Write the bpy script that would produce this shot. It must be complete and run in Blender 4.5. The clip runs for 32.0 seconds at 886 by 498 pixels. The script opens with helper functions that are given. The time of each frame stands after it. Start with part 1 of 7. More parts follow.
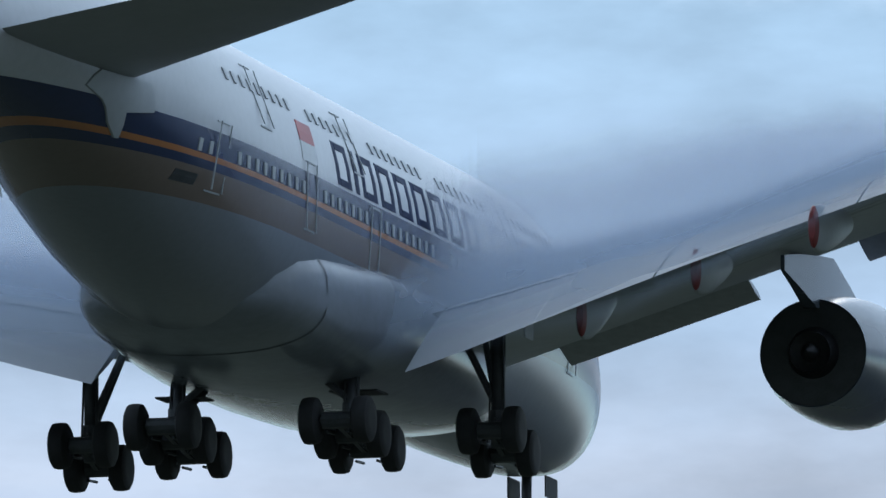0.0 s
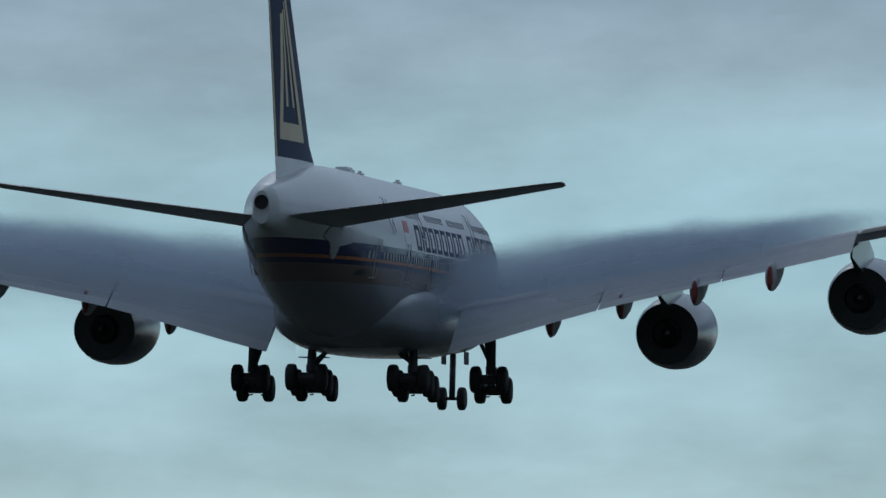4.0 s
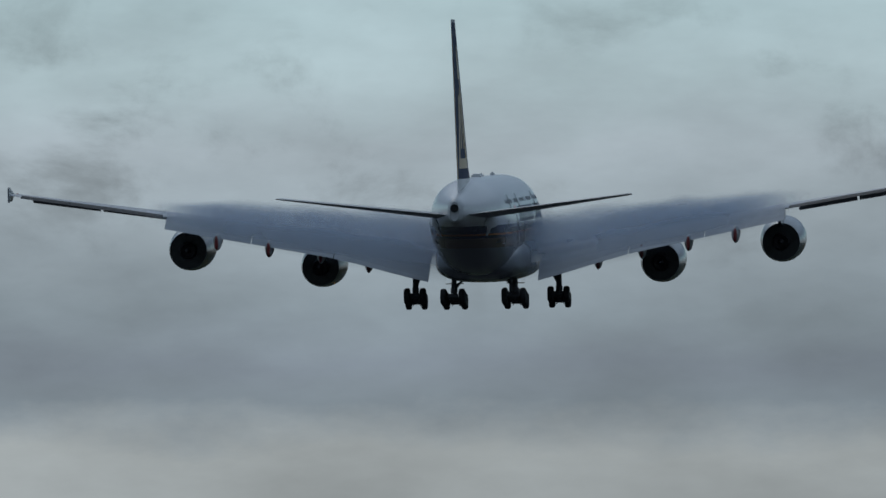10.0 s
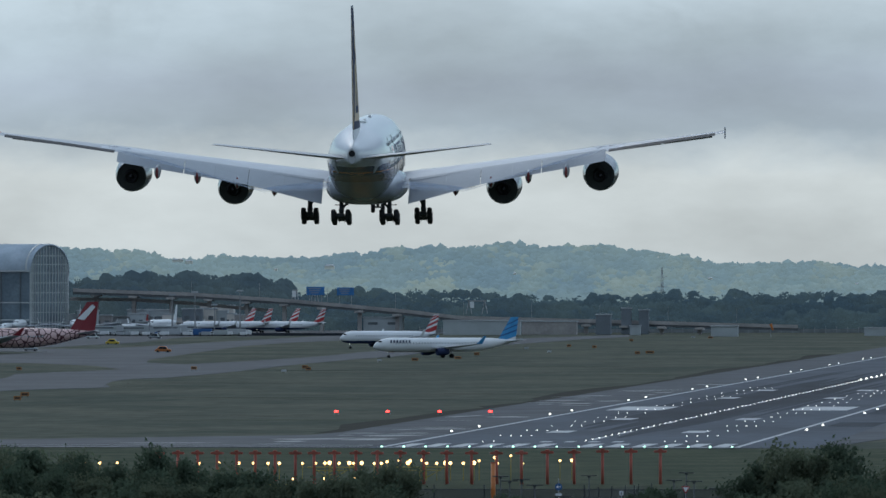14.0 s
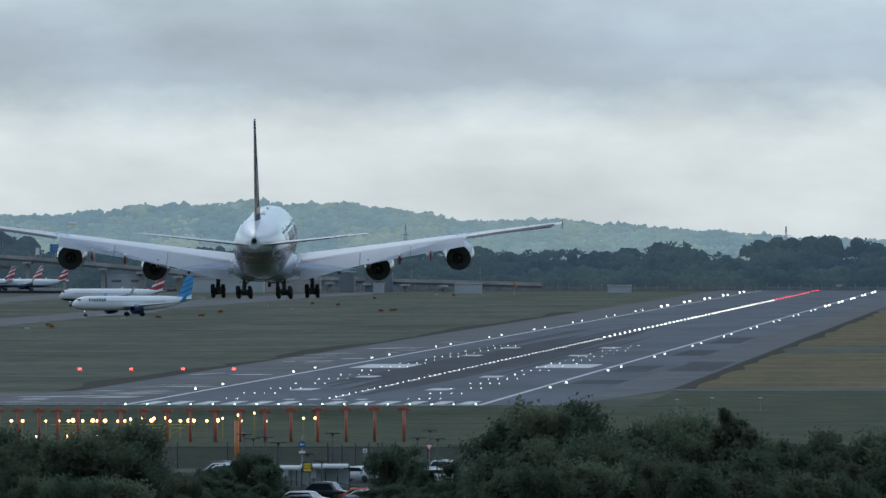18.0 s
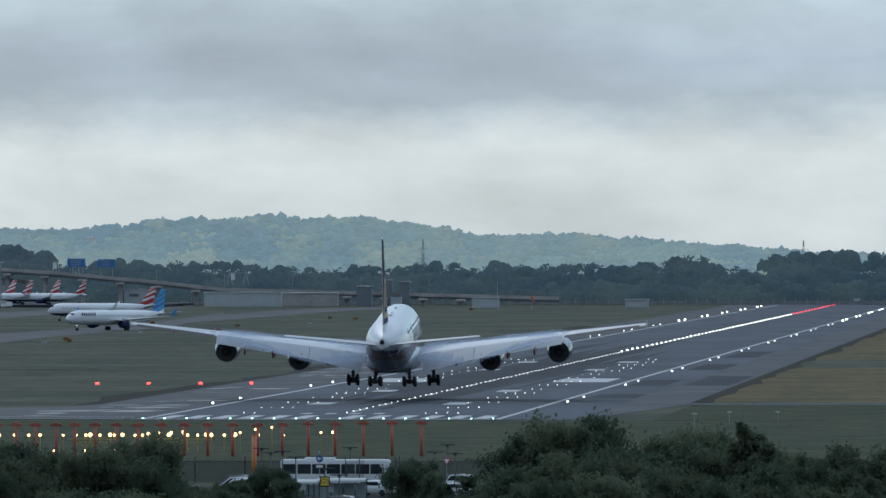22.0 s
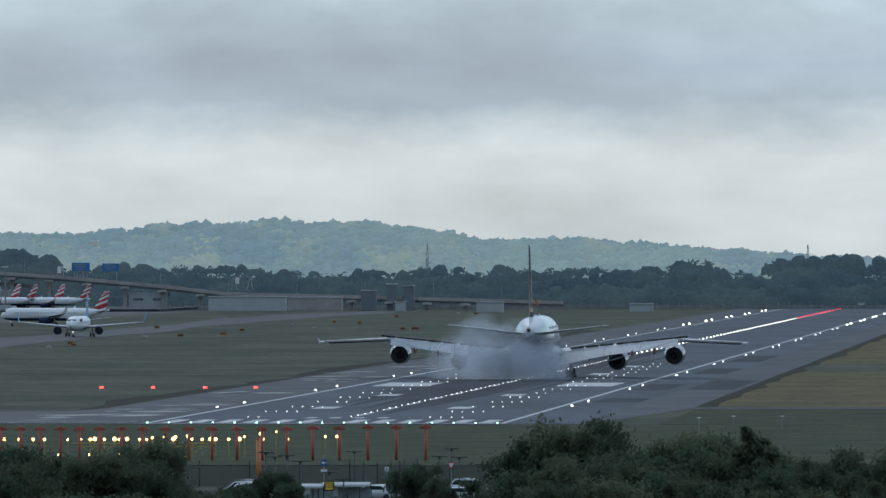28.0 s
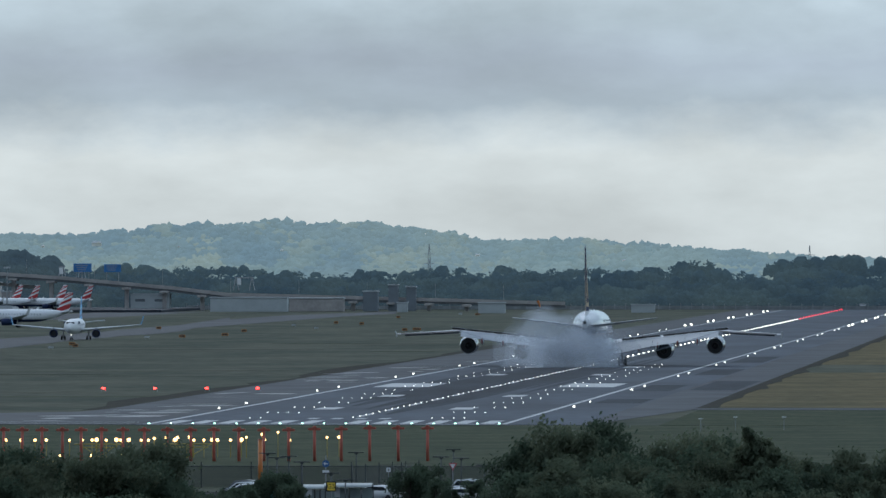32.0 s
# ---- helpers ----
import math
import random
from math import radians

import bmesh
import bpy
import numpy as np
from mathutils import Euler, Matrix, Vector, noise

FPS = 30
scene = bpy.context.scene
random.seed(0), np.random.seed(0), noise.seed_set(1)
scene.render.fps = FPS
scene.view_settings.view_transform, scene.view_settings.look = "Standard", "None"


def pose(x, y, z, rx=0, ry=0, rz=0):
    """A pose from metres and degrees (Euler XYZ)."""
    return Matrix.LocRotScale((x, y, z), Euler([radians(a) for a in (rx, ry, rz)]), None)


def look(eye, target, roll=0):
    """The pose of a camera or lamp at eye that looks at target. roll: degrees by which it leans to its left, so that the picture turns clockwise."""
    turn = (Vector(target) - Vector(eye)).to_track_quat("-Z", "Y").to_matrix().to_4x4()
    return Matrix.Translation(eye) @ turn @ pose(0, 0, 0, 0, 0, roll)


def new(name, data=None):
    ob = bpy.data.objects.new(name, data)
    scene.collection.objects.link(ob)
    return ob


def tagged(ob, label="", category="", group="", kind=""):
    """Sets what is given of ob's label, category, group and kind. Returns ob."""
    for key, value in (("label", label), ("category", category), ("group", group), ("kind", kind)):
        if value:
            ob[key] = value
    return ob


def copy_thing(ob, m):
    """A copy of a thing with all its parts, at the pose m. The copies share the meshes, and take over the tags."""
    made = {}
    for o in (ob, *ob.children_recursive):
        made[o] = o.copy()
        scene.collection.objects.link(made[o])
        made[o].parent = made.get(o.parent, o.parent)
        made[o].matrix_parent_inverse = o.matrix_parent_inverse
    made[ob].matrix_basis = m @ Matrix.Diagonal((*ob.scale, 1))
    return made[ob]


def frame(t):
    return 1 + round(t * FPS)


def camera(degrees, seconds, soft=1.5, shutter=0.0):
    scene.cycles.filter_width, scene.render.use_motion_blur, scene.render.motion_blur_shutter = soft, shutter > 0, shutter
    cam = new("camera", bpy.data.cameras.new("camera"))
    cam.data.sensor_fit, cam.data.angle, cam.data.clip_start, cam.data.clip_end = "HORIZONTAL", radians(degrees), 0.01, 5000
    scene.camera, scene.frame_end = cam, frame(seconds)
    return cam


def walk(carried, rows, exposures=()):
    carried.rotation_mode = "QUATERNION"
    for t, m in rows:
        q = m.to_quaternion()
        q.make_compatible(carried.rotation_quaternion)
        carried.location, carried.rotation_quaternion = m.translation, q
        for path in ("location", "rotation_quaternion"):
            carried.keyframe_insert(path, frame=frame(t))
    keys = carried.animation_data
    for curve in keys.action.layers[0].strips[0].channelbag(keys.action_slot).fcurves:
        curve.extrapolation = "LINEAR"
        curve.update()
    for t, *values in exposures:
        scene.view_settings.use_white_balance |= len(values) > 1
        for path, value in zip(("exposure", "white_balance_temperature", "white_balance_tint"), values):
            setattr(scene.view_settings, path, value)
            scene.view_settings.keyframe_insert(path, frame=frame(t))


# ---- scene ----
# ---------------------------------------------------------------- camera and its way
# A fixed stand on a roof, 23 m up, behind a very long lens; x = 0 is the stand, +y runs along the runway.
EYE_Z = 23.3
PAN = [
    (0, 17.482, 9.971), (0.5, 16.131, 9.158), (1, 14.891, 8.298), (1.5, 13.954, 7.416), (2, 12.789, 6.681),
    (2.5, 11.795, 6.467), (3, 11.001, 5.505), (3.5, 10.404, 4.926), (4, 9.821, 4.723), (4.5, 9.344, 4.514),
    (6.5, 7.8, 3.293), (7, 7.431, 2.909), (7.5, 7.22, 2.659), (8, 6.936, 2.483), (8.5, 6.669, 2.273),
    (9, 6.485, 2.048), (9.5, 6.436, 1.818), (10, 6.28, 1.518), (10.5, 6.107, 1.363), (11, 5.873, 1.168),
    (11.5, 5.622, 0.996), (12, 5.368, 0.802), (12.5, 5.184, 0.593), (13, 4.919, 0.395), (13.5, 4.716, 0.265),
    (14, 4.419, 0.141), (14.5, 4.21, -0.048), (15, 4.052, -0.198), (15.5, 3.883, -0.288), (17.5, 3.141, -0.086),
    (18, 3.138, -0.071), (18.5, 3.144, -0.062), (19, 3.176, -0.047), (19.5, 3.194, -0.03), (20, 3.203, -0.018),
    (20.5, 3.214, -0.014), (21, 3.221, -0.01), (21.5, 3.224, -0.006), (22, 3.225, 0), (22.5, 3.232, 0.003),
    (23, 3.234, 0.007), (25, 3.241, 0.011), (28, 3.247, 0.021), (29, 3.249, 0.021), (30, 3.251, 0.025),
    (31, 3.252, 0.025), (32, 3.256, 0.025),
]
cam = camera(4.424, 32.0, soft=1.5)
walk(cam, [(t, pose(0, 0, EYE_Z, 90 + up, 0, left)) for t, left, up in PAN],
     [(0, 0.2), (1, 0.04), (1.5, 0.0), (2.2, -0.2), (3, -0.6), (4, -0.94), (7, -1.2), (9, -1.16), (10, -1.0), (11, -0.78), (12, -0.66), (13, -0.50), (14, -0.08), (15, 0.28), (17, 0.18), (19, 0.12), (32, 0.06)])

# ---------------------------------------------------------------- sky and light
world = bpy.data.worlds.new("sky")
scene.world = world
world.use_nodes = True
wn, wl = world.node_tree.nodes, world.node_tree.links
wn.clear()
w_out = wn.new("ShaderNodeOutputWorld")
w_bg = wn.new("ShaderNodeBackground")
w_sky = wn.new("ShaderNodeTexSky")
w_sky.sky_type, w_sky.sun_disc = "NISHITA", False
w_sky.sun_elevation, w_sky.sun_rotation = radians(34), radians(-20)
w_co = wn.new("ShaderNodeTexCoord")
w_sep = wn.new("ShaderNodeSeparateXYZ")
wl.new(w_co.outputs["Generated"], w_sep.inputs[0])


def w_math(op, a, b):
    n = wn.new("ShaderNodeMath")
    n.operation = op
    for i, v in enumerate((a, b)):
        if isinstance(v, (int, float)):
            n.inputs[i].default_value = v
        else:
            wl.new(v, n.inputs[i])
    return n.outputs[0]


def w_noise(scale, detail, rough, squash):
    m = wn.new("ShaderNodeMapping")
    m.inputs["Scale"].default_value = (1, 1, squash)
    wl.new(w_co.outputs["Generated"], m.inputs[0])
    n = wn.new("ShaderNodeTexNoise")
    n.inputs["Scale"].default_value, n.inputs["Detail"].default_value, n.inputs["Roughness"].default_value = scale, detail, rough
    wl.new(m.outputs[0], n.inputs["Vector"])
    return n.outputs["Fac"]


w_big = w_noise(34, 6, 0.55, 2.6)
w_fine = w_noise(95, 7, 0.6, 2.0)
# the height in the sky, ruffled by the clouds
w_lift = w_math("ADD", w_sep.outputs["Z"], w_math("MULTIPLY", w_math("SUBTRACT", w_fine, 0.5), 0.006))
w_ramp = wn.new("ShaderNodeValToRGB")
SKY = [(0.0, (.585, .625, .615)), (0.50, (.63, .67, .655)), (0.60, (.545, .60, .61)), (0.76, (.385, .455, .50)), (0.95, (.385, .45, .51)),
       (1.2, (.46, .545, .592)), (1.6, (.605, .70, .745)), (2.0, (.73, .83, .87)), (2.4, (.78, .95, .97)), (3.0, (.80, 1.03, 1.05)), (3.7, (.71, 1.0, 1.05)),
       (4.7, (.63, .97, 1.05)), (5.3, (.62, .90, .99)), (5.7, (.62, .82, .93)), (6.1, (.48, .66, .78)), (6.6, (.275, .40, .51)), (7.2, (.205, .31, .44)), (8.2, (.33, .44, .59)),
       (8.8, (.44, .50, .60)), (9.6, (.38, .50, .65)), (11.2, (.35, .51, .67)), (11.5, (.70, .88, 1.08))]
cr = w_ramp.color_ramp
while len(cr.elements) < len(SKY):
    cr.elements.new(0.5)
for e, (deg, c) in zip(cr.elements, SKY):
    e.position, e.color = math.sin(radians(deg)) * 5, (c[0] * .95, c[1], c[2] * 1.06, 1)
wl.new(w_math("MULTIPLY", w_lift, 5), w_ramp.inputs[0])
w_mod = wn.new("ShaderNodeMapRange")
w_mod.inputs["From Min"].default_value, w_mod.inputs["From Max"].default_value = 0.3, 0.7
w_mod.inputs["To Min"].default_value, w_mod.inputs["To Max"].default_value = 0.80, 1.18
wl.new(w_big, w_mod.inputs["Value"])
# the evening sky is brightest ahead and dim behind the stand
w_az = wn.new("ShaderNodeMapRange")
w_az.inputs["From Min"].default_value, w_az.inputs["From Max"].default_value = -0.9, 0.9
w_az.inputs["To Min"].default_value, w_az.inputs["To Max"].default_value = 0.50, 1.0
wl.new(w_sep.outputs["Y"], w_az.inputs["Value"])
w_mul = wn.new("ShaderNodeVectorMath")
w_mul.operation = "SCALE"
wl.new(w_ramp.outputs[0], w_mul.inputs[0])
# the sky brightens towards the left
w_left = wn.new("ShaderNodeMapRange")
w_left.interpolation_type = "SMOOTHSTEP"
w_left.inputs["From Min"].default_value, w_left.inputs["From Max"].default_value = -0.088, -0.118
wl.new(w_sep.outputs["X"], w_left.inputs["Value"])
w_bank = w_math("ADD", 1.0, w_math("MULTIPLY", w_left.outputs[0], 0.05))
# torn dark wisps above the horizon band
w_wisp = w_noise(62, 7, 0.6, 1.3)
w_wisp.node.inputs["Distortion"].default_value = 0.25
w_tear, w_above = wn.new("ShaderNodeMapRange"), wn.new("ShaderNodeMapRange")
w_tear.interpolation_type = w_above.interpolation_type = "SMOOTHSTEP"
w_tear.inputs["From Min"].default_value, w_tear.inputs["From Max"].default_value = 0.50, 0.74
w_tear.inputs["To Max"].default_value = 0.44
w_above.inputs["From Min"].default_value, w_above.inputs["From Max"].default_value = 0.016, 0.034
w_clear = wn.new("ShaderNodeMapRange")
w_clear.interpolation_type = "SMOOTHSTEP"
w_clear.inputs["From Min"].default_value, w_clear.inputs["From Max"].default_value = 0.056, 0.038
wl.new(w_sep.outputs["Z"], w_clear.inputs["Value"])
wl.new(w_wisp, w_tear.inputs["Value"])
wl.new(w_sep.outputs["Z"], w_above.inputs["Value"])
w_torn = w_math("SUBTRACT", 1.0, w_math("MULTIPLY", w_tear.outputs[0], w_math("MULTIPLY", w_above.outputs[0], w_clear.outputs[0])))
wl.new(w_math("MULTIPLY", w_math("MULTIPLY", w_math("MULTIPLY", w_mod.outputs[0], w_bank), w_torn), w_az.outputs[0]), w_mul.inputs["Scale"])
w_dim = wn.new("ShaderNodeVectorMath")
w_dim.operation = "SCALE"
w_dim.inputs["Scale"].default_value = 0.1
wl.new(w_sky.outputs[0], w_dim.inputs[0])
w_mix = wn.new("ShaderNodeMix")
w_mix.data_type = "RGBA"
w_mix.inputs[0].default_value = 0.98
wl.new(w_dim.outputs[0], w_mix.inputs[6])
wl.new(w_mul.outputs[0], w_mix.inputs[7])
wl.new(w_mix.outputs[2], w_bg.inputs["Color"])
wl.new(w_bg.outputs[0], w_out.inputs[0])

sun_data = bpy.data.lights.new("sun", "SUN")
sun_data.energy, sun_data.angle, sun_data.color = 0.5, radians(25), (1.0, 0.95, 0.88)
sun = new("sun", sun_data)
sun.matrix_world = look((0, 0, 500), (250, -700, 0))


# ---------------------------------------------------------------- materials
def material(name, color, rough=0.6, metal=0.0, vary=0.15, scale=1.0, bump=0.0, second=None, spec=0.5, glow=0.0, each=0.0, coat=0.0, stretch=0.0):
    """Grain at two scales on a base colour; second: another colour for larger patches; each: variation from piece to piece."""
    m = bpy.data.materials.new(name)
    m.use_nodes = True
    n, l = m.node_tree.nodes, m.node_tree.links
    b = n["Principled BSDF"]
    b.inputs["Roughness"].default_value, b.inputs["Metallic"].default_value = rough, metal
    b.inputs["Specular IOR Level"].default_value = spec
    b.inputs["Coat Weight"].default_value = coat
    co = n.new("ShaderNodeTexCoord")
    t1, t2 = n.new("ShaderNodeTexNoise"), n.new("ShaderNodeTexNoise")
    t1.inputs["Scale"].default_value, t1.inputs["Detail"].default_value = scale, 5
    t2.inputs["Scale"].default_value, t2.inputs["Detail"].default_value = scale * 7.3, 3
    for t in (t1, t2):
        l.new(co.outputs["Object"], t.inputs["Vector"])
    if stretch:
        mp = n.new("ShaderNodeMapping")
        mp.inputs["Scale"].default_value = (1, 1 / stretch, 1)
        l.new(co.outputs["Object"], mp.inputs[0])
        for t in (t1, t2):
            l.new(mp.outputs[0], t.inputs["Vector"])
    mix = n.new("ShaderNodeMix")
    mix.data_type = "RGBA"
    c2 = second or [v * (1 - vary) for v in color]
    mix.inputs[6].default_value, mix.inputs[7].default_value = (*color, 1), (*c2, 1)
    mr = n.new("ShaderNodeMapRange")
    mr.inputs["From Min"].default_value, mr.inputs["From Max"].default_value = 0.36, 0.64
    l.new(t1.outputs["Fac"], mr.inputs["Value"])
    l.new(mr.outputs[0], mix.inputs[0])
    hsv = n.new("ShaderNodeHueSaturation")
    val = n.new("ShaderNodeMapRange")
    val.inputs["To Min"].default_value, val.inputs["To Max"].default_value = 1 - vary, 1 + vary
    l.new(t2.outputs["Fac"], val.inputs["Value"])
    last = val.outputs[0]
    if each:
        info = n.new("ShaderNodeObjectInfo")
        er = n.new("ShaderNodeMapRange")
        er.inputs["To Min"].default_value, er.inputs["To Max"].default_value = 1 - each, 1 + each
        l.new(info.outputs["Random"], er.inputs["Value"])
        mu = n.new("ShaderNodeMath")
        mu.operation = "MULTIPLY"
        l.new(last, mu.inputs[0])
        l.new(er.outputs[0], mu.inputs[1])
        last = mu.outputs[0]
    l.new(last, hsv.inputs["Value"])
    l.new(mix.outputs[2], hsv.inputs["Color"])
    l.new(hsv.outputs[0], b.inputs["Base Color"])
    if bump:
        bp = n.new("ShaderNodeBump")
        bp.inputs["Strength"].default_value, bp.inputs["Distance"].default_value = bump, 0.3 / scale
        l.new(t2.outputs["Fac"], bp.inputs["Height"])
        l.new(bp.outputs[0], b.inputs["Normal"])
    if glow:
        l.new(hsv.outputs[0], b.inputs["Emission Color"])
        b.inputs["Emission Strength"].default_value = glow
    return m


def lamp_material(name, color, strength):
    m = bpy.data.materials.new(name)
    m.use_nodes = True
    b = m.node_tree.nodes["Principled BSDF"]
    b.inputs["Base Color"].default_value = (*color, 1)
    b.inputs["Emission Color"].default_value = (*color, 1)
    b.inputs["Emission Strength"].default_value = strength
    return m


WHITE = material("white paint", (.72, .73, .74), 0.5, vary=0.05, scale=0.4, spec=0.25)
GREY_PAINT = material("light grey paint", (.42, .44, .46), 0.5, vary=0.08, scale=0.5, spec=0.25)
WING_GREY = material("wing grey paint", (.56, .58, .61), 0.55, vary=0.07, scale=0.35, spec=0.2)
DARK_GREY = material("dark grey metal", (.06, .065, .07), 0.5, 0.3, vary=0.2, scale=2)
BLACK = material("black rubber", (.018, .018, .02), 0.75, vary=0.25, scale=3)
STEEL = material("steel", (.35, .36, .38), 0.35, 0.8, vary=0.15, scale=3)
HOT_METAL = material("burnt nozzle metal", (.04, .04, .045), 0.45, 0.7, vary=0.3, scale=2)
NAVY = material("navy paint", (.022, .035, .085), 0.6, vary=0.1, scale=0.6, spec=0.12)
GOLD = material("gold paint", (.42, .30, .17), 0.4, vary=0.08, scale=0.6)
ORANGE = material("orange paint", (.55, .17, .04), 0.4, vary=0.08, scale=0.6)
RED = material("red paint", (.42, .03, .035), 0.4, vary=0.1, scale=0.6)
BLUE = material("blue paint", (.02, .10, .28), 0.4, vary=0.12, scale=0.6)
DULL_RED = material("dull red paint", (.22, .03, .03), 0.5, vary=0.1, scale=0.6)
SKYBLUE = material("sky blue paint", (.04, .29, .58), 0.4, vary=0.12, scale=0.6)
GLASS_DARK = material("dark cabin glass", (.02, .025, .03), 0.08, vary=0.1, scale=2)
GRASS = material("mown grass", (.080, .083, .061), 0.95, vary=0.6, scale=0.032, second=(.047, .056, .043), spec=0.04, stretch=2.6)
NEAR_GRASS = material("dark green grass", (.060, .068, .042), 0.95, vary=0.65, scale=0.11, second=(.034, .045, .028), spec=0.03, stretch=1.6)
DRY_GRASS = material("dry grass", (.125, .100, .055), 0.95, vary=0.6, scale=0.055, second=(.082, .072, .042), spec=0.03, stretch=1.8)
SOIL = material("dark bare soil", (.030, .030, .027), 0.95, vary=0.5, scale=0.12, second=(.045, .043, .034), spec=0.03, stretch=.5)
ASPHALT = material("runway asphalt", (.050, .065, .088), 0.75, vary=0.3, scale=0.05, second=(.034, .044, .059), spec=0.07, stretch=5)
RUBBERED = material("rubber-stained asphalt", (.030, .037, .049), 0.8, vary=0.3, scale=0.12, spec=0.05, stretch=12)
SHOULDER = material("shoulder asphalt", (.046, .055, .068), 0.75, vary=0.4, scale=0.05, second=(.027, .032, .040), spec=0.1, stretch=1.5)
CONCRETE = material("taxiway concrete", (.044, .050, .061), 0.7, vary=0.4, scale=0.035, second=(.028, .033, .041), spec=0.08, stretch=2.0)
WET = material("wet shining asphalt", (.075, .083, .094), 0.45, vary=0.3, scale=0.2, spec=0.3)
MARKING = material("white marking paint", (.30, .32, .34), 0.6, vary=0.25, scale=0.3)
LIGHT_WHITE = lamp_material("white runway lamp", (1, .97, .86), 3.2)
LIGHT_GREENISH = lamp_material("green-white threshold lamp", (.55, 1, .8), 3)
LIGHT_YELLOW = lamp_material("yellow runway lamp", (1, .9, .45), 6)
LIGHT_RED = lamp_material("red lamp", (1, .03, .05), 3.5)
LIGHT_AMBER = lamp_material("warm approach lamp", (1, .58, .22), 4.2)
MAST_RED = material("red mast paint", (.48, .11, .075), 0.6, vary=0.2, scale=0.6)
MAST_YELLOW = material("yellow mast paint", (.40, .30, .06), 0.6, vary=0.2, scale=0.6)


# ---------------------------------------------------------------- building helpers
def part(name, bm, mat, parent=None, label="", smooth=False):
    me = bpy.data.meshes.new(name)
    if isinstance(bm, tuple):
        me.from_pydata(bm[0], [], bm[1])
    else:
        bm.to_mesh(me)
        bm.free()
    for m in (mat if isinstance(mat, (list, tuple)) else [mat]):
        me.materials.append(m)
    if smooth:
        me.polygons.foreach_set("use_smooth", [True] * len(me.polygons))
    ob = new(name, me)
    if parent is not None:
        ob.parent = parent
    if label:
        ob["label"] = label
    return ob


def thing(name, label, category, group="", kind="", at=None):
    ob = new(name)
    ob.empty_display_size = 0.5
    tagged(ob, label, category, group, kind)
    if at is not None:
        ob.matrix_basis = at
    return ob


def box(sx, sy, sz, cx=0, cy=0, cz=0, bevel=0.0, bm=None):
    bm = bm or bmesh.new()
    m = Matrix.Translation((cx, cy, cz)) @ Matrix.Diagonal((sx, sy, sz, 1))
    v = bmesh.ops.create_cube(bm, size=1, matrix=m)["verts"]
    if bevel:
        e = list({e for w in v for e in w.link_edges})
        bmesh.ops.bevel(bm, geom=e, offset=bevel, segments=2, affect="EDGES")
    return bm


def rod(a, b, r, seg=8, r2=None, bm=None):
    bm = bm or bmesh.new()
    a, b = Vector(a), Vector(b)
    d = b - a
    m = Matrix.Translation((a + b) / 2) @ d.to_track_quat("Z", "Y").to_matrix().to_4x4()
    bmesh.ops.create_cone(bm, cap_ends=True, segments=seg, radius1=r, radius2=r if r2 is None else r2, depth=d.length, matrix=m)
    return bm


def loft(rings, close=True, caps=True):
    """Faces between rings of equal count, as (verts, faces)."""
    n = len(rings[0])
    verts = [tuple(p) for r in rings for p in r]
    faces = []
    for i in range(len(rings) - 1):
        for j in range(n if close else n - 1):
            k = (j + 1) % n
            faces.append((i * n + j, i * n + k, (i + 1) * n + k, (i + 1) * n + j))
    if caps and close:
        faces.append(tuple(range(n - 1, -1, -1)))
        faces.append(tuple((len(rings) - 1) * n + j for j in range(n)))
    return verts, faces


def lathe(profile, axis_y=True, seg=32, at=(0, 0, 0)):
    """Turns (along, radius) pairs round the y axis."""
    rings = []
    for a, r in profile:
        rings.append([(at[0] + r * math.cos(2 * math.pi * k / seg), at[1] + a, at[2] + r * math.sin(2 * math.pi * k / seg)) for k in range(seg)])
    return loft(rings, caps=True)


def slab(corners, z0, z1):
    """A flat slab over a plan outline."""
    n = len(corners)
    v = [(x, y, z0) for x, y in corners] + [(x, y, z1) for x, y in corners]
    f = [tuple(range(n - 1, -1, -1)), tuple(range(n, 2 * n))] + [(i, (i + 1) % n, n + (i + 1) % n, n + i) for i in range(n)]
    return v, f


scene.cycles.transparent_max_bounces = 48   # many thin veils lie behind one another


# ---------------------------------------------------------------- ground, runway, taxiways
RX, THR, END = -105.3, 1566.0, 4830.0   # the runway's middle line, its threshold and its far end

tagged(part("ground", slab([(-9000, -3000), (9000, -3000), (9000, 15000), (-9000, 15000)], -1.0, -0.06), GRASS),
       "green-grey mown airfield grass reaching to the horizon", "ground", kind="structure")


def pavement(name, corners, mat, label, top=0.0):
    return tagged(part(name, slab(corners, -0.5, top), mat), label, "pavement", kind="structure")


pavement("runway", [(RX - 25.6, THR - 5), (RX + 25.6, THR - 5), (RX + 25.6, END), (RX - 25.6, END)], ASPHALT, "damp dark grey asphalt runway with white markings")
pavement("shoulder_west", [(RX - 43, THR - 2), (RX - 25.6, THR - 2), (RX - 25.6, END), (RX - 43, END)], SHOULDER, "dark asphalt shoulder beside the runway", -0.01)
pavement("shoulder_east_inner", [(RX + 25.6, THR - 2), (RX + 35, THR - 2), (RX + 35, END), (RX + 25.6, END)], ASPHALT, "grey asphalt shoulder beside the runway", -0.005)
pavement("shoulder_east_outer", [(RX + 35, THR - 2), (RX + 36, THR - 2), (RX + 45, 1716), (RX + 45, END), (RX + 35, END)], SHOULDER, "dark asphalt strip along the runway's edge", -0.01)
pavement("starter_apron", [(-330, THR), (RX - 43, THR), (RX - 43, 1720), (-150, 1690), (-190, 1640), (-330, 1625)], CONCRETE, "wet grey concrete taxiway joining the runway's head", -0.008)
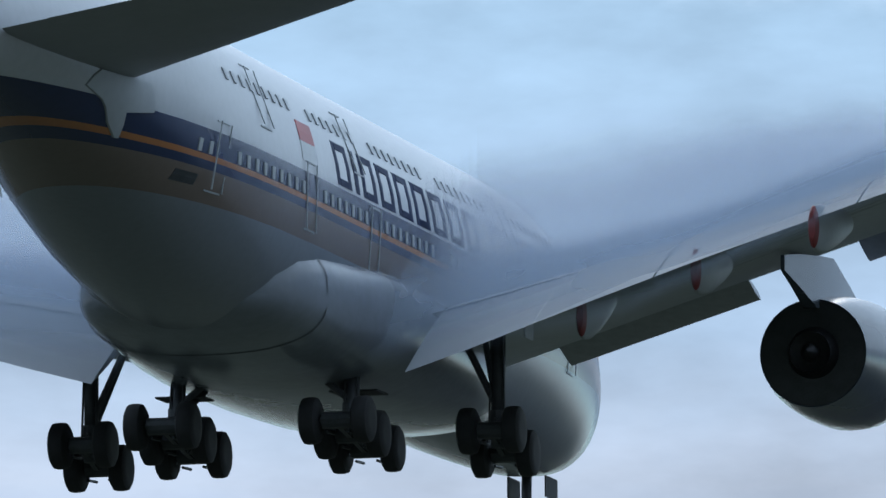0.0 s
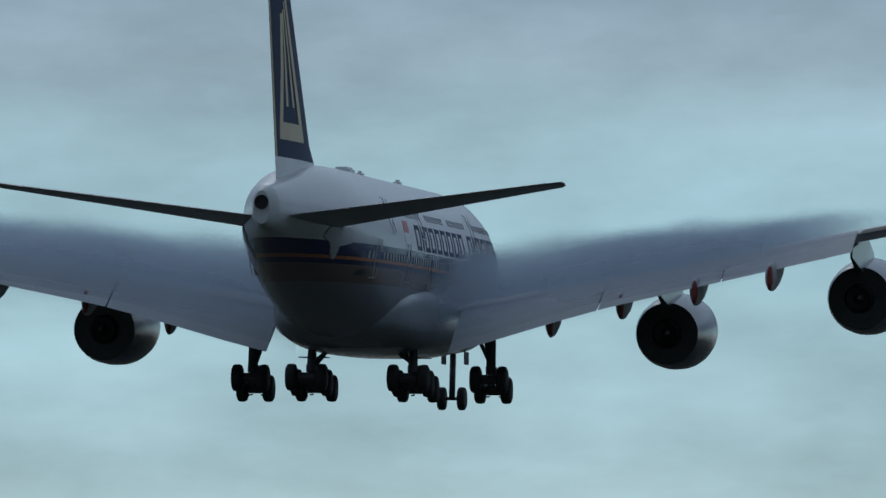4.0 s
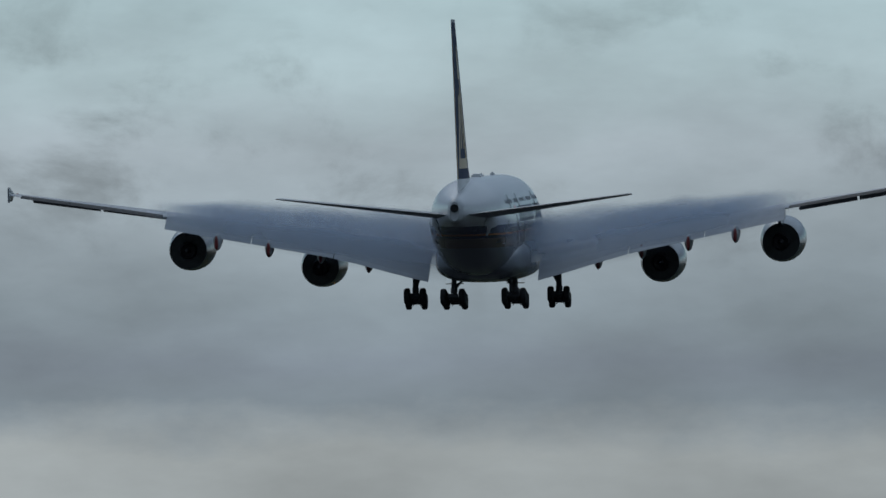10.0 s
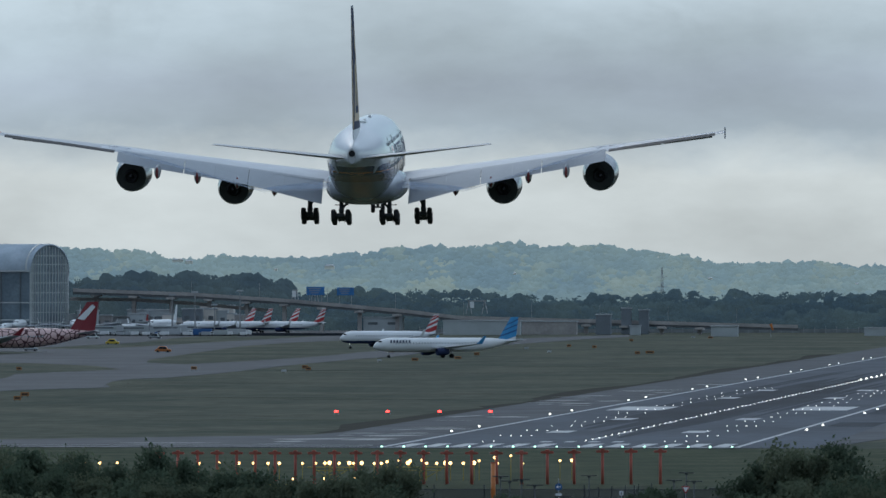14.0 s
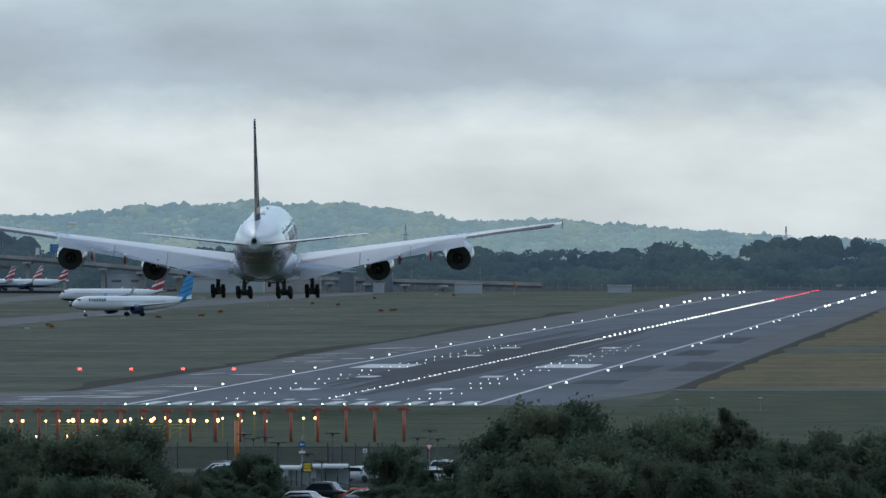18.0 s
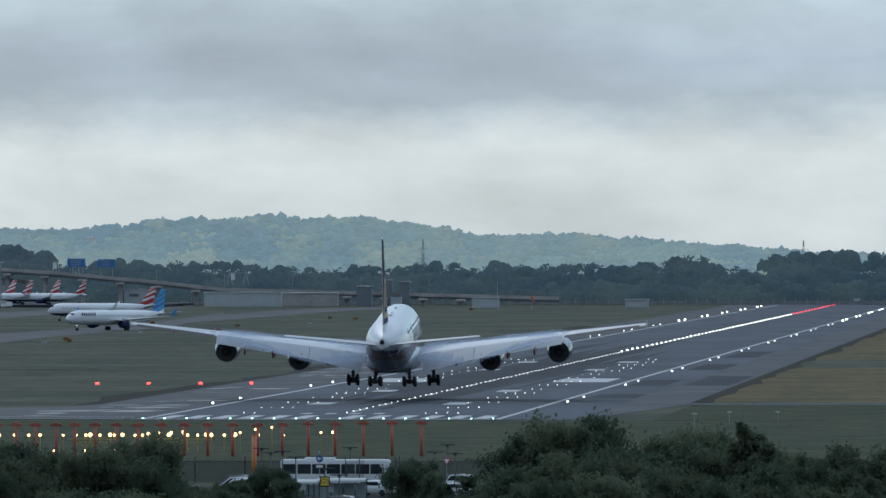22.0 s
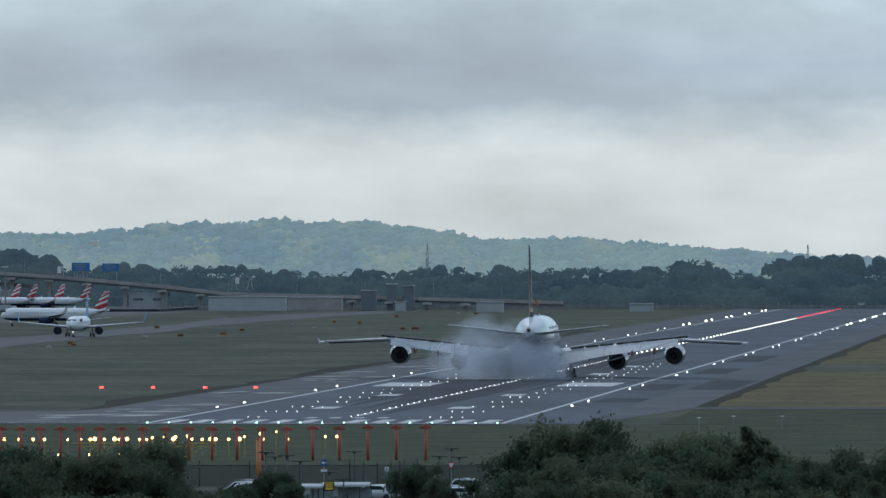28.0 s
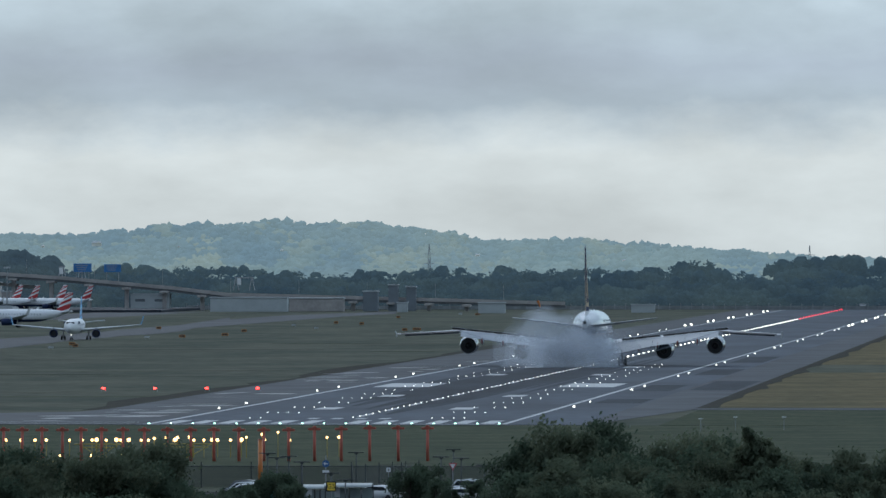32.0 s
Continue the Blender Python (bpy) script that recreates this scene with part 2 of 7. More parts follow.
pavement("taxiway_outer", [(-399, 2300), (-371, 2300), (-371, 4950), (-399, 4950)], CONCRETE, "pale grey taxiway along the apron", -0.012)
pavement("apron", [(-900, 3560), (-425, 3560), (-425, 4950), (-900, 4950)], CONCRETE, "grey concrete apron with parked airliners", -0.014)
pavement("perimeter_road", [(RX + 45, 1716), (300, 1716), (300, 1734), (RX + 45, 1734)], SHOULDER, "dark asphalt service road across the grass", -0.012)
streak_rng = random.Random(17)
for k in range(26):   # tyre streaks, longest near the middle line
    c, w = streak_rng.gauss(0, 4.6), streak_rng.uniform(.5, 2.2)
    y0 = THR + streak_rng.uniform(90, 420)
    y1 = y0 + streak_rng.uniform(250, 1100)
    pavement("rubber_streak", [(RX + c - w * .2, y0), (RX + c + w * .2, y0), (RX + c + w, y0 + 120), (RX + c + w, y1 - 140), (RX + c + w * .2, y1), (RX + c - w * .2, y1), (RX + c - w, y1 - 140), (RX + c - w, y0 + 120)], RUBBERED, "black rubber tyre streak on the touchdown zone", 0.003 + k * .0003)
pavement("dry_strip", [(RX + 47, 1745), (260, 1745), (260, 2260), (RX + 47, 2260)], DRY_GRASS, "yellowed dry grass strip beside the runway", -0.05)
pavement("dry_strip_far", [(RX + 47, 2420), (260, 2420), (260, 4700), (RX + 47, 4700)], DRY_GRASS, "yellowed dry grass strip beside the runway", -0.05)


def marking(x0, x1, y0, y1):
    return tagged(part("marking", slab([(x0, y0), (x1, y0), (x1, y1), (x0, y1)], -0.02, 0.012), MARKING),
                  "worn white painted runway marking", "marking", kind="structure")


for s in (-1, 1):
    marking(RX + s * 24.4 - 0.36, RX + s * 24.4 + 0.36, THR, END)
    for k in range(6):
        c = RX + s * (3.3 + 3.72 * k)
        marking(c - 0.95, c + 0.95, THR + 6, THR + 36)
    marking(RX + s * 16.2 - 4.9, RX + s * 16.2 + 4.9, 2005, 2062)
    for y in (1715, 1870, 2200, 2350):
        marking(RX + s * 10.2 - 1.7, RX + s * 10.2 + 1.7, y, y + 23)
for k in range(4):   # the numerals, too flat to the eye to be read
    marking(RX - 6 + 3.4 * k, RX - 4.6 + 3.4 * k, THR + 50, THR + 59)
for k in range(50):
    marking(RX - 0.45, RX + 0.45, THR + 75 + 60 * k, THR + 105 + 60 * k)
for y in (1569, 1585):
    marking(-330, RX - 27, y, y + 0.8)
marking(RX - 25, RX + 25, THR, THR + 1.8)
pavement("apron_far", [(-700, 4560), (-372, 4560), (-372, 4780), (-700, 4780)], CONCRETE, "raised concrete apron with parked airliners", 1.0)
for x0, x1, y0, y1 in ((27, 34.5, 1790, 1842), (26.5, 33, 1950, 2040), (28, 34.6, 2210, 2320), (27, 34, 2460, 2600), (36, 44, 1960, 2100)):
    pavement("asphalt_patch", [(RX + x0, y0), (RX + x1, y0), (RX + x1, y1), (RX + x0, y1)], RUBBERED, "darker repaired asphalt patch on the shoulder", 0.003)
for x0, x1, y0, y1 in ((-41, -34, 1650, 1658), (-38, -33, 1746, 1756), (-42, -37, 1905, 1930), (-66, -50, 1604, 1608), (-36, -31, 2100, 2120)):
    pavement("wet_patch", [(RX + x0, y0), (RX + x1 - 3, y0), (RX + x1, y1), (RX + x0 + 4, y1)], WET, "pale wet patch shining on the shoulder", 0.003)
pavement("apron_link", [(-430, 3600), (-395, 3560), (-395, 3700), (-430, 3740)], CONCRETE, "wet grey taxiway link", -0.013)
pavement("near_grass", [(-330, 1141), (300, 1141), (300, 1560), (-330, 1560)], NEAR_GRASS, "dark green mown grass before the runway", -0.04)
pavement("taxiway_field", [(-427.1, 3216), (-413, 3309), (-394.2, 3433), (-389.2, 3592), (-385, 3707), (-399.3, 4207), (-393.4, 4448), (-372, 4537), (-353.1, 4674), (-304.8, 4034), (-275.5, 3444),
                           (-274.3, 3346), (-276.3, 3252), (-275.3, 3061), (-271.4, 2891), (-268.2, 2754), (-269.4, 2645), (-274.2, 2615), (-272, 2558), (-266.3, 2490), (-258.5, 2426), (-258.9, 2401),
                           (-266.8, 2376), (-273, 2328), (-276.5, 2270), (-274.8, 2227), (-267.2, 2176), (-269.5, 2126), (-330, 2105), (-480, 2105), (-480, 3216)][::-1], CONCRETE,
         "wet blue-grey taxiways curving between grass islands", -0.006)
pavement("grass_island", [(-470, 2990), (-391, 3011), (-377, 3092), (-351, 3095), (-323, 2997), (-305, 2888), (-308.5, 2835), (-316, 2750), (-307, 2657), (-297, 2514), (-298, 2435), (-304, 2397), (-317, 2383), (-470, 2370)][::-1],
         GRASS, "green-brown grass island with a rounded tip between taxiways", 0.01)
pavement("grass_island", [(-332.5, 3225), (-341.7, 3388), (-366.5, 3862), (-368.7, 4099), (-361, 4249), (-356.7, 4721), (-319.2, 4253), (-299.6, 3745), (-300.4, 3546), (-296.6, 3392), (-297.6, 3273), (-300.1, 3162), (-305.4, 3058), (-322.2, 3118)][::-1],
         GRASS, "green-brown grass island between taxiways", 0.01)
pavement("grass_island", [(-422, 4024), (-444, 4444), (-438.5, 4620), (-424, 4446), (-402, 4026), (-397.5, 3828)][::-1], GRASS, "narrow grass island before the apron", 0.01)
pavement("taxi_lane", [(-284.2, 3453.6), (-282.0, 3980.7), (-280.1, 4270.1), (-272.7, 4473.6), (-283.4, 4649.9), (-308.0, 4347.5), (-306.7, 3726.6)], CONCRETE, "pale wet taxi lane crossing the field", -0.009)
edge_rng = random.Random(29)
verge = [(RX - 42.8, 1716 + 45 * k) for k in range(40)]
pavement("soil_verge", verge + [(RX - 44.6 - 3.4 * edge_rng.random() - 3 * max(0, math.sin(k * .55)), 1716 + 45 * k + edge_rng.uniform(-14, 14)) for k in range(39, -1, -1)], SOIL, "dark bare soil along the shoulder's ragged edge", -0.02)
verge = [(RX + 44.8, 1736 + 45 * k) for k in range(40)]
pavement("soil_verge", (verge + [(RX + 46.5 + 2.4 * edge_rng.random(), 1736 + 45 * k + edge_rng.uniform(-14, 14)) for k in range(39, -1, -1)])[::-1], SOIL, "dark bare soil along the shoulder's ragged edge", -0.02)
for k in range(34):   # puddles and damp streaks on the western shoulder
    x = RX - edge_rng.uniform(28, 42)
    y = 1590 + 900 * edge_rng.random() ** 1.3
    w, d = edge_rng.uniform(1.2, 5.5), edge_rng.uniform(1.5, 9)
    pavement("damp_streak", [(x - w, y), (x - w * .3, y - d * .4), (x + w * .6, y - d * .2), (x + w, y + d * .3), (x + w * .2, y + d), (x - w * .7, y + d * .6)], WET, "shallow puddle shining on the shoulder", 0.002 + k * .0002)
for k in range(22):   # dark mown streaks and worn tracks in the grass
    x, y = RX - edge_rng.uniform(60, 170), edge_rng.uniform(1760, 3000)
    w, d = edge_rng.uniform(8, 34), edge_rng.uniform(2, 7)
    pavement("grass_track", [(x - w, y), (x, y - d * .3), (x + w, y + d * .2), (x + w * .8, y + d), (x - w * .5, y + d * .8)], SOIL if k % 3 else NEAR_GRASS, "worn dark track in the grass", -0.05 + k * .0004)
pavement("verge_grass", [(RX + 46, 1561), (300, 1561), (300, 1715), (RX + 46, 1715)], NEAR_GRASS, "dark green grass beside the runway's head", -0.035)


# ---------------------------------------------------------------- the landing double-deck airliner
def banded(name, bands, base, rough=0.5):
    """Livery paint in level bands: (height from which, colour), in the thing's own space."""
    m = material(name, base, rough, vary=0.07, scale=0.5, spec=0.3)
    n, l = m.node_tree.nodes, m.node_tree.links
    b = n["Principled BSDF"]
    co = n.new("ShaderNodeTexCoord")
    sep = n.new("ShaderNodeSeparateXYZ")
    l.new(co.outputs["Object"], sep.inputs[0])
    mr = n.new("ShaderNodeMapRange")
    mr.inputs["From Max"].default_value = 20
    l.new(sep.outputs["Z"], mr.inputs["Value"])
    ramp = n.new("ShaderNodeValToRGB")
    ramp.color_ramp.interpolation = "CONSTANT"
    while len(ramp.color_ramp.elements) < len(bands):
        ramp.color_ramp.elements.new(0.5)
    for e, (z, c) in zip(ramp.color_ramp.elements, bands):
        e.position, e.color = z / 20, (*c, 1)
    l.new(mr.outputs[0], ramp.inputs[0])
    hsv = [q for q in n if q.type == "HUE_SAT"][0]
    l.new(ramp.outputs[0], hsv.inputs["Color"])
    return m


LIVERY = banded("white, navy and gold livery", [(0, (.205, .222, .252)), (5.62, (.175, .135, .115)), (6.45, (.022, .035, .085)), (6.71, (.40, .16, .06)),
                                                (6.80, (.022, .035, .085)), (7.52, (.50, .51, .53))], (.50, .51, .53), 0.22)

FUS = [(0, .05, 5.7, 5.5), (.5, .75, 6.5, 4.75), (1.3, 1.25, 7.2, 4.2), (2.5, 1.75, 8.1, 3.7), (4, 2.2, 9.1, 3.3), (6, 2.62, 10.0, 3.08), (8, 2.94, 10.6, 2.98),
       (11, 3.25, 11.15, 2.92), (14, 3.46, 11.42, 2.9), (18, 3.57, 11.5, 2.9), (26, 3.57, 11.52, 2.9), (32, 3.57, 11.52, 2.9), (38, 3.57, 11.52, 2.9), (44, 3.57, 11.54, 2.95),
       (48, 3.53, 11.56, 3.2), (51, 3.44, 11.56, 3.7), (54, 3.28, 11.54, 4.4), (57, 3.02, 11.46, 5.2), (60, 2.6, 11.25, 6.0), (63, 2.08, 10.84, 6.72),
       (65.5, 1.5, 10.5, 7.28), (67.6, .98, 10.22, 7.72), (69.0, .66, 10.0, 7.95), (69.9, .47, 9.84, 8.02), (70.25, .38, 9.72, 8.12)]


def fus_at(s):
    for a, b in zip(FUS, FUS[1:]):
        if a[0] <= s <= b[0]:
            k = (s - a[0]) / (b[0] - a[0])
            return [a[i] + (b[i] - a[i]) * k for i in range(4)]
    return FUS[-1]


def fus_side(s, z):
    """Half the width of the egg-shaped hull at a station and a height."""
    _, w, top, bot = fus_at(s)
    c = bot + .48 * (top - bot)
    q, e = ((z - c) / (top - c), 2.12) if z > c else ((c - z) / (c - bot), 2.25)
    return w * (1 - min(0.999, q) ** e) ** (1 / e)


def hull_ring(s, w, top, bot, n=48):
    c, ring = bot + .48 * (top - bot), []
    for k in range(n):
        a = 2 * math.pi * k / n
        ca, sa = math.cos(a), math.sin(a)
        h, e = (top - c, 2 / 2.12) if sa > 0 else (c - bot, 2 / 2.25)
        ring.append((w * math.copysign(abs(ca) ** e, ca), 36 - s, c + h * math.copysign(abs(sa) ** e, sa)))
    return ring


def airfoil(x, le, te, z, thick, drop=0.0, n=10):
    """A closed section at span x from leading to trailing station; drop: how far the trailing edge lies below the leading edge."""
    ring, c = [], te - le
    for k in range(2 * n):
        u = k / n if k <= n else (2 * n - k) / n
        f = u ** 1.5
        t = thick * c * (2.6 * (math.sqrt(f) * 0.55 - 0.2 * f - 0.35 * f * f)) if f < 1 else 0.004 * c
        up = t * 0.62 if k <= n else -t * 0.38
        ring.append((x, 36 - (le + f * c), z + up - drop * f))
    return ring


def wing_z(x):
    return 5.06 + (abs(x) - 4.5) * 0.160


def wing_le(x):
    return 21.0 + (abs(x) - 3.4) * 0.735


TRAILING = [(0, 33.2), (5.1, 34.9), (12.1, 37.45), (19.8, 42.4), (26.6, 46.7), (40, 51.6)]


def wing_te(x):
    """The station of the wing box's rear edge, ahead of the flaps."""
    for (a, p), (b, q) in zip(TRAILING, TRAILING[1:]):
        if abs(x) <= b:
            return p + (q - p) * (abs(x) - a) / (b - a)
    return TRAILING[-1][1]


def smooth_step(v):
    v = max(0.0, min(1.0, v))
    return v * v * (3 - 2 * v)


def droop(x):
    """How far the wing box's rear edge lies below its front."""
    return max(0.08, 0.36 - abs(x) * 0.009)


def aircraft_wing(parent, sgn):
    wing = part("wing", loft([airfoil(sgn * x, wing_le(x), wing_te(x), wing_z(x), 0.125 - 0.0009 * x, droop(x)) for x in
                              (2.0, 3.6, 6, 9, 12, 15, 18, 21, 24, 26.9)]), WING_GREY, parent, "grey swept wing with extended flaps", True)
    # outer wing and tip take a darker grey than the wing, standing for shade
    outer = part("outer_wing", loft([airfoil(sgn * x, wing_le(x), wing_te(x), wing_z(x), 0.125 - 0.0009 * x, droop(x)) for x in
                                     (26.9, 30, 33, 36, 37.4)]), STAB, parent, "outer wing and ailerons coloured darker for shade", True)
    part("wing_tip", loft([airfoil(sgn * x, wing_le(x), wing_te(x), wing_z(x), 0.125 - 0.0009 * x, droop(x)) for x in (37.4, 38.5, 39.6)]), STAB, outer, "grey wing tip", True)
    OUTER.append(outer)
    # flaps in three lengths, well down
    for x0, x1, c0, c1 in ((4.75, 12.7, 5.7, 4.9), (12.78, 19.5, 4.85, 4.1), (19.58, 26.6, 4.1, 3.3)):
        rings = []
        for k in range(5):
            x = x0 + (x1 - x0) * k / 4
            c = c0 + (c1 - c0) * k / 4
            le = wing_te(x) - 0.9
            rings.append(airfoil(sgn * x, le, le + c * 0.95, wing_z(x) - droop(x) + 0.22, 0.10, c * (.42 - .11 * smooth_step((x - 4) / 10)) + .17))
        flap = part("flap", loft(rings), FLAP_WHITE, wing, "pale grey lowered flap", True)
        for x in (x0 + (x1 - x0) * .52,):
            c = c0 + (c1 - c0) * (x - x0) / (x1 - x0)
            le = wing_te(x) - .9
            dz = c * (.42 - .11 * smooth_step((x - 4) / 10)) + .17
            seam = airfoil(sgn * x, le, le + c * .95, wing_z(x) - droop(x) + .235, .10, dz)[:11]
            part("flap_seam", ([(a - sgn * .02, b, q) for a, b, q in seam] + [(a + sgn * .03, b, q) for a, b, q in seam], [(i, i + 1, 12 + i, 11 + i) for i in range(3, 10)]), GREY_PAINT, flap, "panel seam")
    # near-black aileron colour imitates the shade along the rear edge
    for x0, x1 in ((26.95, 30.85), (30.87, 34.6), (34.62, 38.6)):
        rings = []
        for x in (x0, x1):
            c = 2.6 - (x - 27) * 0.06
            rings.append(airfoil(sgn * x, wing_te(x) - 0.55, wing_te(x) + c * 0.55, wing_z(x) - droop(x) + 0.14, 0.13, 0.22))
        part("aileron", loft(rings), DOOR_DARK, outer, "drooped aileron coloured dark for shade", True)
    # slats hanging ahead of the leading edge
    for x0, x1 in ((5.5, 12.6), (16.6, 23.8), (27.4, 32.6), (32.8, 38.2)):
        rings = []
        for x in (x0, (x0 + x1) / 2, x1):
            c = 2.1 - x * 0.02
            rings.append(airfoil(sgn * x, wing_le(x) - 1.0, wing_le(x) - 1.0 + c, wing_z(x) - 0.55, 0.16, -0.45))
        part("slat", loft(rings), STAB if x0 > 27 else STEEL, outer if x0 > 27 else wing, "bare metal slat", True)
    # fairings of the flap tracks, bent down with the flaps, their tails painted red
    for x, tail, low in ((9.95, 39.0, 3.15), (13.9, 41.3, 4.1), (18.1, 44.6, 4.75), (22.3, 47.6, 5.45)):
        front, z0 = wing_te(x) - 2.2, wing_z(x) - .95
        rings, band = [], []
        for f, q, deep, dz in ((0, .06, .06, 0), (.12, .4, .4, 0), (.35, .7, .7, 0), (.6, .9, .9, 0), (.8, .9, 1, .04), (.9, .62, .96, .10), (.96, .40, .82, .16), (.985, .30, .68, .2), (1, .22, .55, .22)):
            st, zc = front + (tail - front) * f, z0 + (low + .6 - z0) * f ** 1.2 + dz
            ring = [(sgn * x + .40 * q * math.cos(2 * math.pi * k / 18), 36 - st, zc + .72 * deep * math.sin(2 * math.pi * k / 18)) for k in range(18)]
            rings.append(ring)
            if f > .93:
                band.append([(sgn * x + (p[0] - sgn * x) * 1.04, p[1] - .02, zc + (p[2] - zc) * 1.04) for p in ring])
        fairing = part("flap_track_fairing", loft(rings), GREY_PAINT, wing, "grey pointed flap track fairing", True)
        part("fairing_tail", loft(band), DULL_RED, fairing, "red painted tail", True)
    # wing-tip fence
    x = 39.6
    v = [(sgn * x, 36 - 49.6, wing_z(x) - .55), (sgn * x, 36 - 52.0, wing_z(x) - .65), (sgn * x, 36 - 52.0, wing_z(x)), (sgn * x, 36 - 52.0, wing_z(x) + .6), (sgn * x, 36 - 51.4, wing_z(x) + .65), (sgn * x, 36 - 47.8, wing_z(x))]
    v2 = [(a + sgn * .12, b, c) for a, b, c in v]
    part("wingtip_fence", (v + v2, [tuple(range(6)), tuple(range(11, 5, -1))] + [(i, (i + 1) % 6, 6 + (i + 1) % 6, 6 + i) for i in range(6)]), STAB, outer, "grey wingtip fence")
    # two turbofans, their axes tipped up towards the front
    for x, back, zc in ((14.88, 29.8, 3.74), (25.74, 37.0, 5.48)):
        at = (sgn * x, 36 - back, zc)

        def turned(profile, seg):
            v, f = lathe(profile, seg=seg, at=at)
            return [(p, q, r + (q - at[1]) * .047) for p, q, r in v], f
        nac = part("nacelle", turned([(-.1, 1.58), (-.15, 1.62), (1.2, 1.82), (3.2, 1.96), (5.0, 2.0), (6.2, 1.9), (6.9, 1.72), (7.15, 1.55), (6.9, 1.40), (5.6, 1.46), (5.0, 1.46)], 40),
                   NACELLE, wing, "blue-grey engine cowl", True)
        part("bypass_duct", turned([(-.12, 1.58), (-.11, 1.55), (1.2, 1.52), (2.2, 1.5), (2.2, .95), (2.4, .95), (2.4, 1.55)], 32), DARK_GREY, nac, "dark bypass duct", True)
        part("core_nozzle", turned([(-.55, .55), (-.6, .62), (.1, .85), (2.2, .98), (2.2, .5), (-.4, .5)], 28), HOT_METAL, nac, "dark core nozzle", True)
        part("exhaust_cone", turned([(-1.1, .03), (-.8, .2), (-.3, .38), (.1, .48), (.6, .5)], 24), HOT_METAL, nac, "dark exhaust cone", True)
        part("fan_face", turned([(5.3, .05), (5.2, .35), (4.9, .5), (4.85, 1.46), (4.7, 1.46)], 28), DARK_GREY, nac, "dark fan", True)
        for k in range(26):
            c_ = 2 * math.pi * k / 26
            vane = new("guide_vane", VANE)
            vane.parent = nac
            vane.matrix_basis = Matrix.Translation((at[0] + 1.27 * math.cos(c_), at[1] + 1.5, at[2] + .07 + 1.27 * math.sin(c_))) @ pose(0, 0, 0, 0, -math.degrees(c_), 0)
        zt = wing_z(x)
        rings = []
        for s_, hw, lo, hi in ((back - 5.8, .10, zc + 2.0, zc + 2.25), (back - 4.2, .24, zc + 1.9, zc + 2.45), (back - 1.6, .28, zc + 1.55, zt + .05), (back + .4, .22, zc + 1.3, zt - .1), (back + 2.4, .13, zt - 1.3, zt - .3), (back + 4.2, .06, zt - 1.0, zt - .55)):
            rings.append([(sgn * x - hw, 36 - s_, lo), (sgn * x + hw, 36 - s_, lo), (sgn * x + hw, 36 - s_, hi), (sgn * x - hw, 36 - s_, hi)])
        part("pylon", loft(rings), NACELLE, wing, "grey engine pylon")
    # spoiler panels, dark beneath, hinged on the wing's back
    for k in range(8):
        x0 = 6.2 + k * 2.75 + (0.4 if k > 2 else 0)
        piv = Vector((sgn * (x0 + 1.3), 36 - (wing_te(x0 + 1.3) - 2.5), wing_z(x0 + 1.3) - droop(x0) * .83 + 0.30))
        pts = []
        for xx, dy in ((x0, 0), (x0 + 2.6, 0)):
            pts.append(Vector((sgn * xx, 36 - (wing_te(xx) - 2.5), wing_z(xx) - droop(xx) * .83 + 0.30)))
        for xx in (x0 + 2.6, x0):
            pts.append(Vector((sgn * xx, 36 - (wing_te(xx) - 0.75), wing_z(xx) - droop(xx) * .97 + 0.075)))
        pts = [p - piv for p in pts]
        up = [p + Vector((0, 0, .035)) for p in pts]
        sp = part("spoiler", ([tuple(p) for p in pts + up], [(3, 2, 1, 0), (4, 5, 6, 7)] + [(i, (i + 1) % 4, 4 + (i + 1) % 4, 4 + i) for i in range(4)]), [WING_GREY, DARK_GREY], wing, "spoiler panel with a dark underside")
        for f_ in sp.data.polygons:
            f_.material_index = 1 if f_.index == 0 else 0
        sp.location = piv
        SPOILERS.append((sp, piv, (pts[1] - pts[0]).normalized() * sgn))
    # navigation lamp
    part("tip_lamp", box(.25, .5, .15, sgn * 39.3, 36 - 48.2, wing_z(39.3) + .05, .03), RED if sgn < 0 else STEEL, outer, "navigation lamp")
    return wing


def wheel(x, y, z, r, w, parent):
    prof = [(-w / 2, r * .45), (-w / 2, r * .8), (-w * .38, r * .96), (-w * .15, r), (w * .15, r), (w * .38, r * .96), (w / 2, r * .8), (w / 2, r * .45)]
    v, f = lathe(prof, seg=24)
    t = part("tyre", ([(b, a, c) for a, b, c in v], f), BLACK, parent, "black tyre", True)
    t.location = (x, y, z)
    v, f = lathe([(-w * .42, .05), (-w * .42, r * .5), (w * .42, r * .5), (w * .42, .05)], seg=16)
    h = part("rim", ([(b, a, c) for a, b, c in v], f), STEEL, parent, "metal wheel rim")
    h.location = (x, y, z)


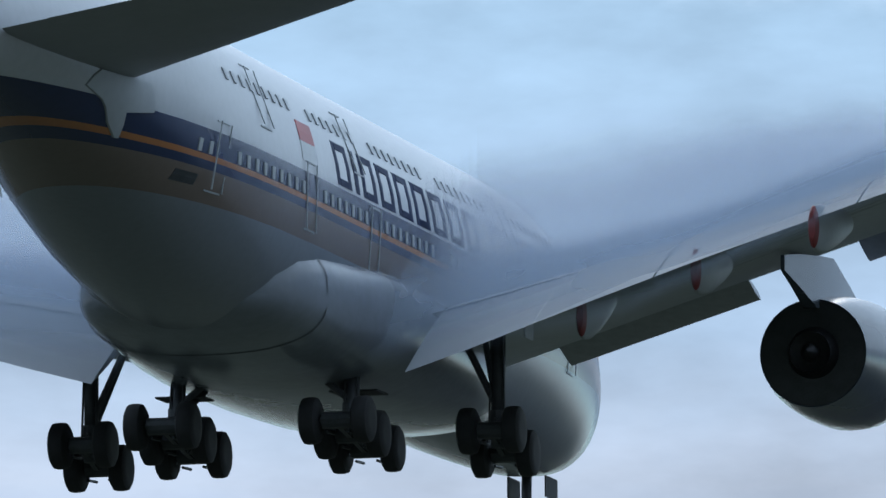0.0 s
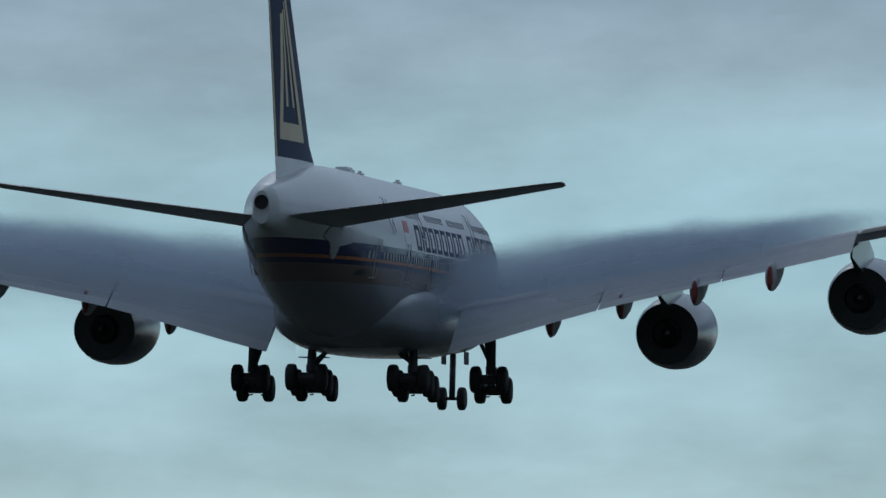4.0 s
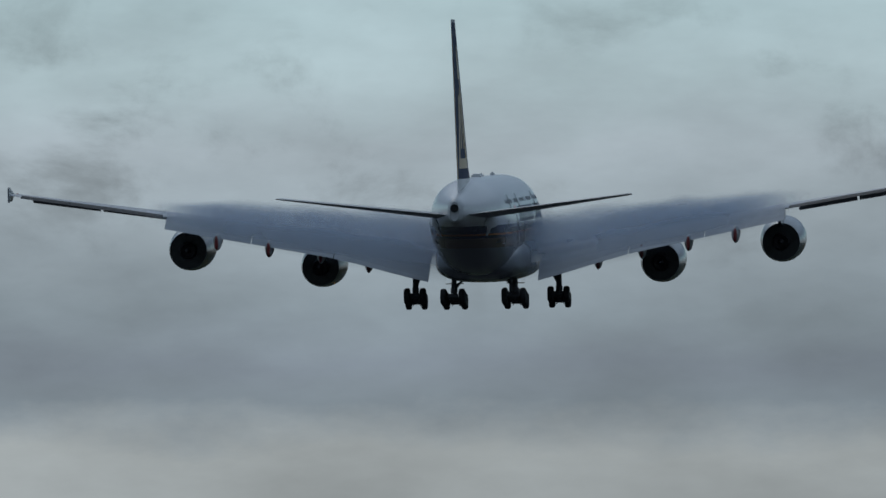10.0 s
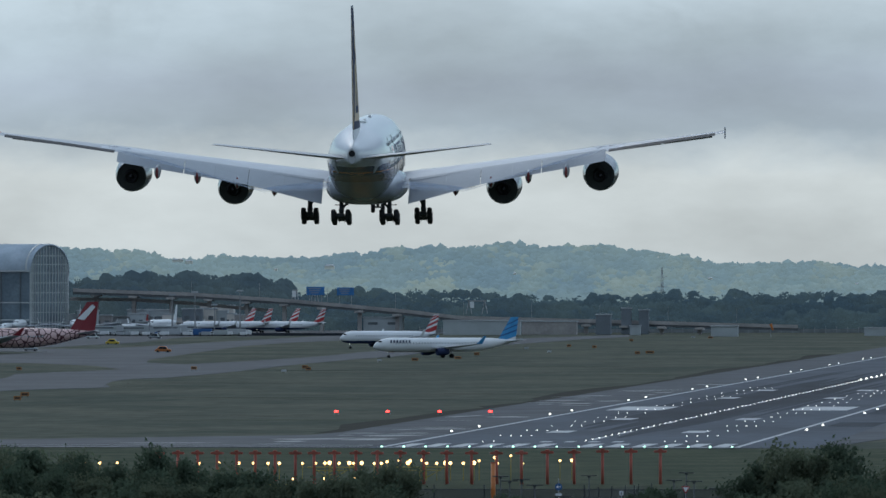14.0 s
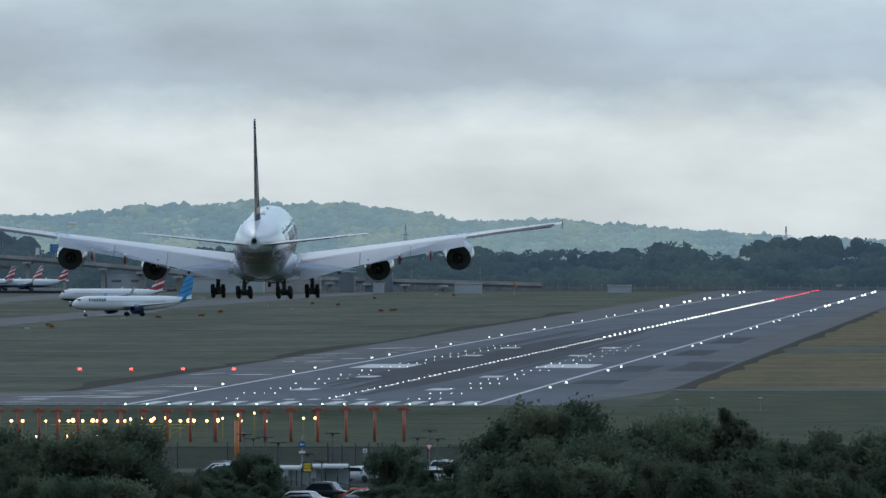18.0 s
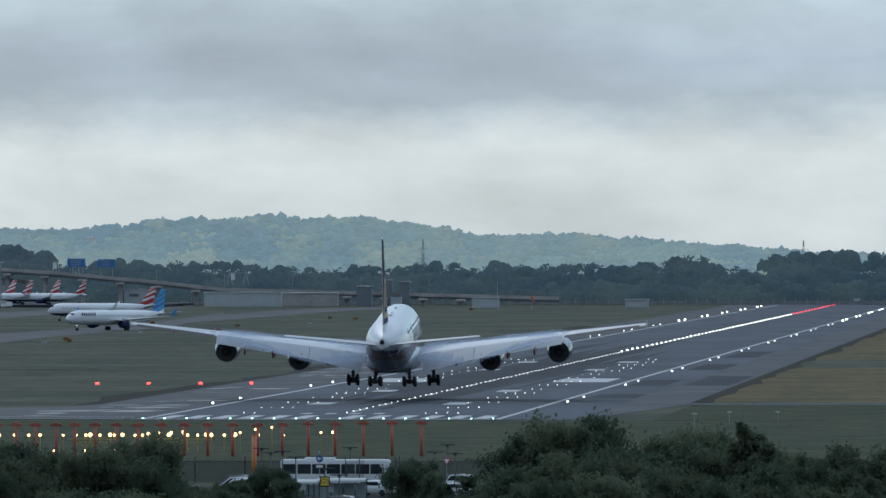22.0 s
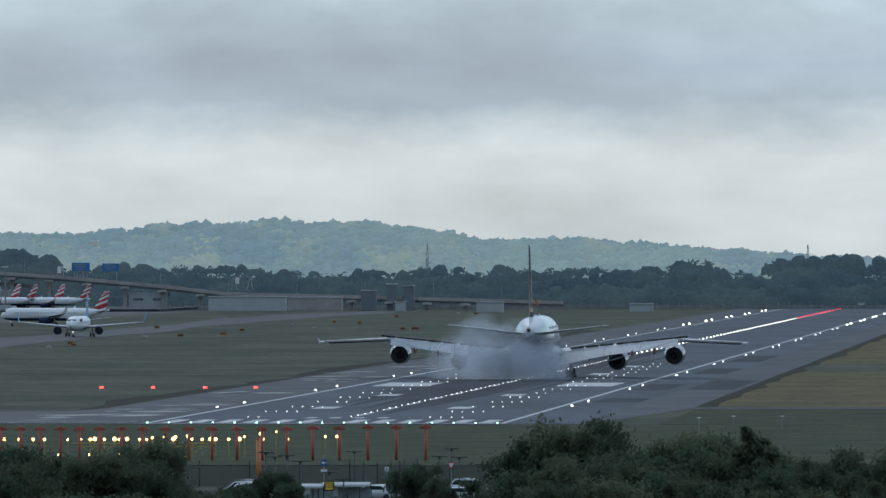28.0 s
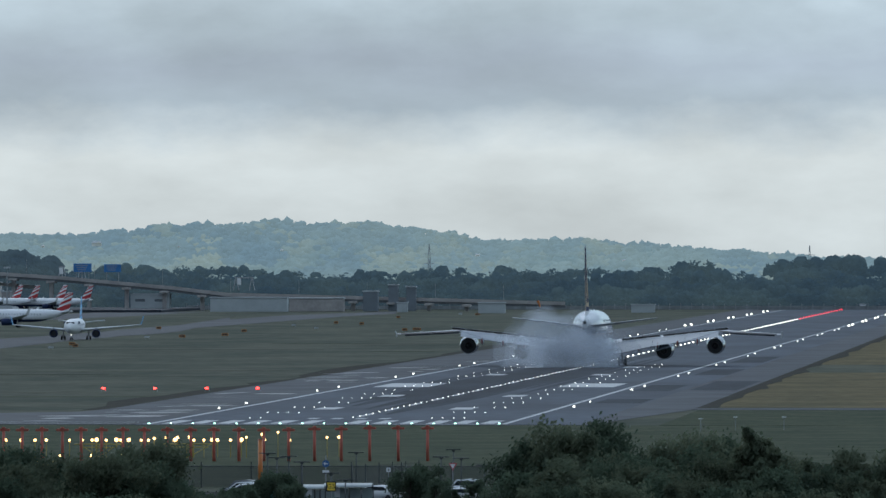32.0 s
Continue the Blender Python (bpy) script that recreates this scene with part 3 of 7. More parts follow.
def main_gear(parent, x, u, axles, track, top, tilt, door, lean=0.0):
    g = part("landing_gear", rod((x, u, .75), (x + lean, u + .15, top), .22, 12), GEAR_GREY, parent, "lowered main landing gear leg", True)
    part("drag_brace", rod((x, u + .1, 1.6), (x + lean * 2 - (0.9 if x > 0 else -0.9), u + 1.6, top), .10, 8), GEAR_GREY, g)
    part("side_brace", rod((x, u, 1.9), (x - (1.5 if x > 0 else -1.5), u, top + .1), .11, 8), GEAR_GREY, g)
    part("torque_link", box(.14, .6, .5, x, u - .3, 1.35, .04), GEAR_GREY, g)
    part("piston_collar", rod((x, u, 1.5), (x, u, 1.85), .30, 12), GEAR_GREY, g)
    for q in (-.3, .3):
        part("hydraulic_line", rod((x + q * .8, u - .2, 1.0), (x + q * .5, u, top), .035, 6), DARK_GREY, g)
    span = 1.68 * (axles - 1)
    beam = part("bogie_beam", box(.26, span + .3, .36, 0, 0, 0, .06), DARK_GREY, g)
    beam.matrix_basis = pose(x, u, .68 + span * tilt / 2, -math.degrees(math.atan(tilt)))
    if door:
        part("gear_door", box(.06, 1.0, 1.1, x + (0.75 if x > 0 else -.75), u + .8, top - .3, .02), door, g, "hanging gear door")
    for i in range(axles):
        y = u - span / 2 + 1.68 * i
        zw = .66 + (u + span / 2 - y) * tilt
        part("axle", rod((x - track / 2, y, zw), (x + track / 2, y, zw), .09, 8), DARK_GREY, g)
        part("brake_rod", rod((x - .32, y, zw - .34), (x - .32, y + .9, zw - .30), .045, 6), DARK_GREY, g)
        part("brake_rod", rod((x + .32, y, zw - .34), (x + .32, y + .9, zw - .30), .045, 6), DARK_GREY, g)
        part("brake_unit", rod((x - track * .28, y, zw), (x + track * .28, y, zw), .26, 12), DARK_GREY, g)
        for s in (-1, 1):
            wheel(x + s * track / 2, y, zw, .7, .53, g)
    return g


SPOILERS = []
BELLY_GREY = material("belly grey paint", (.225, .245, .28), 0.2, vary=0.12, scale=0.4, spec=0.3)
DOOR_DARK = material("dark door and aileron paint", (.05, .053, .058), 0.7, vary=0.2, scale=1, spec=0.2)
GEAR_GREY = material("worn gear paint", (.075, .08, .09), 0.5, 0.2, vary=0.25, scale=2)
FLAP_WHITE = material("flap paint", (.40, .42, .45), 0.6, vary=0.06, scale=0.4, spec=0.2)
NACELLE = material("engine cowl paint", (.085, .10, .125), 0.22, vary=0.08, scale=0.5)
STAB = material("tailplane grey", (.30, .315, .34), 0.4, vary=0.1, scale=0.4)
WINGS, OUTER = [], []
VANE = bpy.data.meshes.new("guide_vane")
vane_bm = box(.44, .5, .035)
vane_bm.to_mesh(VANE)
vane_bm.free()
VANE.materials.append(GREY_PAINT)


def double_decker():
    a = thing("airliner", "white four-engined double-deck airliner with navy tail, gear and flaps down", "airplane")
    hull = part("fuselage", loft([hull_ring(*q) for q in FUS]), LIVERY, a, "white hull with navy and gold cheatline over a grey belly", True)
    # belly fairing
    rings = []
    for s, w, top, bot in ((19.5, 2.2, 4.2, 2.95), (22, 3.4, 5.2, 2.6), (25, 4.1, 5.9, 2.4), (29, 4.4, 6.2, 2.32), (35, 4.42, 6.3, 2.3), (38, 4.18, 6.25, 2.34), (41, 3.86, 6.15, 2.45), (43.7, 3.62, 6.05, 2.62), (45.4, 3.36, 5.75, 2.9), (46.6, 2.9, 5.2, 3.2), (47.4, 2.0, 4.6, 3.5)):
        ring = []
        c, h = (top + bot) / 2, (top - bot) / 2
        for k in range(40):
            t = 2 * math.pi * k / 40
            ca, sa = math.cos(t), math.sin(t)
            ring.append((w * math.copysign(abs(ca) ** .8, ca), 36 - s, c + h * math.copysign(abs(sa) ** .7, sa)))
        rings.append(ring)
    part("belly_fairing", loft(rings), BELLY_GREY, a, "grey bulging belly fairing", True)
    part("fairing_seam", ([(x * 1.004, y, z) for x, y, z in rings[7]] + [(x * 1.004, y - .07, z - .004) for x, y, z in rings[7]], [(k, k + 1, 41 + k, 40 + k) for k in range(39)]), DARK_GREY, a, "dark seam")
    for s in (-1, 1):
        WINGS.append(aircraft_wing(a, s))
        def tail_ring(x, lead=58.36, more=0.0):
            le, te = lead + x * .652 + more, 67.73 + x * .249
            z_le, z_te = 8.0 + x * .143, 8.49 + x * .115
            return airfoil(s * x, le, te, z_le, .10, z_le - z_te)
        st = part("horizontal_stabilizer", loft([tail_ring(x) for x in (1.0, 3, 6, 9, 12, 14.0, 14.5)] + [tail_ring(14.78, more=.8), tail_ring(14.92, more=2.0)]), STAB, a, "grey horizontal stabilizer", True)
        for x0, x1 in ((2.4, 8.4), (8.6, 14.0)):
            rings = []
            for x in (x0, x1):
                te, z_le, z_te = 67.73 + x * .249, 8.0 + x * .143, 8.49 + x * .115
                rings.append(airfoil(s * x, te - 2.2 + x * .06, te + .08, z_le + (z_te - z_le) * .78 + .03, .13, (z_le - z_te) * .22 + .02))
            part("elevator", loft(rings), STAB, st, "grey elevator", True)
        # apron plate on the hull under the stabilizer's root
        rows = [(8.25, 62.4, 59.3), (8.0, 62.8, 59.1), (7.75, 63.0, 58.95), (7.5, 61.9, 58.9), (7.32, 61.5, 60.4), (7.0, 61.0, 60.2), (6.68, 60.2, 60.0)]
        v = [(s * (fus_side(q, z) + e), 36 - q, z) for e in (.06, -.03) for z, q0, q1 in rows for q in [q0 + (q1 - q0) * k / 5 for k in range(6)]]
        f = [(r * 6 + k, r * 6 + k + 1, r * 6 + k + 7, r * 6 + k + 6) for r in range(6) for k in range(5)]
        rim = list(range(6)) + [r * 6 + 5 for r in range(1, 7)] + [36 + k for k in range(4, -1, -1)] + [r * 6 for r in range(5, 0, -1)]
        f += [(rim[k], rim[(k + 1) % len(rim)], 42 + rim[(k + 1) % len(rim)], 42 + rim[k]) for k in range(len(rim))]
        part("tail_apron", (v, f), GREY_PAINT, a, "pale grey apron plate under the stabilizer")
    # fin: white root, navy above, with a gold emblem
    def fin_le(z):
        return 54.6 + (z - 10.8) * .90 if z > 12 else 52.5 + (z - 10.8) * 2.65
    def fin_te(z):
        return 65.83 + (z - 10.44) * .342
    def fin_sym(z, lo=0.0, hi=1.0, grow=1.0):
        le, te = fin_le(z), fin_te(z)
        c = te - le
        ring = []
        for sg in (1, -1):
            for k in range(11):
                u = k / 10 if sg > 0 else 1 - k / 10
                f = lo + (hi - lo) * u
                t = .105 * c * (2.6 * (math.sqrt(f) * .55 - .2 * f - .35 * f * f)) * .5
                ring.append((sg * (t * grow + .012), 36 - (le + f * c), z))
        return ring
    fin = part("vertical_fin", loft([fin_sym(z) for z in (10.3, 10.8, 11.2, 11.58)]), WHITE, a, "white fin root", True)
    part("fin_panel", loft([fin_sym(z) for z in (11.58, 12.4, 14, 16, 19, 22, 24.3, 24.75)]), NAVY, fin, "navy blue fin", True)
    part("rudder", loft([fin_sym(z, .70, 1.0, 1.06) for z in (10.5, 11.0, 11.58)]), WHITE, fin, "white foot of the rudder", True)
    part("rudder", loft([fin_sym(z, .70, 1.0, 1.06) for z in (11.58, 13.6, 17.2)]), NAVY, fin, "navy lower rudder", True)
    part("rudder", loft([fin_sym(z, .70, 1.0, 1.06) for z in (17.3, 20, 23.8)]), NAVY, fin, "navy upper rudder", True)
    part("fin_edge", loft([fin_sym(z, .97, 1.0, 1.5) for z in (11.58, 18, 23.8)]), GOLD, fin, "gold trailing edge", True)
    part("fin_tip", loft([fin_sym(z) for z in (24.75, 25.0)]), GREY_PAINT, fin, "grey fin tip")
    for z0, z1, a0, b0, a1, b1 in ((12.45, 13.3, .33, .90, .33, .88), (13.3, 18.6, .81, .88, .60, .68), (13.3, 20.0, .33, .42, .40, .48), (14.1, 18.8, .66, .71, .56, .60),
                                   (14.1, 19.2, .50, .55, .50, .54), (20.0, 22.8, .40, .60, .46, .54)):
        part("fin_emblem", loft([fin_sym(z0 + (z1 - z0) * k, a0 + (a1 - a0) * k, b0 + (b1 - b0) * k, 1.12) for k in (0, .5, 1)]), GOLD, fin, "gold plain emblem shape")
    # tail cone
    part("auxiliary_exhaust", lathe([(-34.27, .02), (-34.28, .31), (-34.38, .34), (-33.9, .38)], seg=24, at=(0, 0, 9.18)), BLACK, a, "dark exhaust in the tail cone", True)
    part("tail_cone", loft([hull_ring(q, *[v * k for v, k in zip(fus_at(q)[1:], (1.02, 1.002, .998))]) for q in (69.0, 69.5, 69.9, 70.22)]), GREY_PAINT, a, "bare grey end of the tail cone", True)
    for y, w in ((-8.3, 1.2), (-3, .5), (10, .5)):
        part("antenna_fairing", box(w * .7, w * 1.8, .42, 0, y, 11.6, .12), WHITE, a, "white antenna hump", True)
    # cabin windows and doors
    wm = bpy.data.meshes.new("window")
    wb = box(.05, .25, .36, bevel=0)
    wb.to_mesh(wm)
    wb.free()
    wm.materials.append(GLASS_DARK)
    wm2 = wm.copy()
    wm2.materials.clear()
    wm2.materials.append(STAB)
    # lower windows in light grey paint: a pale reflection put into the colour
    wm3 = wm.copy()
    wm3.materials.clear()
    wm3.materials.append(GREY_PAINT)
    for s in (-1, 1):
        for z, stations, me in ((7.08, [11 + .78 * k for k in range(58)], wm3), (9.45, [9.5 + .8 * k for k in range(56)], wm2)):
            for q in stations:
                if any(abs(q - d) < .85 for d in (12.5, 21.5, 30.0, 38.0, 45.2, 53.75)):
                    continue
                w = new("window", me)
                w.parent = a
                x = fus_side(q, z)
                dx = fus_side(q, z + .2) - fus_side(q, z - .2)
                dq = fus_side(q + .3, z) - fus_side(q - .3, z)
                w.matrix_basis = Matrix.Translation((s * (x + .002), 36 - q, z)) @ pose(0, 0, 0, 0, s * math.degrees(math.atan2(dx, .4)), s * math.degrees(math.atan2(dq, .6)))
        for q, z, hgt in ((12.5, 6.5, 1.95), (21.5, 6.5, 1.95), (38.0, 6.5, 1.95), (45.2, 6.9, 1.95), (53.75, 6.92, 1.95), (20.5, 9.2, 1.8), (39.5, 9.2, 1.8), (49.6, 9.2, 1.8)):
            for zz, hh, yy, ww in ((0, .05, 0, 1.05), (hgt, .05, 0, 1.05), (hgt / 2, hgt, -.52, .05), (hgt / 2, hgt, .52, .05)):
                zq = z - hgt / 2 + zz
                x = fus_side(q, zq)
                bar = part("door_outline", box(.03, ww, hh), GREY_PAINT, a, "grey door seam")
                dx = fus_side(q, zq + hgt / 4) - fus_side(q, zq - hgt / 4)
                dq = fus_side(q + .5, zq) - fus_side(q - .5, zq)
                bar.matrix_basis = Matrix.Translation((s * x, 36 - q + yy, zq)) @ pose(0, 0, 0, 0, s * math.degrees(math.atan2(dx, hgt / 2)), s * math.degrees(math.atan2(dq, 1)))
        # the airline's name as plain bars, one a letter, and the flag
        q = 42.2
        for wd in (1, .28, 1, 1, 1, 1, 1, 1, 1, 0, 1, .28, 1, 1, .28, 1, 1, 1):
            w = 1.62 * wd
            if wd == 1:
                hull_patch(a, s, q, q - .36, 7.66, 8.96, NAVY, "title_bar", "navy plain bar in place of a letter")
                hull_patch(a, s, q - w + .36, q - w, 7.66, 8.96, NAVY, "title_bar", "navy plain bar in place of a letter")
                hull_patch(a, s, q - .36, q - w + .36, 8.74, 8.96, NAVY, "title_bar", "navy plain bar in place of a letter")
                hull_patch(a, s, q - .36, q - w + .36, 7.66, 7.88, NAVY, "title_bar", "navy plain bar in place of a letter")
            elif wd:
                hull_patch(a, s, q, q - w, 7.66, 8.96, NAVY, "title_bar", "navy plain bar in place of a letter")
            q -= w + .46 if wd else 1.2
        hull_patch(a, s, 46.0, 44.4, 8.46, 9.06, RED, "flag", "red half of a small painted flag")
        hull_patch(a, s, 46.0, 44.4, 7.88, 8.46, WHITE, "flag", "white half of a small painted flag")
        hull_patch(a, s, 56.4, 55.0, 6.0, 6.3, DARK_GREY, "registration_bar", "dark plain bar")
    for s in (-1, 1):
        main_gear(a, s * 6.25, 1.9, 2, 1.38, 4.9, .31, GREY_PAINT)
        main_gear(a, s * 2.65, -1.38, 3, 1.58, 3.0, .15, None)
    ng = part("nose_gear", rod((0, 30.6, .6), (0, 30.9, 3.6), .17, 12), GEAR_GREY, a, "lowered nose gear leg", True)
    for s in (-1, 1):
        wheel(s * .55, 30.6, .63, .63, .45, ng)
        part("nose_gear_door", box(.05, 1.6, .7, s * .62, 31.6, 2.85, .02), DOOR_DARK, ng, "dark gear door")
        part("bay_door", box(1.5, 1.3, .05, s * 2.65, -.6, 2.24, .02), DOOR_DARK, a, "dark bay door round the gear leg")
    part("nose_axle", rod((-.55, 30.6, .63), (.55, 30.6, .63), .09), DARK_GREY, ng)
    part("landing_lamp", box(.25, .1, .25, 0, 31.0, 2.2, .04), LIGHT_WHITE, ng, "lit landing lamp")
    return a


def hull_patch(parent, s, q0, q1, z0, z1, mat, name, label):
    """A thin painted patch that follows the hull."""
    rings = []
    for q in (q0, (q0 + q1) / 2, q1):
        rings.append([(s * (fus_side(q, z) + .012), 36 - q, z) for z in (z0, (z0 + z1) / 2, z1)])
    v = [p for r in rings for p in r]
    v2 = [(x - s * .03, y, z) for x, y, z in v]
    f = []
    for i in range(2):
        for j in range(2):
            f.append((i * 3 + j, i * 3 + j + 1, i * 3 + j + 4, i * 3 + j + 3))
    rim = [0, 1, 2, 5, 8, 7, 6, 3]
    f += [(rim[k], rim[(k + 1) % 8], 9 + rim[(k + 1) % 8], 9 + rim[k]) for k in range(8)]
    return part(name, (v + v2, f), mat, parent, label)


AIRLINER = double_decker()
for piece in AIRLINER.children_recursive:   # crisp rear edges and corners, smooth skins
    if piece.type == "MESH" and len(piece.data.polygons) > 20:
        piece.data.set_sharp_from_angle(angle=radians(42))


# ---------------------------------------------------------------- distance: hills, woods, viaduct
def painted_haze_material(name, c1, c2, scale, glow, own=1.0, vary=.25):
    """Far foliage, its haze put into tint and glow: own is the share of the colour that its surface keeps."""
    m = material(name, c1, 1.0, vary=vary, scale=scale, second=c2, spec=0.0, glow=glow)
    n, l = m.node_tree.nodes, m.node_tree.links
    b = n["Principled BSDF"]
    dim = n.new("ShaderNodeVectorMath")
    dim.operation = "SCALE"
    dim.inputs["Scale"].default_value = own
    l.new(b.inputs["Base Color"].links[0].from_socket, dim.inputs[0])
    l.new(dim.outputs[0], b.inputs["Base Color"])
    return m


# bluish colours and glow stand in for the haze over far hills and woods
HILL = painted_haze_material("distant wooded hillside with painted haze", (.108, .166, .200), (.140, .198, .212), 0.02, 1.12, .6, .16)
HILL_MEADOW = painted_haze_material("distant pale meadow with painted haze", (.120, .178, .198), (.158, .208, .206), 0.03, 1.12, .6, .16)
WOOD_FAR = painted_haze_material("far tree crowns with painted haze", (.046, .076, .102), (.058, .092, .112), 0.05, 0.95, .6)
WOOD_MID = painted_haze_material("belt of tree crowns with painted haze", (.044, .078, .108), (.064, .104, .124), 0.05, 0.88, .6)
BARK = material("bark", (.06, .05, .04), 0.9, vary=0.3, scale=2)
RIDGE = [(-1250, 402), (-620, 400), (-289, 399), (-190, 402), (-90, 421), (-30, 411), (60, 416), (160, 414), (220, 408), (290, 400), (380, 396), (490, 391), (560, 398), (640, 394), (700, 402),
         (800, 411), (860, 424), (950, 425), (1030, 424), (1130, 431), (1220, 438), (1300, 442), (1380, 449), (1460, 456), (1700, 460), (2300, 462)]


def hill_range(away, lift, swell, seed, mat, name, label, lo=-1250, hi=2250):
    """A wooded hillside: rows of rounded crowns that climb to the ridge line."""
    rng = random.Random(seed)
    k = away / 20300
    verts, faces = [], []
    ico = bmesh.new()
    bmesh.ops.create_icosphere(ico, subdivisions=2, radius=1)
    iv = [v.co.copy() for v in ico.verts]
    jf = [tuple(v.index for v in f.verts) for f in ico.faces]
    ico.free()

    def ridge(a):
        for (x0, y0), (x1, y1) in zip(RIDGE, RIDGE[1:]):
            if x0 <= a <= x1:
                u = (a - x0) / (x1 - x0)
                u = u * u * (3 - 2 * u)
                return 23.3 - (y0 + (y1 - y0) * u - 450) * k
        return 20
    nx, nz = 260, 12
    for j in range(nz + 1):
        for i in range(nx + 1):
            a = lo + (hi - lo) * i / nx
            top = ridge(a) + lift
            h = -1 + (top - .5) * j / nz
            y = away - 60 + 60 * j / nz
            verts.append(((a - 1939) * k, y, h))
    for j in range(nz):
        for i in range(nx):
            p = j * (nx + 1) + i
            faces.append((p, p + 1, p + nx + 2, p + nx + 1))
    pale = [0] * len(faces)
    shapes = [[v * (1 + rng.uniform(-.42, .34)) for v in iv] for _ in range(32)]
    for r in range(18):
        a = lo + rng.uniform(0, 12)
        while a < hi:
            a += rng.uniform(4.5, 13)
            top = ridge(a) + lift
            f = (r + rng.uniform(-.4, .4)) / 17
            h = 12 + (top - 12.8) * f
            rad = rng.choice((rng.uniform(.5, .9), rng.uniform(.7, 1.3), rng.uniform(1.0, 1.7))) * swell
            iv = rng.choice(shapes)
            cx, cy = (a - 1939) * k, away - 62 + 60 * f
            b = len(verts)
            q = rng.uniform(0, 6.28)
            for v in iv:
                w = 1 + .25 * math.sin(v.x * 5 + q) * math.cos(v.z * 4 + q)
                verts.append((cx + v.x * rad * w * 1.15, cy + v.y * rad, h + v.z * rad * w * .85))
            faces += [tuple(b + n for n in t) for t in jf]
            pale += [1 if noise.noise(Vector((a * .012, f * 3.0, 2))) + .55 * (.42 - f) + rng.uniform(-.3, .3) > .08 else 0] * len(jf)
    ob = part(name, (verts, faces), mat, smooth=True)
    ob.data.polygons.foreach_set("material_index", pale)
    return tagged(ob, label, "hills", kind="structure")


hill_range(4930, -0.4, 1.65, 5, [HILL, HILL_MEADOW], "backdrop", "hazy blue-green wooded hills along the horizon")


def crown_tree(rng, height, spread, n_leaf, leaf, squash=1.0, low=.25):
    """Trunk and limbs, and a crown of leaf clumps: (trunk mesh, crown mesh)."""
    tv, tf = [], []

    def limb(a, b, r0, r1, seg=6):
        a, b = Vector(a), Vector(b)
        d = (b - a).normalized()
        s = d.orthogonal().normalized()
        t = d.cross(s)
        o = len(tv)
        for p, r in ((a, r0), (b, r1)):
            for k in range(seg):
                c = 2 * math.pi * k / seg
                tv.append(tuple(p + (s * math.cos(c) + t * math.sin(c)) * r))
        for k in range(seg):
            tf.append((o + k, o + (k + 1) % seg, o + seg + (k + 1) % seg, o + seg + k))
    top = height * .72
    limb((0, 0, 0), (rng.uniform(-.2, .2), rng.uniform(-.2, .2), top), height * .028, height * .01)
    lobes = []
    for k in range(16):
        a = rng.uniform(0, 6.28)
        h = height * rng.uniform(low, .7)
        r = spread * rng.uniform(.3, .85)
        e = (r * math.cos(a), r * math.sin(a), h + height * rng.uniform(.05, .2))
        limb((0, 0, h * .8), e, height * .012, height * .004, 5)
        lobes.append((Vector(e), spread * rng.uniform(.26, .44)))
    for k in range(9):
        lobes.append((Vector((rng.gauss(0, spread * .3), rng.gauss(0, spread * .3), height * rng.uniform(.66, .92))), spread * rng.uniform(.16, .36)))
    cv, cf = [], []
    for _ in range(n_leaf):
        c, r = rng.choice(lobes)
        d = Vector((rng.gauss(0, 1), rng.gauss(0, 1), rng.gauss(0, 1))).normalized() * r * abs(rng.gauss(.75, .28))
        p = c + Vector((d.x, d.y, d.z * .85 * squash))
        u = Vector((rng.gauss(0, 1), rng.gauss(0, 1), rng.gauss(0, 1))).normalized()
        w = u.orthogonal().normalized()
        x = u.cross(w)
        z = leaf * rng.uniform(.6, 1.3)
        o = len(cv)
        cv.extend(tuple(p + q) for q in (w * z, x * z * .55, -w * z, -x * z * .55 + u * z * .25))
        cf.append((o, o + 1, o + 2, o + 3))
    return (tv, tf), (cv, cf)


ball_bm = bmesh.new()
bmesh.ops.create_icosphere(ball_bm, subdivisions=2, radius=1)
BALL = ([v.co.copy() for v in ball_bm.verts], [tuple(v.index for v in f.verts) for f in ball_bm.faces])
ball_bm.free()


def wood(name, label, seed, spots, height, leaf, n_leaf, mat, hearts=5):
    """A wood too far and dense to count, as one body of crowns."""
    rng = random.Random(seed)
    kinds = [crown_tree(rng, 1.0, .42, n_leaf, leaf) for _ in range(4)]
    verts, faces = [], []
    for x, y, h, wide in spots:
        (tv, tf), (cv, cf) = rng.choice(kinds)
        ca, sa = math.cos(rng.uniform(0, 6)), math.sin(rng.uniform(0, 6))
        b = len(verts)
        for v in cv:
            verts.append((x + (v[0] * ca - v[1] * sa) * h * wide, y + (v[0] * sa + v[1] * ca) * h * wide, v[2] * h))
        faces += [tuple(b + i for i in f) for f in cf]
        for _ in range(hearts):
            c = (x + rng.uniform(-.3, .3) * h * wide, y + 2, h * rng.uniform(.12, .88))
            rad = h * rng.uniform(.13, .22)
            b = len(verts)
            verts += [(c[0] + v.x * rad * rng.uniform(.75, 1.2), c[1] + v.y * rad, c[2] + v.z * rad * rng.uniform(.75, 1.15)) for v in BALL[0]]
            faces += [tuple(b + i for i in f) for f in BALL[1]]
    return tagged(part(name, (verts, faces), mat), label, "trees", kind="stuff")


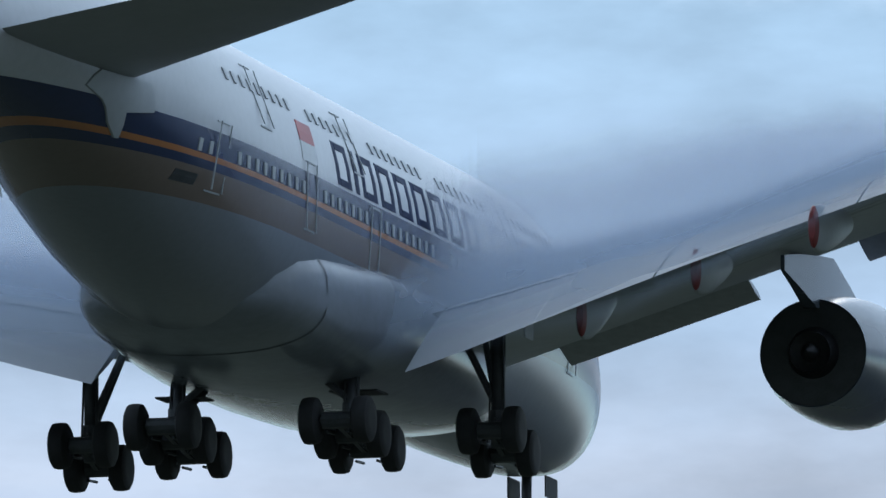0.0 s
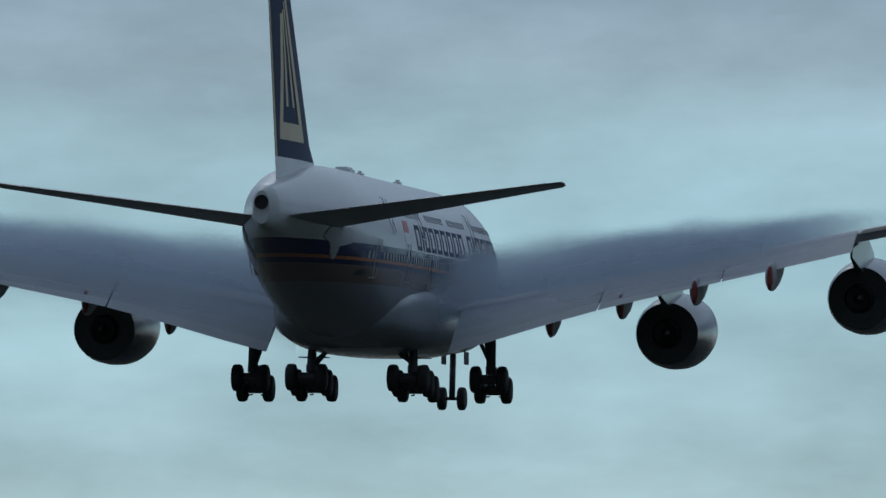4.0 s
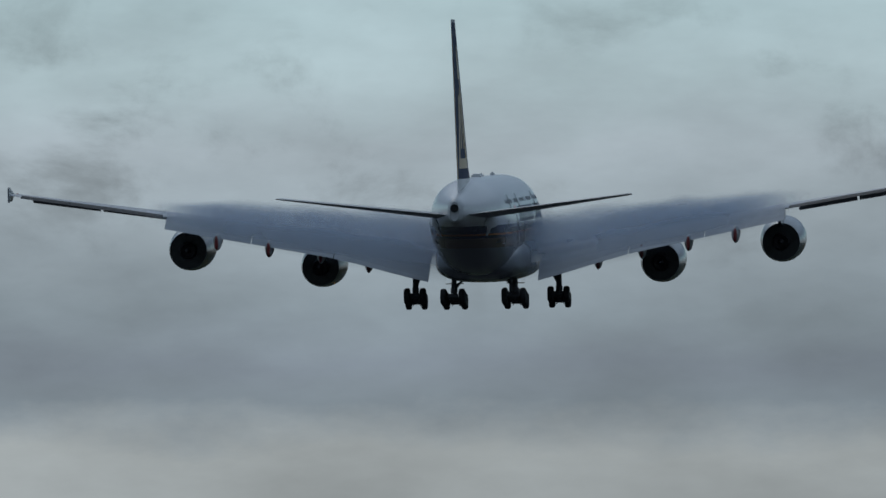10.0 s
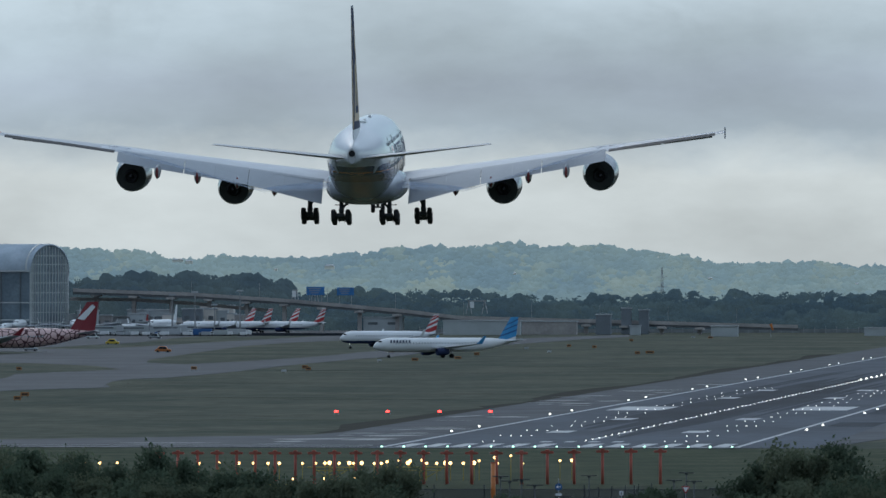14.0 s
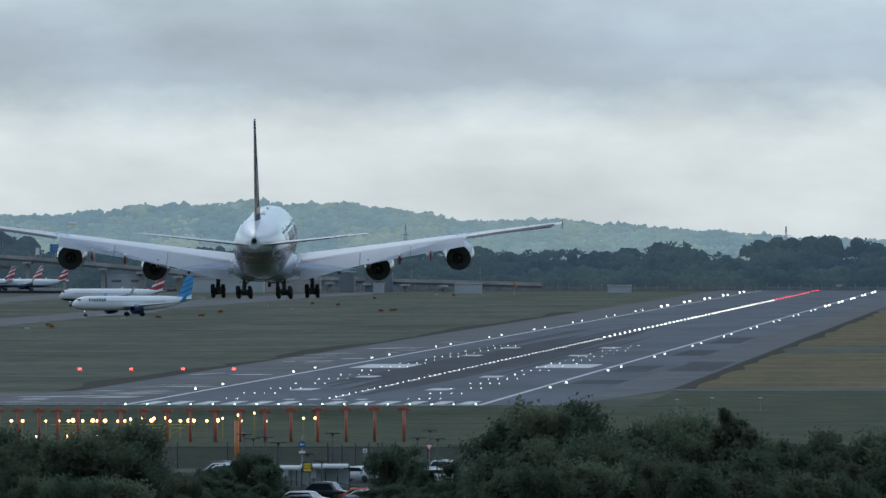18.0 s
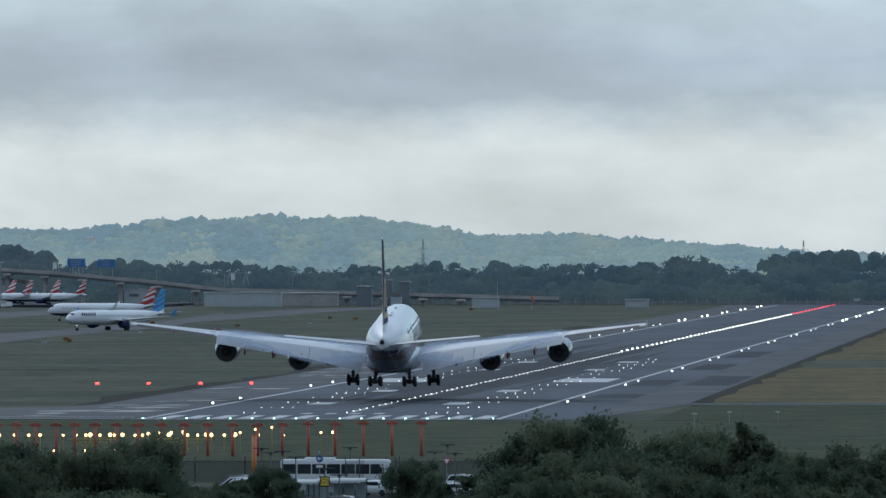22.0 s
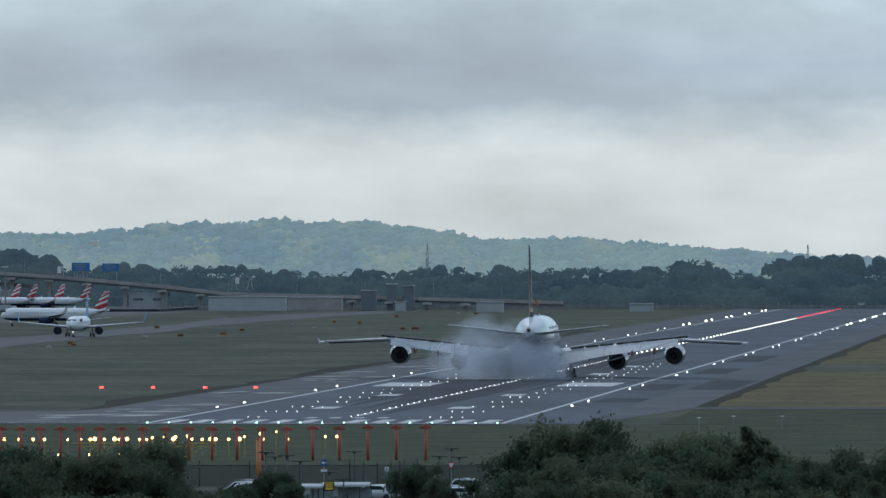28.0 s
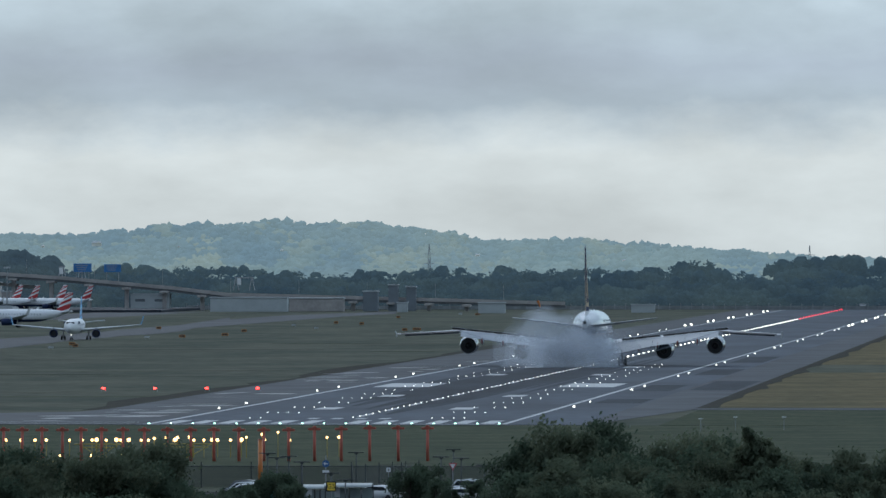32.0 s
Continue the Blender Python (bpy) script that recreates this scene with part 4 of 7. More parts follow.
rng = random.Random(11)
spots = []
for row, (d, tall) in enumerate(((4870, 16.5), (4850, 15), (4835, 12.5), (4820, 9.5))):
    a = 95
    while a < 2200:
        a += rng.uniform(12, 24)
        h = tall * rng.uniform(.82, 1.12)
        if row == 0 and (1170 < a < 1250 or 1370 < a < 1700):
            h *= 1.22
        if row == 0 and 200 < a < 270:
            h *= 1.15
        if row == 0 and 950 < a < 1170:
            h *= .95
        spots.append(((a - 1939) * d / 20300, d, h, rng.uniform(.8, 1.2)))
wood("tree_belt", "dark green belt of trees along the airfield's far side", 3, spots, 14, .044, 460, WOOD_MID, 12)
spots = []
for row, (d, tall) in enumerate(((4860, 24.5), (4845, 22), (4830, 19))):
    a = -1250
    while a < 104:
        a += rng.uniform(8, 15)
        edge = min(1, (114 - a) / 50)
        dome_ = .86 + .14 * math.sin(max(0, min(1, (a + 300) / 410)) * math.pi)
        spots.append(((a - 1939) * d / 20300, d, tall * rng.uniform(.95, 1.04) * (.7 + .3 * edge) * dome_, rng.uniform(.7, .95)))
hedge_spots = []
for d in (4812, 4822):
    a = -1250
    while a < 2250:
        a += rng.uniform(9, 16)
        hedge_spots.append(((a - 1939) * d / 20300, d, rng.uniform(4.5, 7.0), rng.uniform(1.3, 1.9)))
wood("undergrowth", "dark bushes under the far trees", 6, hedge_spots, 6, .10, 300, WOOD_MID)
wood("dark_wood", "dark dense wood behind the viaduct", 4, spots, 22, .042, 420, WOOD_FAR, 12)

VIADUCT_C = material("weathered viaduct concrete", (.40, .37, .355), 0.85, vary=0.2, scale=0.15, second=(.31, .29, .28), spec=0.1)
VIADUCT_D = material("viaduct girder", (.15, .16, .17), 0.8, vary=0.2, scale=0.2, spec=0.1)


def viaduct():
    v = thing("viaduct", "long grey concrete motorway viaduct on piers, sloping down", "bridge")
    line = [Vector((-513.8, 4678.4, 18.2)), Vector((-464.1, 4681.2, 16.4)), Vector((-422.5, 4683.6, 13.6)), Vector((-376.3, 4686.2, 9.4)), Vector((-355.7, 4687.4, 6.9)), Vector((-300.2, 4690.5, 5.5)), Vector((-217.0, 4695.3, 3.2))]
    for a, b in zip(line, line[1:]):
        for nm, dz0, dz1, dy0, dy1, m, lab in (("deck", -1.9, -.9, 0, 14, VIADUCT_D, "dark girder deck"), ("parapet", -.9, .55, -.35, 0, VIADUCT_C, "pale concrete parapet")):
            vs = [(p.x, p.y + dy, p.z + dz) for p in (a, b) for dy, dz in ((dy0, dz0), (dy1, dz0), (dy1, dz1), (dy0, dz1))]
            part(nm, (vs, [(0, 1, 2, 3), (7, 6, 5, 4), (0, 4, 5, 1), (1, 5, 6, 2), (2, 6, 7, 3), (3, 7, 4, 0)]), m, v, lab)
    for k in range(20):
        x = line[0].x + 9 + k * 15.5
        for a, b in zip(line, line[1:]):
            if a.x <= x < b.x:
                z = a.z + (b.z - a.z) * (x - a.x) / (b.x - a.x)
                if z > 4:
                    part("pier", box(1.6, 3.0, z - 1.5, x, line[0].y + 7, (z - 1.5) / 2, .15), VIADUCT_C, v, "round-edged concrete pier")
                    part("pier_head", box(3.4, 12, .9, x, line[0].y + 7, z - 2.1, .1), VIADUCT_C, v)
    slip = [Vector((-515.6, 4684.3, 15.0)), Vector((-490.4, 4685.7, 14.7)), Vector((-464.9, 4687.2, 13.1)), Vector((-434.9, 4688.9, 10.3))]
    for a, b in zip(slip, slip[1:]):
        vs = [(p.x, p.y + dy, p.z + dz) for p in (a, b) for dy, dz in ((0, -1.3), (8, -1.3), (8, 0), (0, 0))]
        part("slip_road_deck", (vs, [(0, 1, 2, 3), (7, 6, 5, 4), (0, 4, 5, 1), (1, 5, 6, 2), (2, 6, 7, 3), (3, 7, 4, 0)]), VIADUCT_C, v, "lower concrete slip road deck")
    # lamp posts on the deck
    for k in range(14):
        x = line[0].x + 20 + k * 28
        for a, b in zip(line, line[1:]):
            if a.x <= x < b.x and k:
                z = a.z + (b.z - a.z) * (x - a.x) / (b.x - a.x)
                part("lamp_post", rod((x, line[0].y + 9, z - 1), (x, line[0].y + 9, z + 6.5), .09, 6), STEEL, v, "thin lamp post")
    return v


viaduct()
SIGN_BLUE = material("motorway sign blue", (.03, .17, .42), 0.5, vary=0.08, scale=0.3)


def motorway_sign(px_x, y, z, w, h):
    s = thing("motorway_sign", "blue motorway sign board on a steel frame", "road sign", "signs over the viaduct")
    part("board", box(w, .3, h, px_x, y, z, .05), SIGN_BLUE, s, "blue board with pale bars")
    for k in range(3):
        part("text_bar", box(w * (.7 - .12 * k), .06, h * .1, px_x - w * .05, y - .19, z + h * (.28 - .26 * k)), MARKING, s, "pale plain bar")
    for q in (-.35, .35):
        part("post", rod((px_x + w * q, y + .3, z - 6.2), (px_x + w * q, y + .3, z + h * .4), .16, 6), STEEL, s)
    return s


motorway_sign(-414.7, 4687.0, 17.7, 7.4, 3.4)
motorway_sign(-402.4, 4687.7, 17.5, 7.0, 3.2)


def gantry(x, y, z, w, h):
    g = thing("sign_gantry", "pale steel gantry with splayed legs", "gantry")
    for s in (-1, 1):
        for k in (-1, 1):
            part("leg", rod((x + s * w * .5 + k * 1.1, y, z - h), (x + s * w * .5, y, z), .22, 6), STEEL, g)
    part("beam", box(w + 1, .6, .5, x, y, z, .05), STEEL, g)
    part("panel", box(1.6, .4, 2.6, x - w * .3, y - .4, z - 1.6, .05), WHITE, g, "pale panel")
    return g


gantry(-347.6, 4677.8, 13.6, 6.5, 5.2)
gantry(-415.2, 4690.0, 18.7, 1.2, 7.5)
gantry(-423.3, 4689.5, 18.0, 1.2, 6.0)


def pylon(x, y, h, z0=0):
    p = thing("pylon", "grey lattice electricity pylon", "pylon")
    lv = [(0, 1.5), (.3, .95), (.55, .6), (.8, .4), (1, .1)]
    for (a, wa), (b, wb) in zip(lv, lv[1:]):
        for sx, sy in ((1, 1), (1, -1), (-1, 1), (-1, -1)):
            part("leg", rod((x + sx * wa, y + sy * wa, z0 + a * h), (x + sx * wb, y + sy * wb, z0 + b * h), .14, 4), STEEL, p)
        for sx in (-1, 1):
            part("brace", rod((x - sx * wa, y - wa, z0 + a * h), (x + sx * wb, y - wb, z0 + b * h), .09, 4), STEEL, p)
    for q in (.7, .85):
        part("crossarm", rod((x - 2.2, y, z0 + q * h), (x + 2.2, y, z0 + q * h), .12, 4), STEEL, p)
    return p


pylon(-283.5, 4880, 27.5)
pylon(-121.5, 4885, 27)


HOUSE_WALL = material("pale house wall", (.84, .80, .70), 0.8, vary=0.1, scale=0.5)


def hill_house(x, y, z, w, h):
    o = thing("house", "pale house catching light on the wooded hill", "house", "houses on the hill")
    part("wall", box(w, 2, h, x, y, z, .05), HOUSE_WALL, o, "bright pale wall")
    part("roof", ([(x - w * .5, y - 1.2, z + h * .5), (x + w * .5, y - 1.2, z + h * .5), (x + w * .4, y, z + h * .95), (x - w * .4, y, z + h * .95), (x - w * .5, y + 1.2, z + h * .5), (x + w * .5, y + 1.2, z + h * .5)],
                  [(0, 1, 2, 3), (3, 2, 5, 4), (1, 5, 2), (0, 3, 4)]), GREY_PAINT, o, "grey roof")
    part("dormer", box(w * .2, .4, h * .3, x + w * .18, y - 1.1, z + h * .62), HOUSE_WALL, o, "pale dormer")
    return o


for args in (((-426.2, 4885.7, 27.4), 5.4, 1.9), ((-449.1, 4884.4, 26.4), 1.7, 1.1), ((-491.1, 4882.0, 30.3), 6.2, 1.4), ((-486.2, 4882.3, 29.6), 4.0, 1.6),
             ((-263.7, 4894.9, 22.6), 2.6, .9), ((-200.3, 4898.5, 20.2), 4.5, 1.1), ((-347.1, 4890.2, 24.7), 1.6, .9), ((-391.2, 4887.7, 26.4), .9, .6)):
    hill_house(*args[0], args[1] * .75, args[2] * .75)

# ---------------------------------------------------------------- airport buildings
HANGAR_ROOF = material("ribbed blue-grey hangar roof", (.44, .50, .56), 0.5, 0.1, vary=0.15, scale=0.12, second=(.34, .40, .46))
HANGAR_GLASS = material("dark hangar glazing", (.10, .135, .165), 0.4, vary=0.35, scale=0.12, second=(.16, .205, .235))
FRAME_PALE = material("pale steel framing", (.48, .50, .50), 0.5, 0.0, vary=0.15, scale=0.3)


def hangar():
    h = thing("hangar", "large hangar with curved metal roof and glazed front", "hangar", at=pose(-524.8, 4617.6, -1.6, 0, 0, -18))
    h.location.z = 0
    L, W, eave, rise = 120.0, 38.0, 25.6, 11.2
    n = 20
    arc = [(W * (.5 - .5 * math.cos(math.pi * k / n)), eave + rise * math.sin(math.pi * k / n) ** .85) for k in range(n + 1)]
    vs = [(x, y, z) for x in (.6, -L) for y, z in arc] + [(x, y, z - .7) for x in (.6, -L) for y, z in arc]
    m = n + 1
    f = []
    for k in range(n):
        f += [(k, k + 1, m + k + 1, m + k), (2 * m + k, 3 * m + k, 3 * m + k + 1, 2 * m + k + 1), (k, 2 * m + k, 2 * m + k + 1, k + 1)]
    part("roof", (vs, f), HANGAR_ROOF, h, "curved blue-grey metal roof", True)
    for i in range(7):
        x = -2 - i * 19
        rb = [(x + dx, y, z + .35) for dx in (0, .8) for y, z in arc]
        part("roof_rib", (rb, [(k, k + 1, m + k + 1, m + k) for k in range(n)]), FRAME_PALE, h, "raised roof rib")
    part("glazed_wall", box(L, .6, eave, -L / 2, .3, eave / 2), HANGAR_GLASS, h, "dark glazed front wall")
    part("end_wall", ([(0, y, 0) for y, z in arc] + [(0, y, z - .6) for y, z in arc], [(k, k + 1, m + k + 1, m + k) for k in range(n)]), HANGAR_GLASS, h, "glazed end wall")
    for k in range(1, n):
        y, z = arc[k]
        part("mullion", box(.3, .45, z - .7, .2, y, (z - .7) / 2), FRAME_PALE, h)
    for z in (5, 9, 13, 17, 21, 25, 28.5, 32):
        hw = [y for y, zz in arc if zz - .8 > z]
        if hw:
            part("transom", box(.3, max(hw) - min(hw), .35, .2, (max(hw) + min(hw)) / 2, z), FRAME_PALE, h)
    for i in range(16):
        part("front_mullion", box(.4, .4, eave, -4 - i * 8.5, -.2, eave / 2), VIADUCT_D, h)
    for z in (6, 13):
        part("front_transom", box(L, .4, .5, -L / 2, -.2, z), FRAME_PALE, h)
    part("gutter", box(L, .9, .7, -L / 2, -.3, eave + .2), FRAME_PALE, h, "pale eaves gutter")
    part("roof_plant", box(8, 5, 4, -47, 5, eave + 9.2, .1), GREY_PAINT, h, "roof plant box")
    part("roof_walkway", box(20, 3, .5, -47, 3, eave + 6.4, .05), DARK_GREY, h, "dark roof walkway")
    return h


hangar()
BEIGE = material("beige cladding", (.66, .61, .56), 0.75, vary=0.12, scale=0.15, second=(.56, .52, .48))


def round_store(at):
    o = thing("round_building", "beige polygonal store with a shallow pitched roof", "building", at=at)
    o.location.z = 0
    part("wall", lathe([(0, .1), (0, 16.0), (16.2, 16.0), (16.2, .1)], seg=18), BEIGE, o, "beige clad wall").matrix_basis = pose(0, 0, 0, 90)
    part("roof", lathe([(16.2, .1), (16.2, 16.4), (16.7, 16.4), (18.6, .3)], seg=18), GREY_PAINT, o, "pale conical roof").matrix_basis = pose(0, 0, 0, 90)
    for k in range(18):
        a = 2 * math.pi * (k) / 18
        part("wall_rib", box(.35, .35, 16, 16.05 * math.cos(a), 16.05 * math.sin(a), 8), GREY_PAINT, o)
    part("emblem", box(3.4, .3, 1.6, 2, -16.1, 8.5, .3), GREY_PAINT, o, "small plain grey shape")
    return o


round_store(pose(-517.7, 4277.5, 2.3, 0, 0, 10))
round_store(pose(-553.6, 4285.5, 2.3, 0, 0, 22))


SHED_GLASS = material("grey office glass", (.12, .135, .15), 0.3, vary=0.3, scale=0.3)


def shed(name, label, x, y, z_top, w, deep, mat, roof=None):
    o = thing(name, label, "building")
    part("wall", box(w, deep, z_top, x, y + deep / 2, z_top / 2, .1), mat, o)
    part("roof", box(w + .6, deep + .6, .5, x, y + deep / 2, z_top + .25, .1), roof or GREY_PAINT, o)
    n = max(2, int(w / 7))
    for k in range(n if name == "terminal_block" else 0):
        part("window", box(w / n * .5, .12, z_top * .16, x - w / 2 + w / n * (k + .5), y - .05, z_top * .66), SHED_GLASS, o)
    return o


SHED_DARK = material("blue-grey cladding", (.17, .195, .22), 0.7, vary=0.15, scale=0.3)
PALE_SHED = material("pale metal cladding", (.40, .43, .44), 0.6, vary=0.1, scale=0.2)
for nm, lab, c, w, deep, m in (
        ("low_building", "long low grey airport building", (-340.6, 4608.1, 5.5), 31, 10, PALE_SHED), ("low_building", "grey annexe beside the long building", (-314.7, 4629.6, 5.2), 22, 9, VIADUCT_C),
        ("terminal_block", "pale two-storey block with window bands", (-386.9, 4685.6, 6.6), 16, 10, PALE_SHED), ("plant_building", "pale flat-roofed plant building", (-294.2, 4650.8, 7.9), 6, 8, SHED_DARK),
        ("brick_tower", "grey square tower block", (-286.7, 4681.3, 10.4), 4.0, 5, SHED_DARK), ("brick_tower", "grey square tower block", (-279.5, 4681.7, 9.7), 4.0, 5, SHED_DARK),
        ("white_store", "white flat store by the airfield fence", (-236.6, 4493.8, 3.9), 10.5, 6, PALE_SHED), ("white_store", "long white container store by the fence", (-179.6, 4557.2, 2.9), 9.4, 4, PALE_SHED),
        ("white_store", "small white hut near the runway's end", (-97.2, 4802.2, 1.8), 2.4, 3, WHITE), ("white_store", "small white hut in the field", (-277.6, 4591.6, 3.6), 4.2, 3, PALE_SHED),
        ("terminal_block", "pale building under the viaduct", (-460.7, 4741.5, 11.3), 14, 8, BEIGE), ("terminal_block", "pale building under the viaduct", (-488.8, 4739.9, 9.5), 18, 8, PALE_SHED),
        ("terminal_block", "pale pier building behind the parked airliners", (-503.2, 4699.0, 6.8), 40, 8, PALE_SHED)):
    shed(nm, lab, c[0], c[1], max(2.0, c[2]), w, deep, m)

# the cluttered pier: low blocks, stair towers and stores side by side
pier_rng = random.Random(52)
for k in range(20):
    turn = radians(5.184 - (300 + 21 * k - 784) / 354.4)
    shed("terminal_block", "pale boxy pier building crowded behind the parked airliners", -math.tan(turn) * 4655, 4655 + pier_rng.uniform(-14, 14), pier_rng.uniform(3.5, 10.5), pier_rng.uniform(3.5, 9), 6,
         pier_rng.choice((PALE_SHED, BEIGE, VIADUCT_C, PALE_SHED, SHED_DARK)))

FENCE_GREY = material("galvanised fence mesh", (.22, .235, .24), 0.7, vary=0.25, scale=0.3)
# the far perimeter fence
fence = thing("perimeter_fence", "dark perimeter fence at the airfield's far edge", "fence")
for k in range(110):
    part("post", box(.2, .2, 2.6, -380 + k * 4.6, 4790, 1.3), STEEL, fence)
part("mesh_band", box(506, .08, 1.6, -127, 4790, .9), FENCE_GREY, fence, "dark mesh")
for k in range(16):   # red opposite approach masts
    x = -165 + k * 4.6
    mst = thing("approach_mast", "red frangible approach mast beyond the runway", "mast", "far red masts")
    part("pole", rod((x, 4865, 0), (x, 4865, 4.4), .28, 6), MAST_RED, mst)
    part("crossbar", box(2.6, .4, .5, x, 4865, 4.4), MAST_RED, mst)

# windsock
ws = thing("windsock", "orange windsock on a pole", "windsock")
wx, wy = -216.6, 4457.1
part("pole", rod((wx, wy, 0), (wx, wy, 5.2), .08, 6), STEEL, ws)
part("sock", rod((wx, wy, 5.2), (wx + .9, wy, 2.6), .55, 10, .3), ORANGE, ws, "orange cloth sleeve")


# ---------------------------------------------------------------- near ground: approach lights, road, car park, trees
def localizer(x, y, z):
    o = thing("localizer_antenna", "red T-shaped antenna mast of the runway localizer", "antenna", "localizer row")
    part("mast", rod((x, y, 0), (x, y, z), .165, 8), MAST_RED, o, "red mast", True)
    part("brace", rod((x + .05, y + 1.4, 0), (x, y, z * .75), .07, 6), MAST_RED, o)
    part("crossarm", box(1.5, .4, .26, x, y, z, .08), MAST_RED, o, "pale red crossarm")
    part("hood", box(.5, .5, .25, x, y, z + .2, .08), MAST_RED, o)


for c in ((-131.3, 1284.6, 3.5), (-129.2, 1284.7, 3.5), (-127.0, 1284.9, 3.5), (-124.8, 1285.0, 3.5), (-122.6, 1285.1, 3.5), (-120.5, 1285.2, 3.5), (-118.3, 1285.4, 3.5), (-116.0, 1285.5, 3.5), (-113.9, 1285.6, 3.5), (-111.6, 1285.7, 3.5),
          (-109.2, 1285.9, 3.5), (-106.8, 1286.0, 3.5), (-104.2, 1286.2, 3.5), (-101.6, 1286.3, 3.5), (-99.0, 1286.5, 3.5), (-96.2, 1286.6, 3.5), (-93.4, 1286.8, 3.5),
          (-90.6, 1286.9, 3.5), (-87.7, 1287.1, 3.6), (-84.7, 1287.3, 3.6), (-81.5, 1287.4, 3.7), (-78.3, 1287.6, 3.7), (-75.0, 1287.8, 3.7)):
    localizer(*c)

bar_row = thing("orange_post", "thick orange marker post by the road", "post")
px, py_, pz = -82.0, 1125.2, 5.0
part("post", rod((px, py_, 0), (px, py_, pz), .23, 12), ORANGE, bar_row, "orange painted tube", True)
part("cap", rod((px, py_, pz), (px, py_, pz + .1), .26, 12), MAST_RED, bar_row)


def approach_light(x, y, z, r):
    o = thing("approach_light", "lit warm approach light on a thin yellow pole", "airfield light", "approach lights")
    part("pole", rod((x, y, 0), (x, y, z), .045, 6), MAST_YELLOW, o, "thin yellow pole")
    bm = bmesh.new()
    bmesh.ops.create_icosphere(bm, subdivisions=2, radius=r, matrix=Matrix.Translation((x, y - .1, z + r * .6)))
    part("lamp", bm, LIGHT_AMBER, o, "glowing warm lamp", True)
    part("lamp_housing", rod((x, y + .3, z + r * .6), (x, y + .02, z + r * .6), r * .7, 8), DARK_GREY, o)


k_ = 20300.0
lamp_rng = random.Random(12)
ROW = [-262, -236, -205, -150, -120, -92, -60, -25, 11, 37, 62, 82, 123, 146, 163, 171, 188, 206, 214, 228, 250, 263, 310, 343, 361, 376, 385, 408, 427, 468, 513]
HIGHER = [(273, 778), (294, 776), (314, 777), (336, 776), (436, 776), (464, 771), (492, 767), (579, 776), (600, 776)]
LOWER = [(106, 808), (161, 808), (216, 807), (271, 807)]
for a, b in [(a, 781) for a in ROW] + HIGHER + LOWER:
    d = 1315.0 if b < 795 else 1245.0
    s = (.65 + .35 * lamp_rng.random()) * (1.25 if 150 < a < 240 or 300 < a < 430 else 1.0) * (1.0 if b < 795 else .7)
    lat = (a - 784) / k_ * d
    approach_light(lat * .99839 - d * .0568, d * .99839 + lat * .0568, 23.3 - (b - 450) / k_ * d, .20 * s)


def light_truss(x0, x1, y, z):
    o = thing("light_truss", "yellow steel lattice frame carrying approach lights", "truss")
    part("top_chord", rod((x0, y, z), (x1, y, z), .06, 6), MAST_YELLOW, o)
    part("low_chord", rod((x0 + 1, y, z - .35), (x1 - 1, y, z - .35), .05, 6), MAST_YELLOW, o)
    xm = (x0 + x1) / 2
    for q in (-.35, .35):
        part("tower_leg", rod((xm + q, y, 0), (xm + q, y, z), .05, 6), MAST_YELLOW, o)
    for i in range(5):
        part("tower_lacing", rod((xm - .35, y, z * i / 5), (xm + .35, y, z * (i + 1) / 5), .03, 5), MAST_YELLOW, o)
    for x in (x0 + .6, x1 - .6):
        part("strut", rod((xm, y, .1), (x, y, z), .045, 6), MAST_YELLOW, o)
    return o


light_truss(-106.6, -100.4, 1309, 1.55)
light_truss(-116.6, -110.9, 1307, 1.55)
light_truss(-117.0, -113.0, 1250, .6)

ROAD = material("damp road asphalt", (.034, .034, .038), 0.9, vary=0.25, scale=0.1, spec=0.02)
pavement("public_road", [(-220, 1098), (60, 1098), (60, 1122), (-220, 1122)], ROAD, "dark damp public road along the airfield fence", -0.02)
pavement("car_park", [(-200, 600), (100, 600), (100, 1096), (-200, 1096)], ROAD, "dark asphalt car park beside trees", -0.025)
MESH = bpy.data.materials.new("fence mesh")
MESH.use_nodes = True
mn, ml = MESH.node_tree.nodes, MESH.node_tree.links
mb = mn["Principled BSDF"]
mb.inputs["Base Color"].default_value, mb.inputs["Roughness"].default_value = (.05, .055, .06, 1), 0.7
mb.inputs["Alpha"].default_value = 0.32
near_fence = thing("security_fence", "dark mesh security fence beside the road", "fence")
part("mesh", box(205, .04, 2.1, -72, 1140, 1.1), MESH, near_fence, "dark wire mesh")
for k in range(42):
    part("post", box(.12, .12, 2.6, -174 + k * 5, 1140.2, 1.3), DARK_GREY, near_fence)
part("top_rail", box(205, .08, .08, -72, 1140.1, 2.15), DARK_GREY, near_fence)
inner_fence = thing("security_fence", "tall mesh fence corner near the crossing", "fence")
for i in range(6):
    part("post", box(.1, .1, 3.0, -71.6 + i * 1.0, 1104 + i * 5, 1.5), DARK_GREY, inner_fence)
part("mesh", ([(-71.6, 1104, 0), (-66.6, 1129, 0), (-66.6, 1129, 2.8), (-71.6, 1104, 2.8)], [(0, 1, 2, 3)]), MESH, inner_fence, "dark wire mesh")
concrete_kerb = tagged(part("kerb", box(280, .3, .14, -80, 1097, .03), CONCRETE), "pale concrete kerb along the road", "kerb", kind="structure")


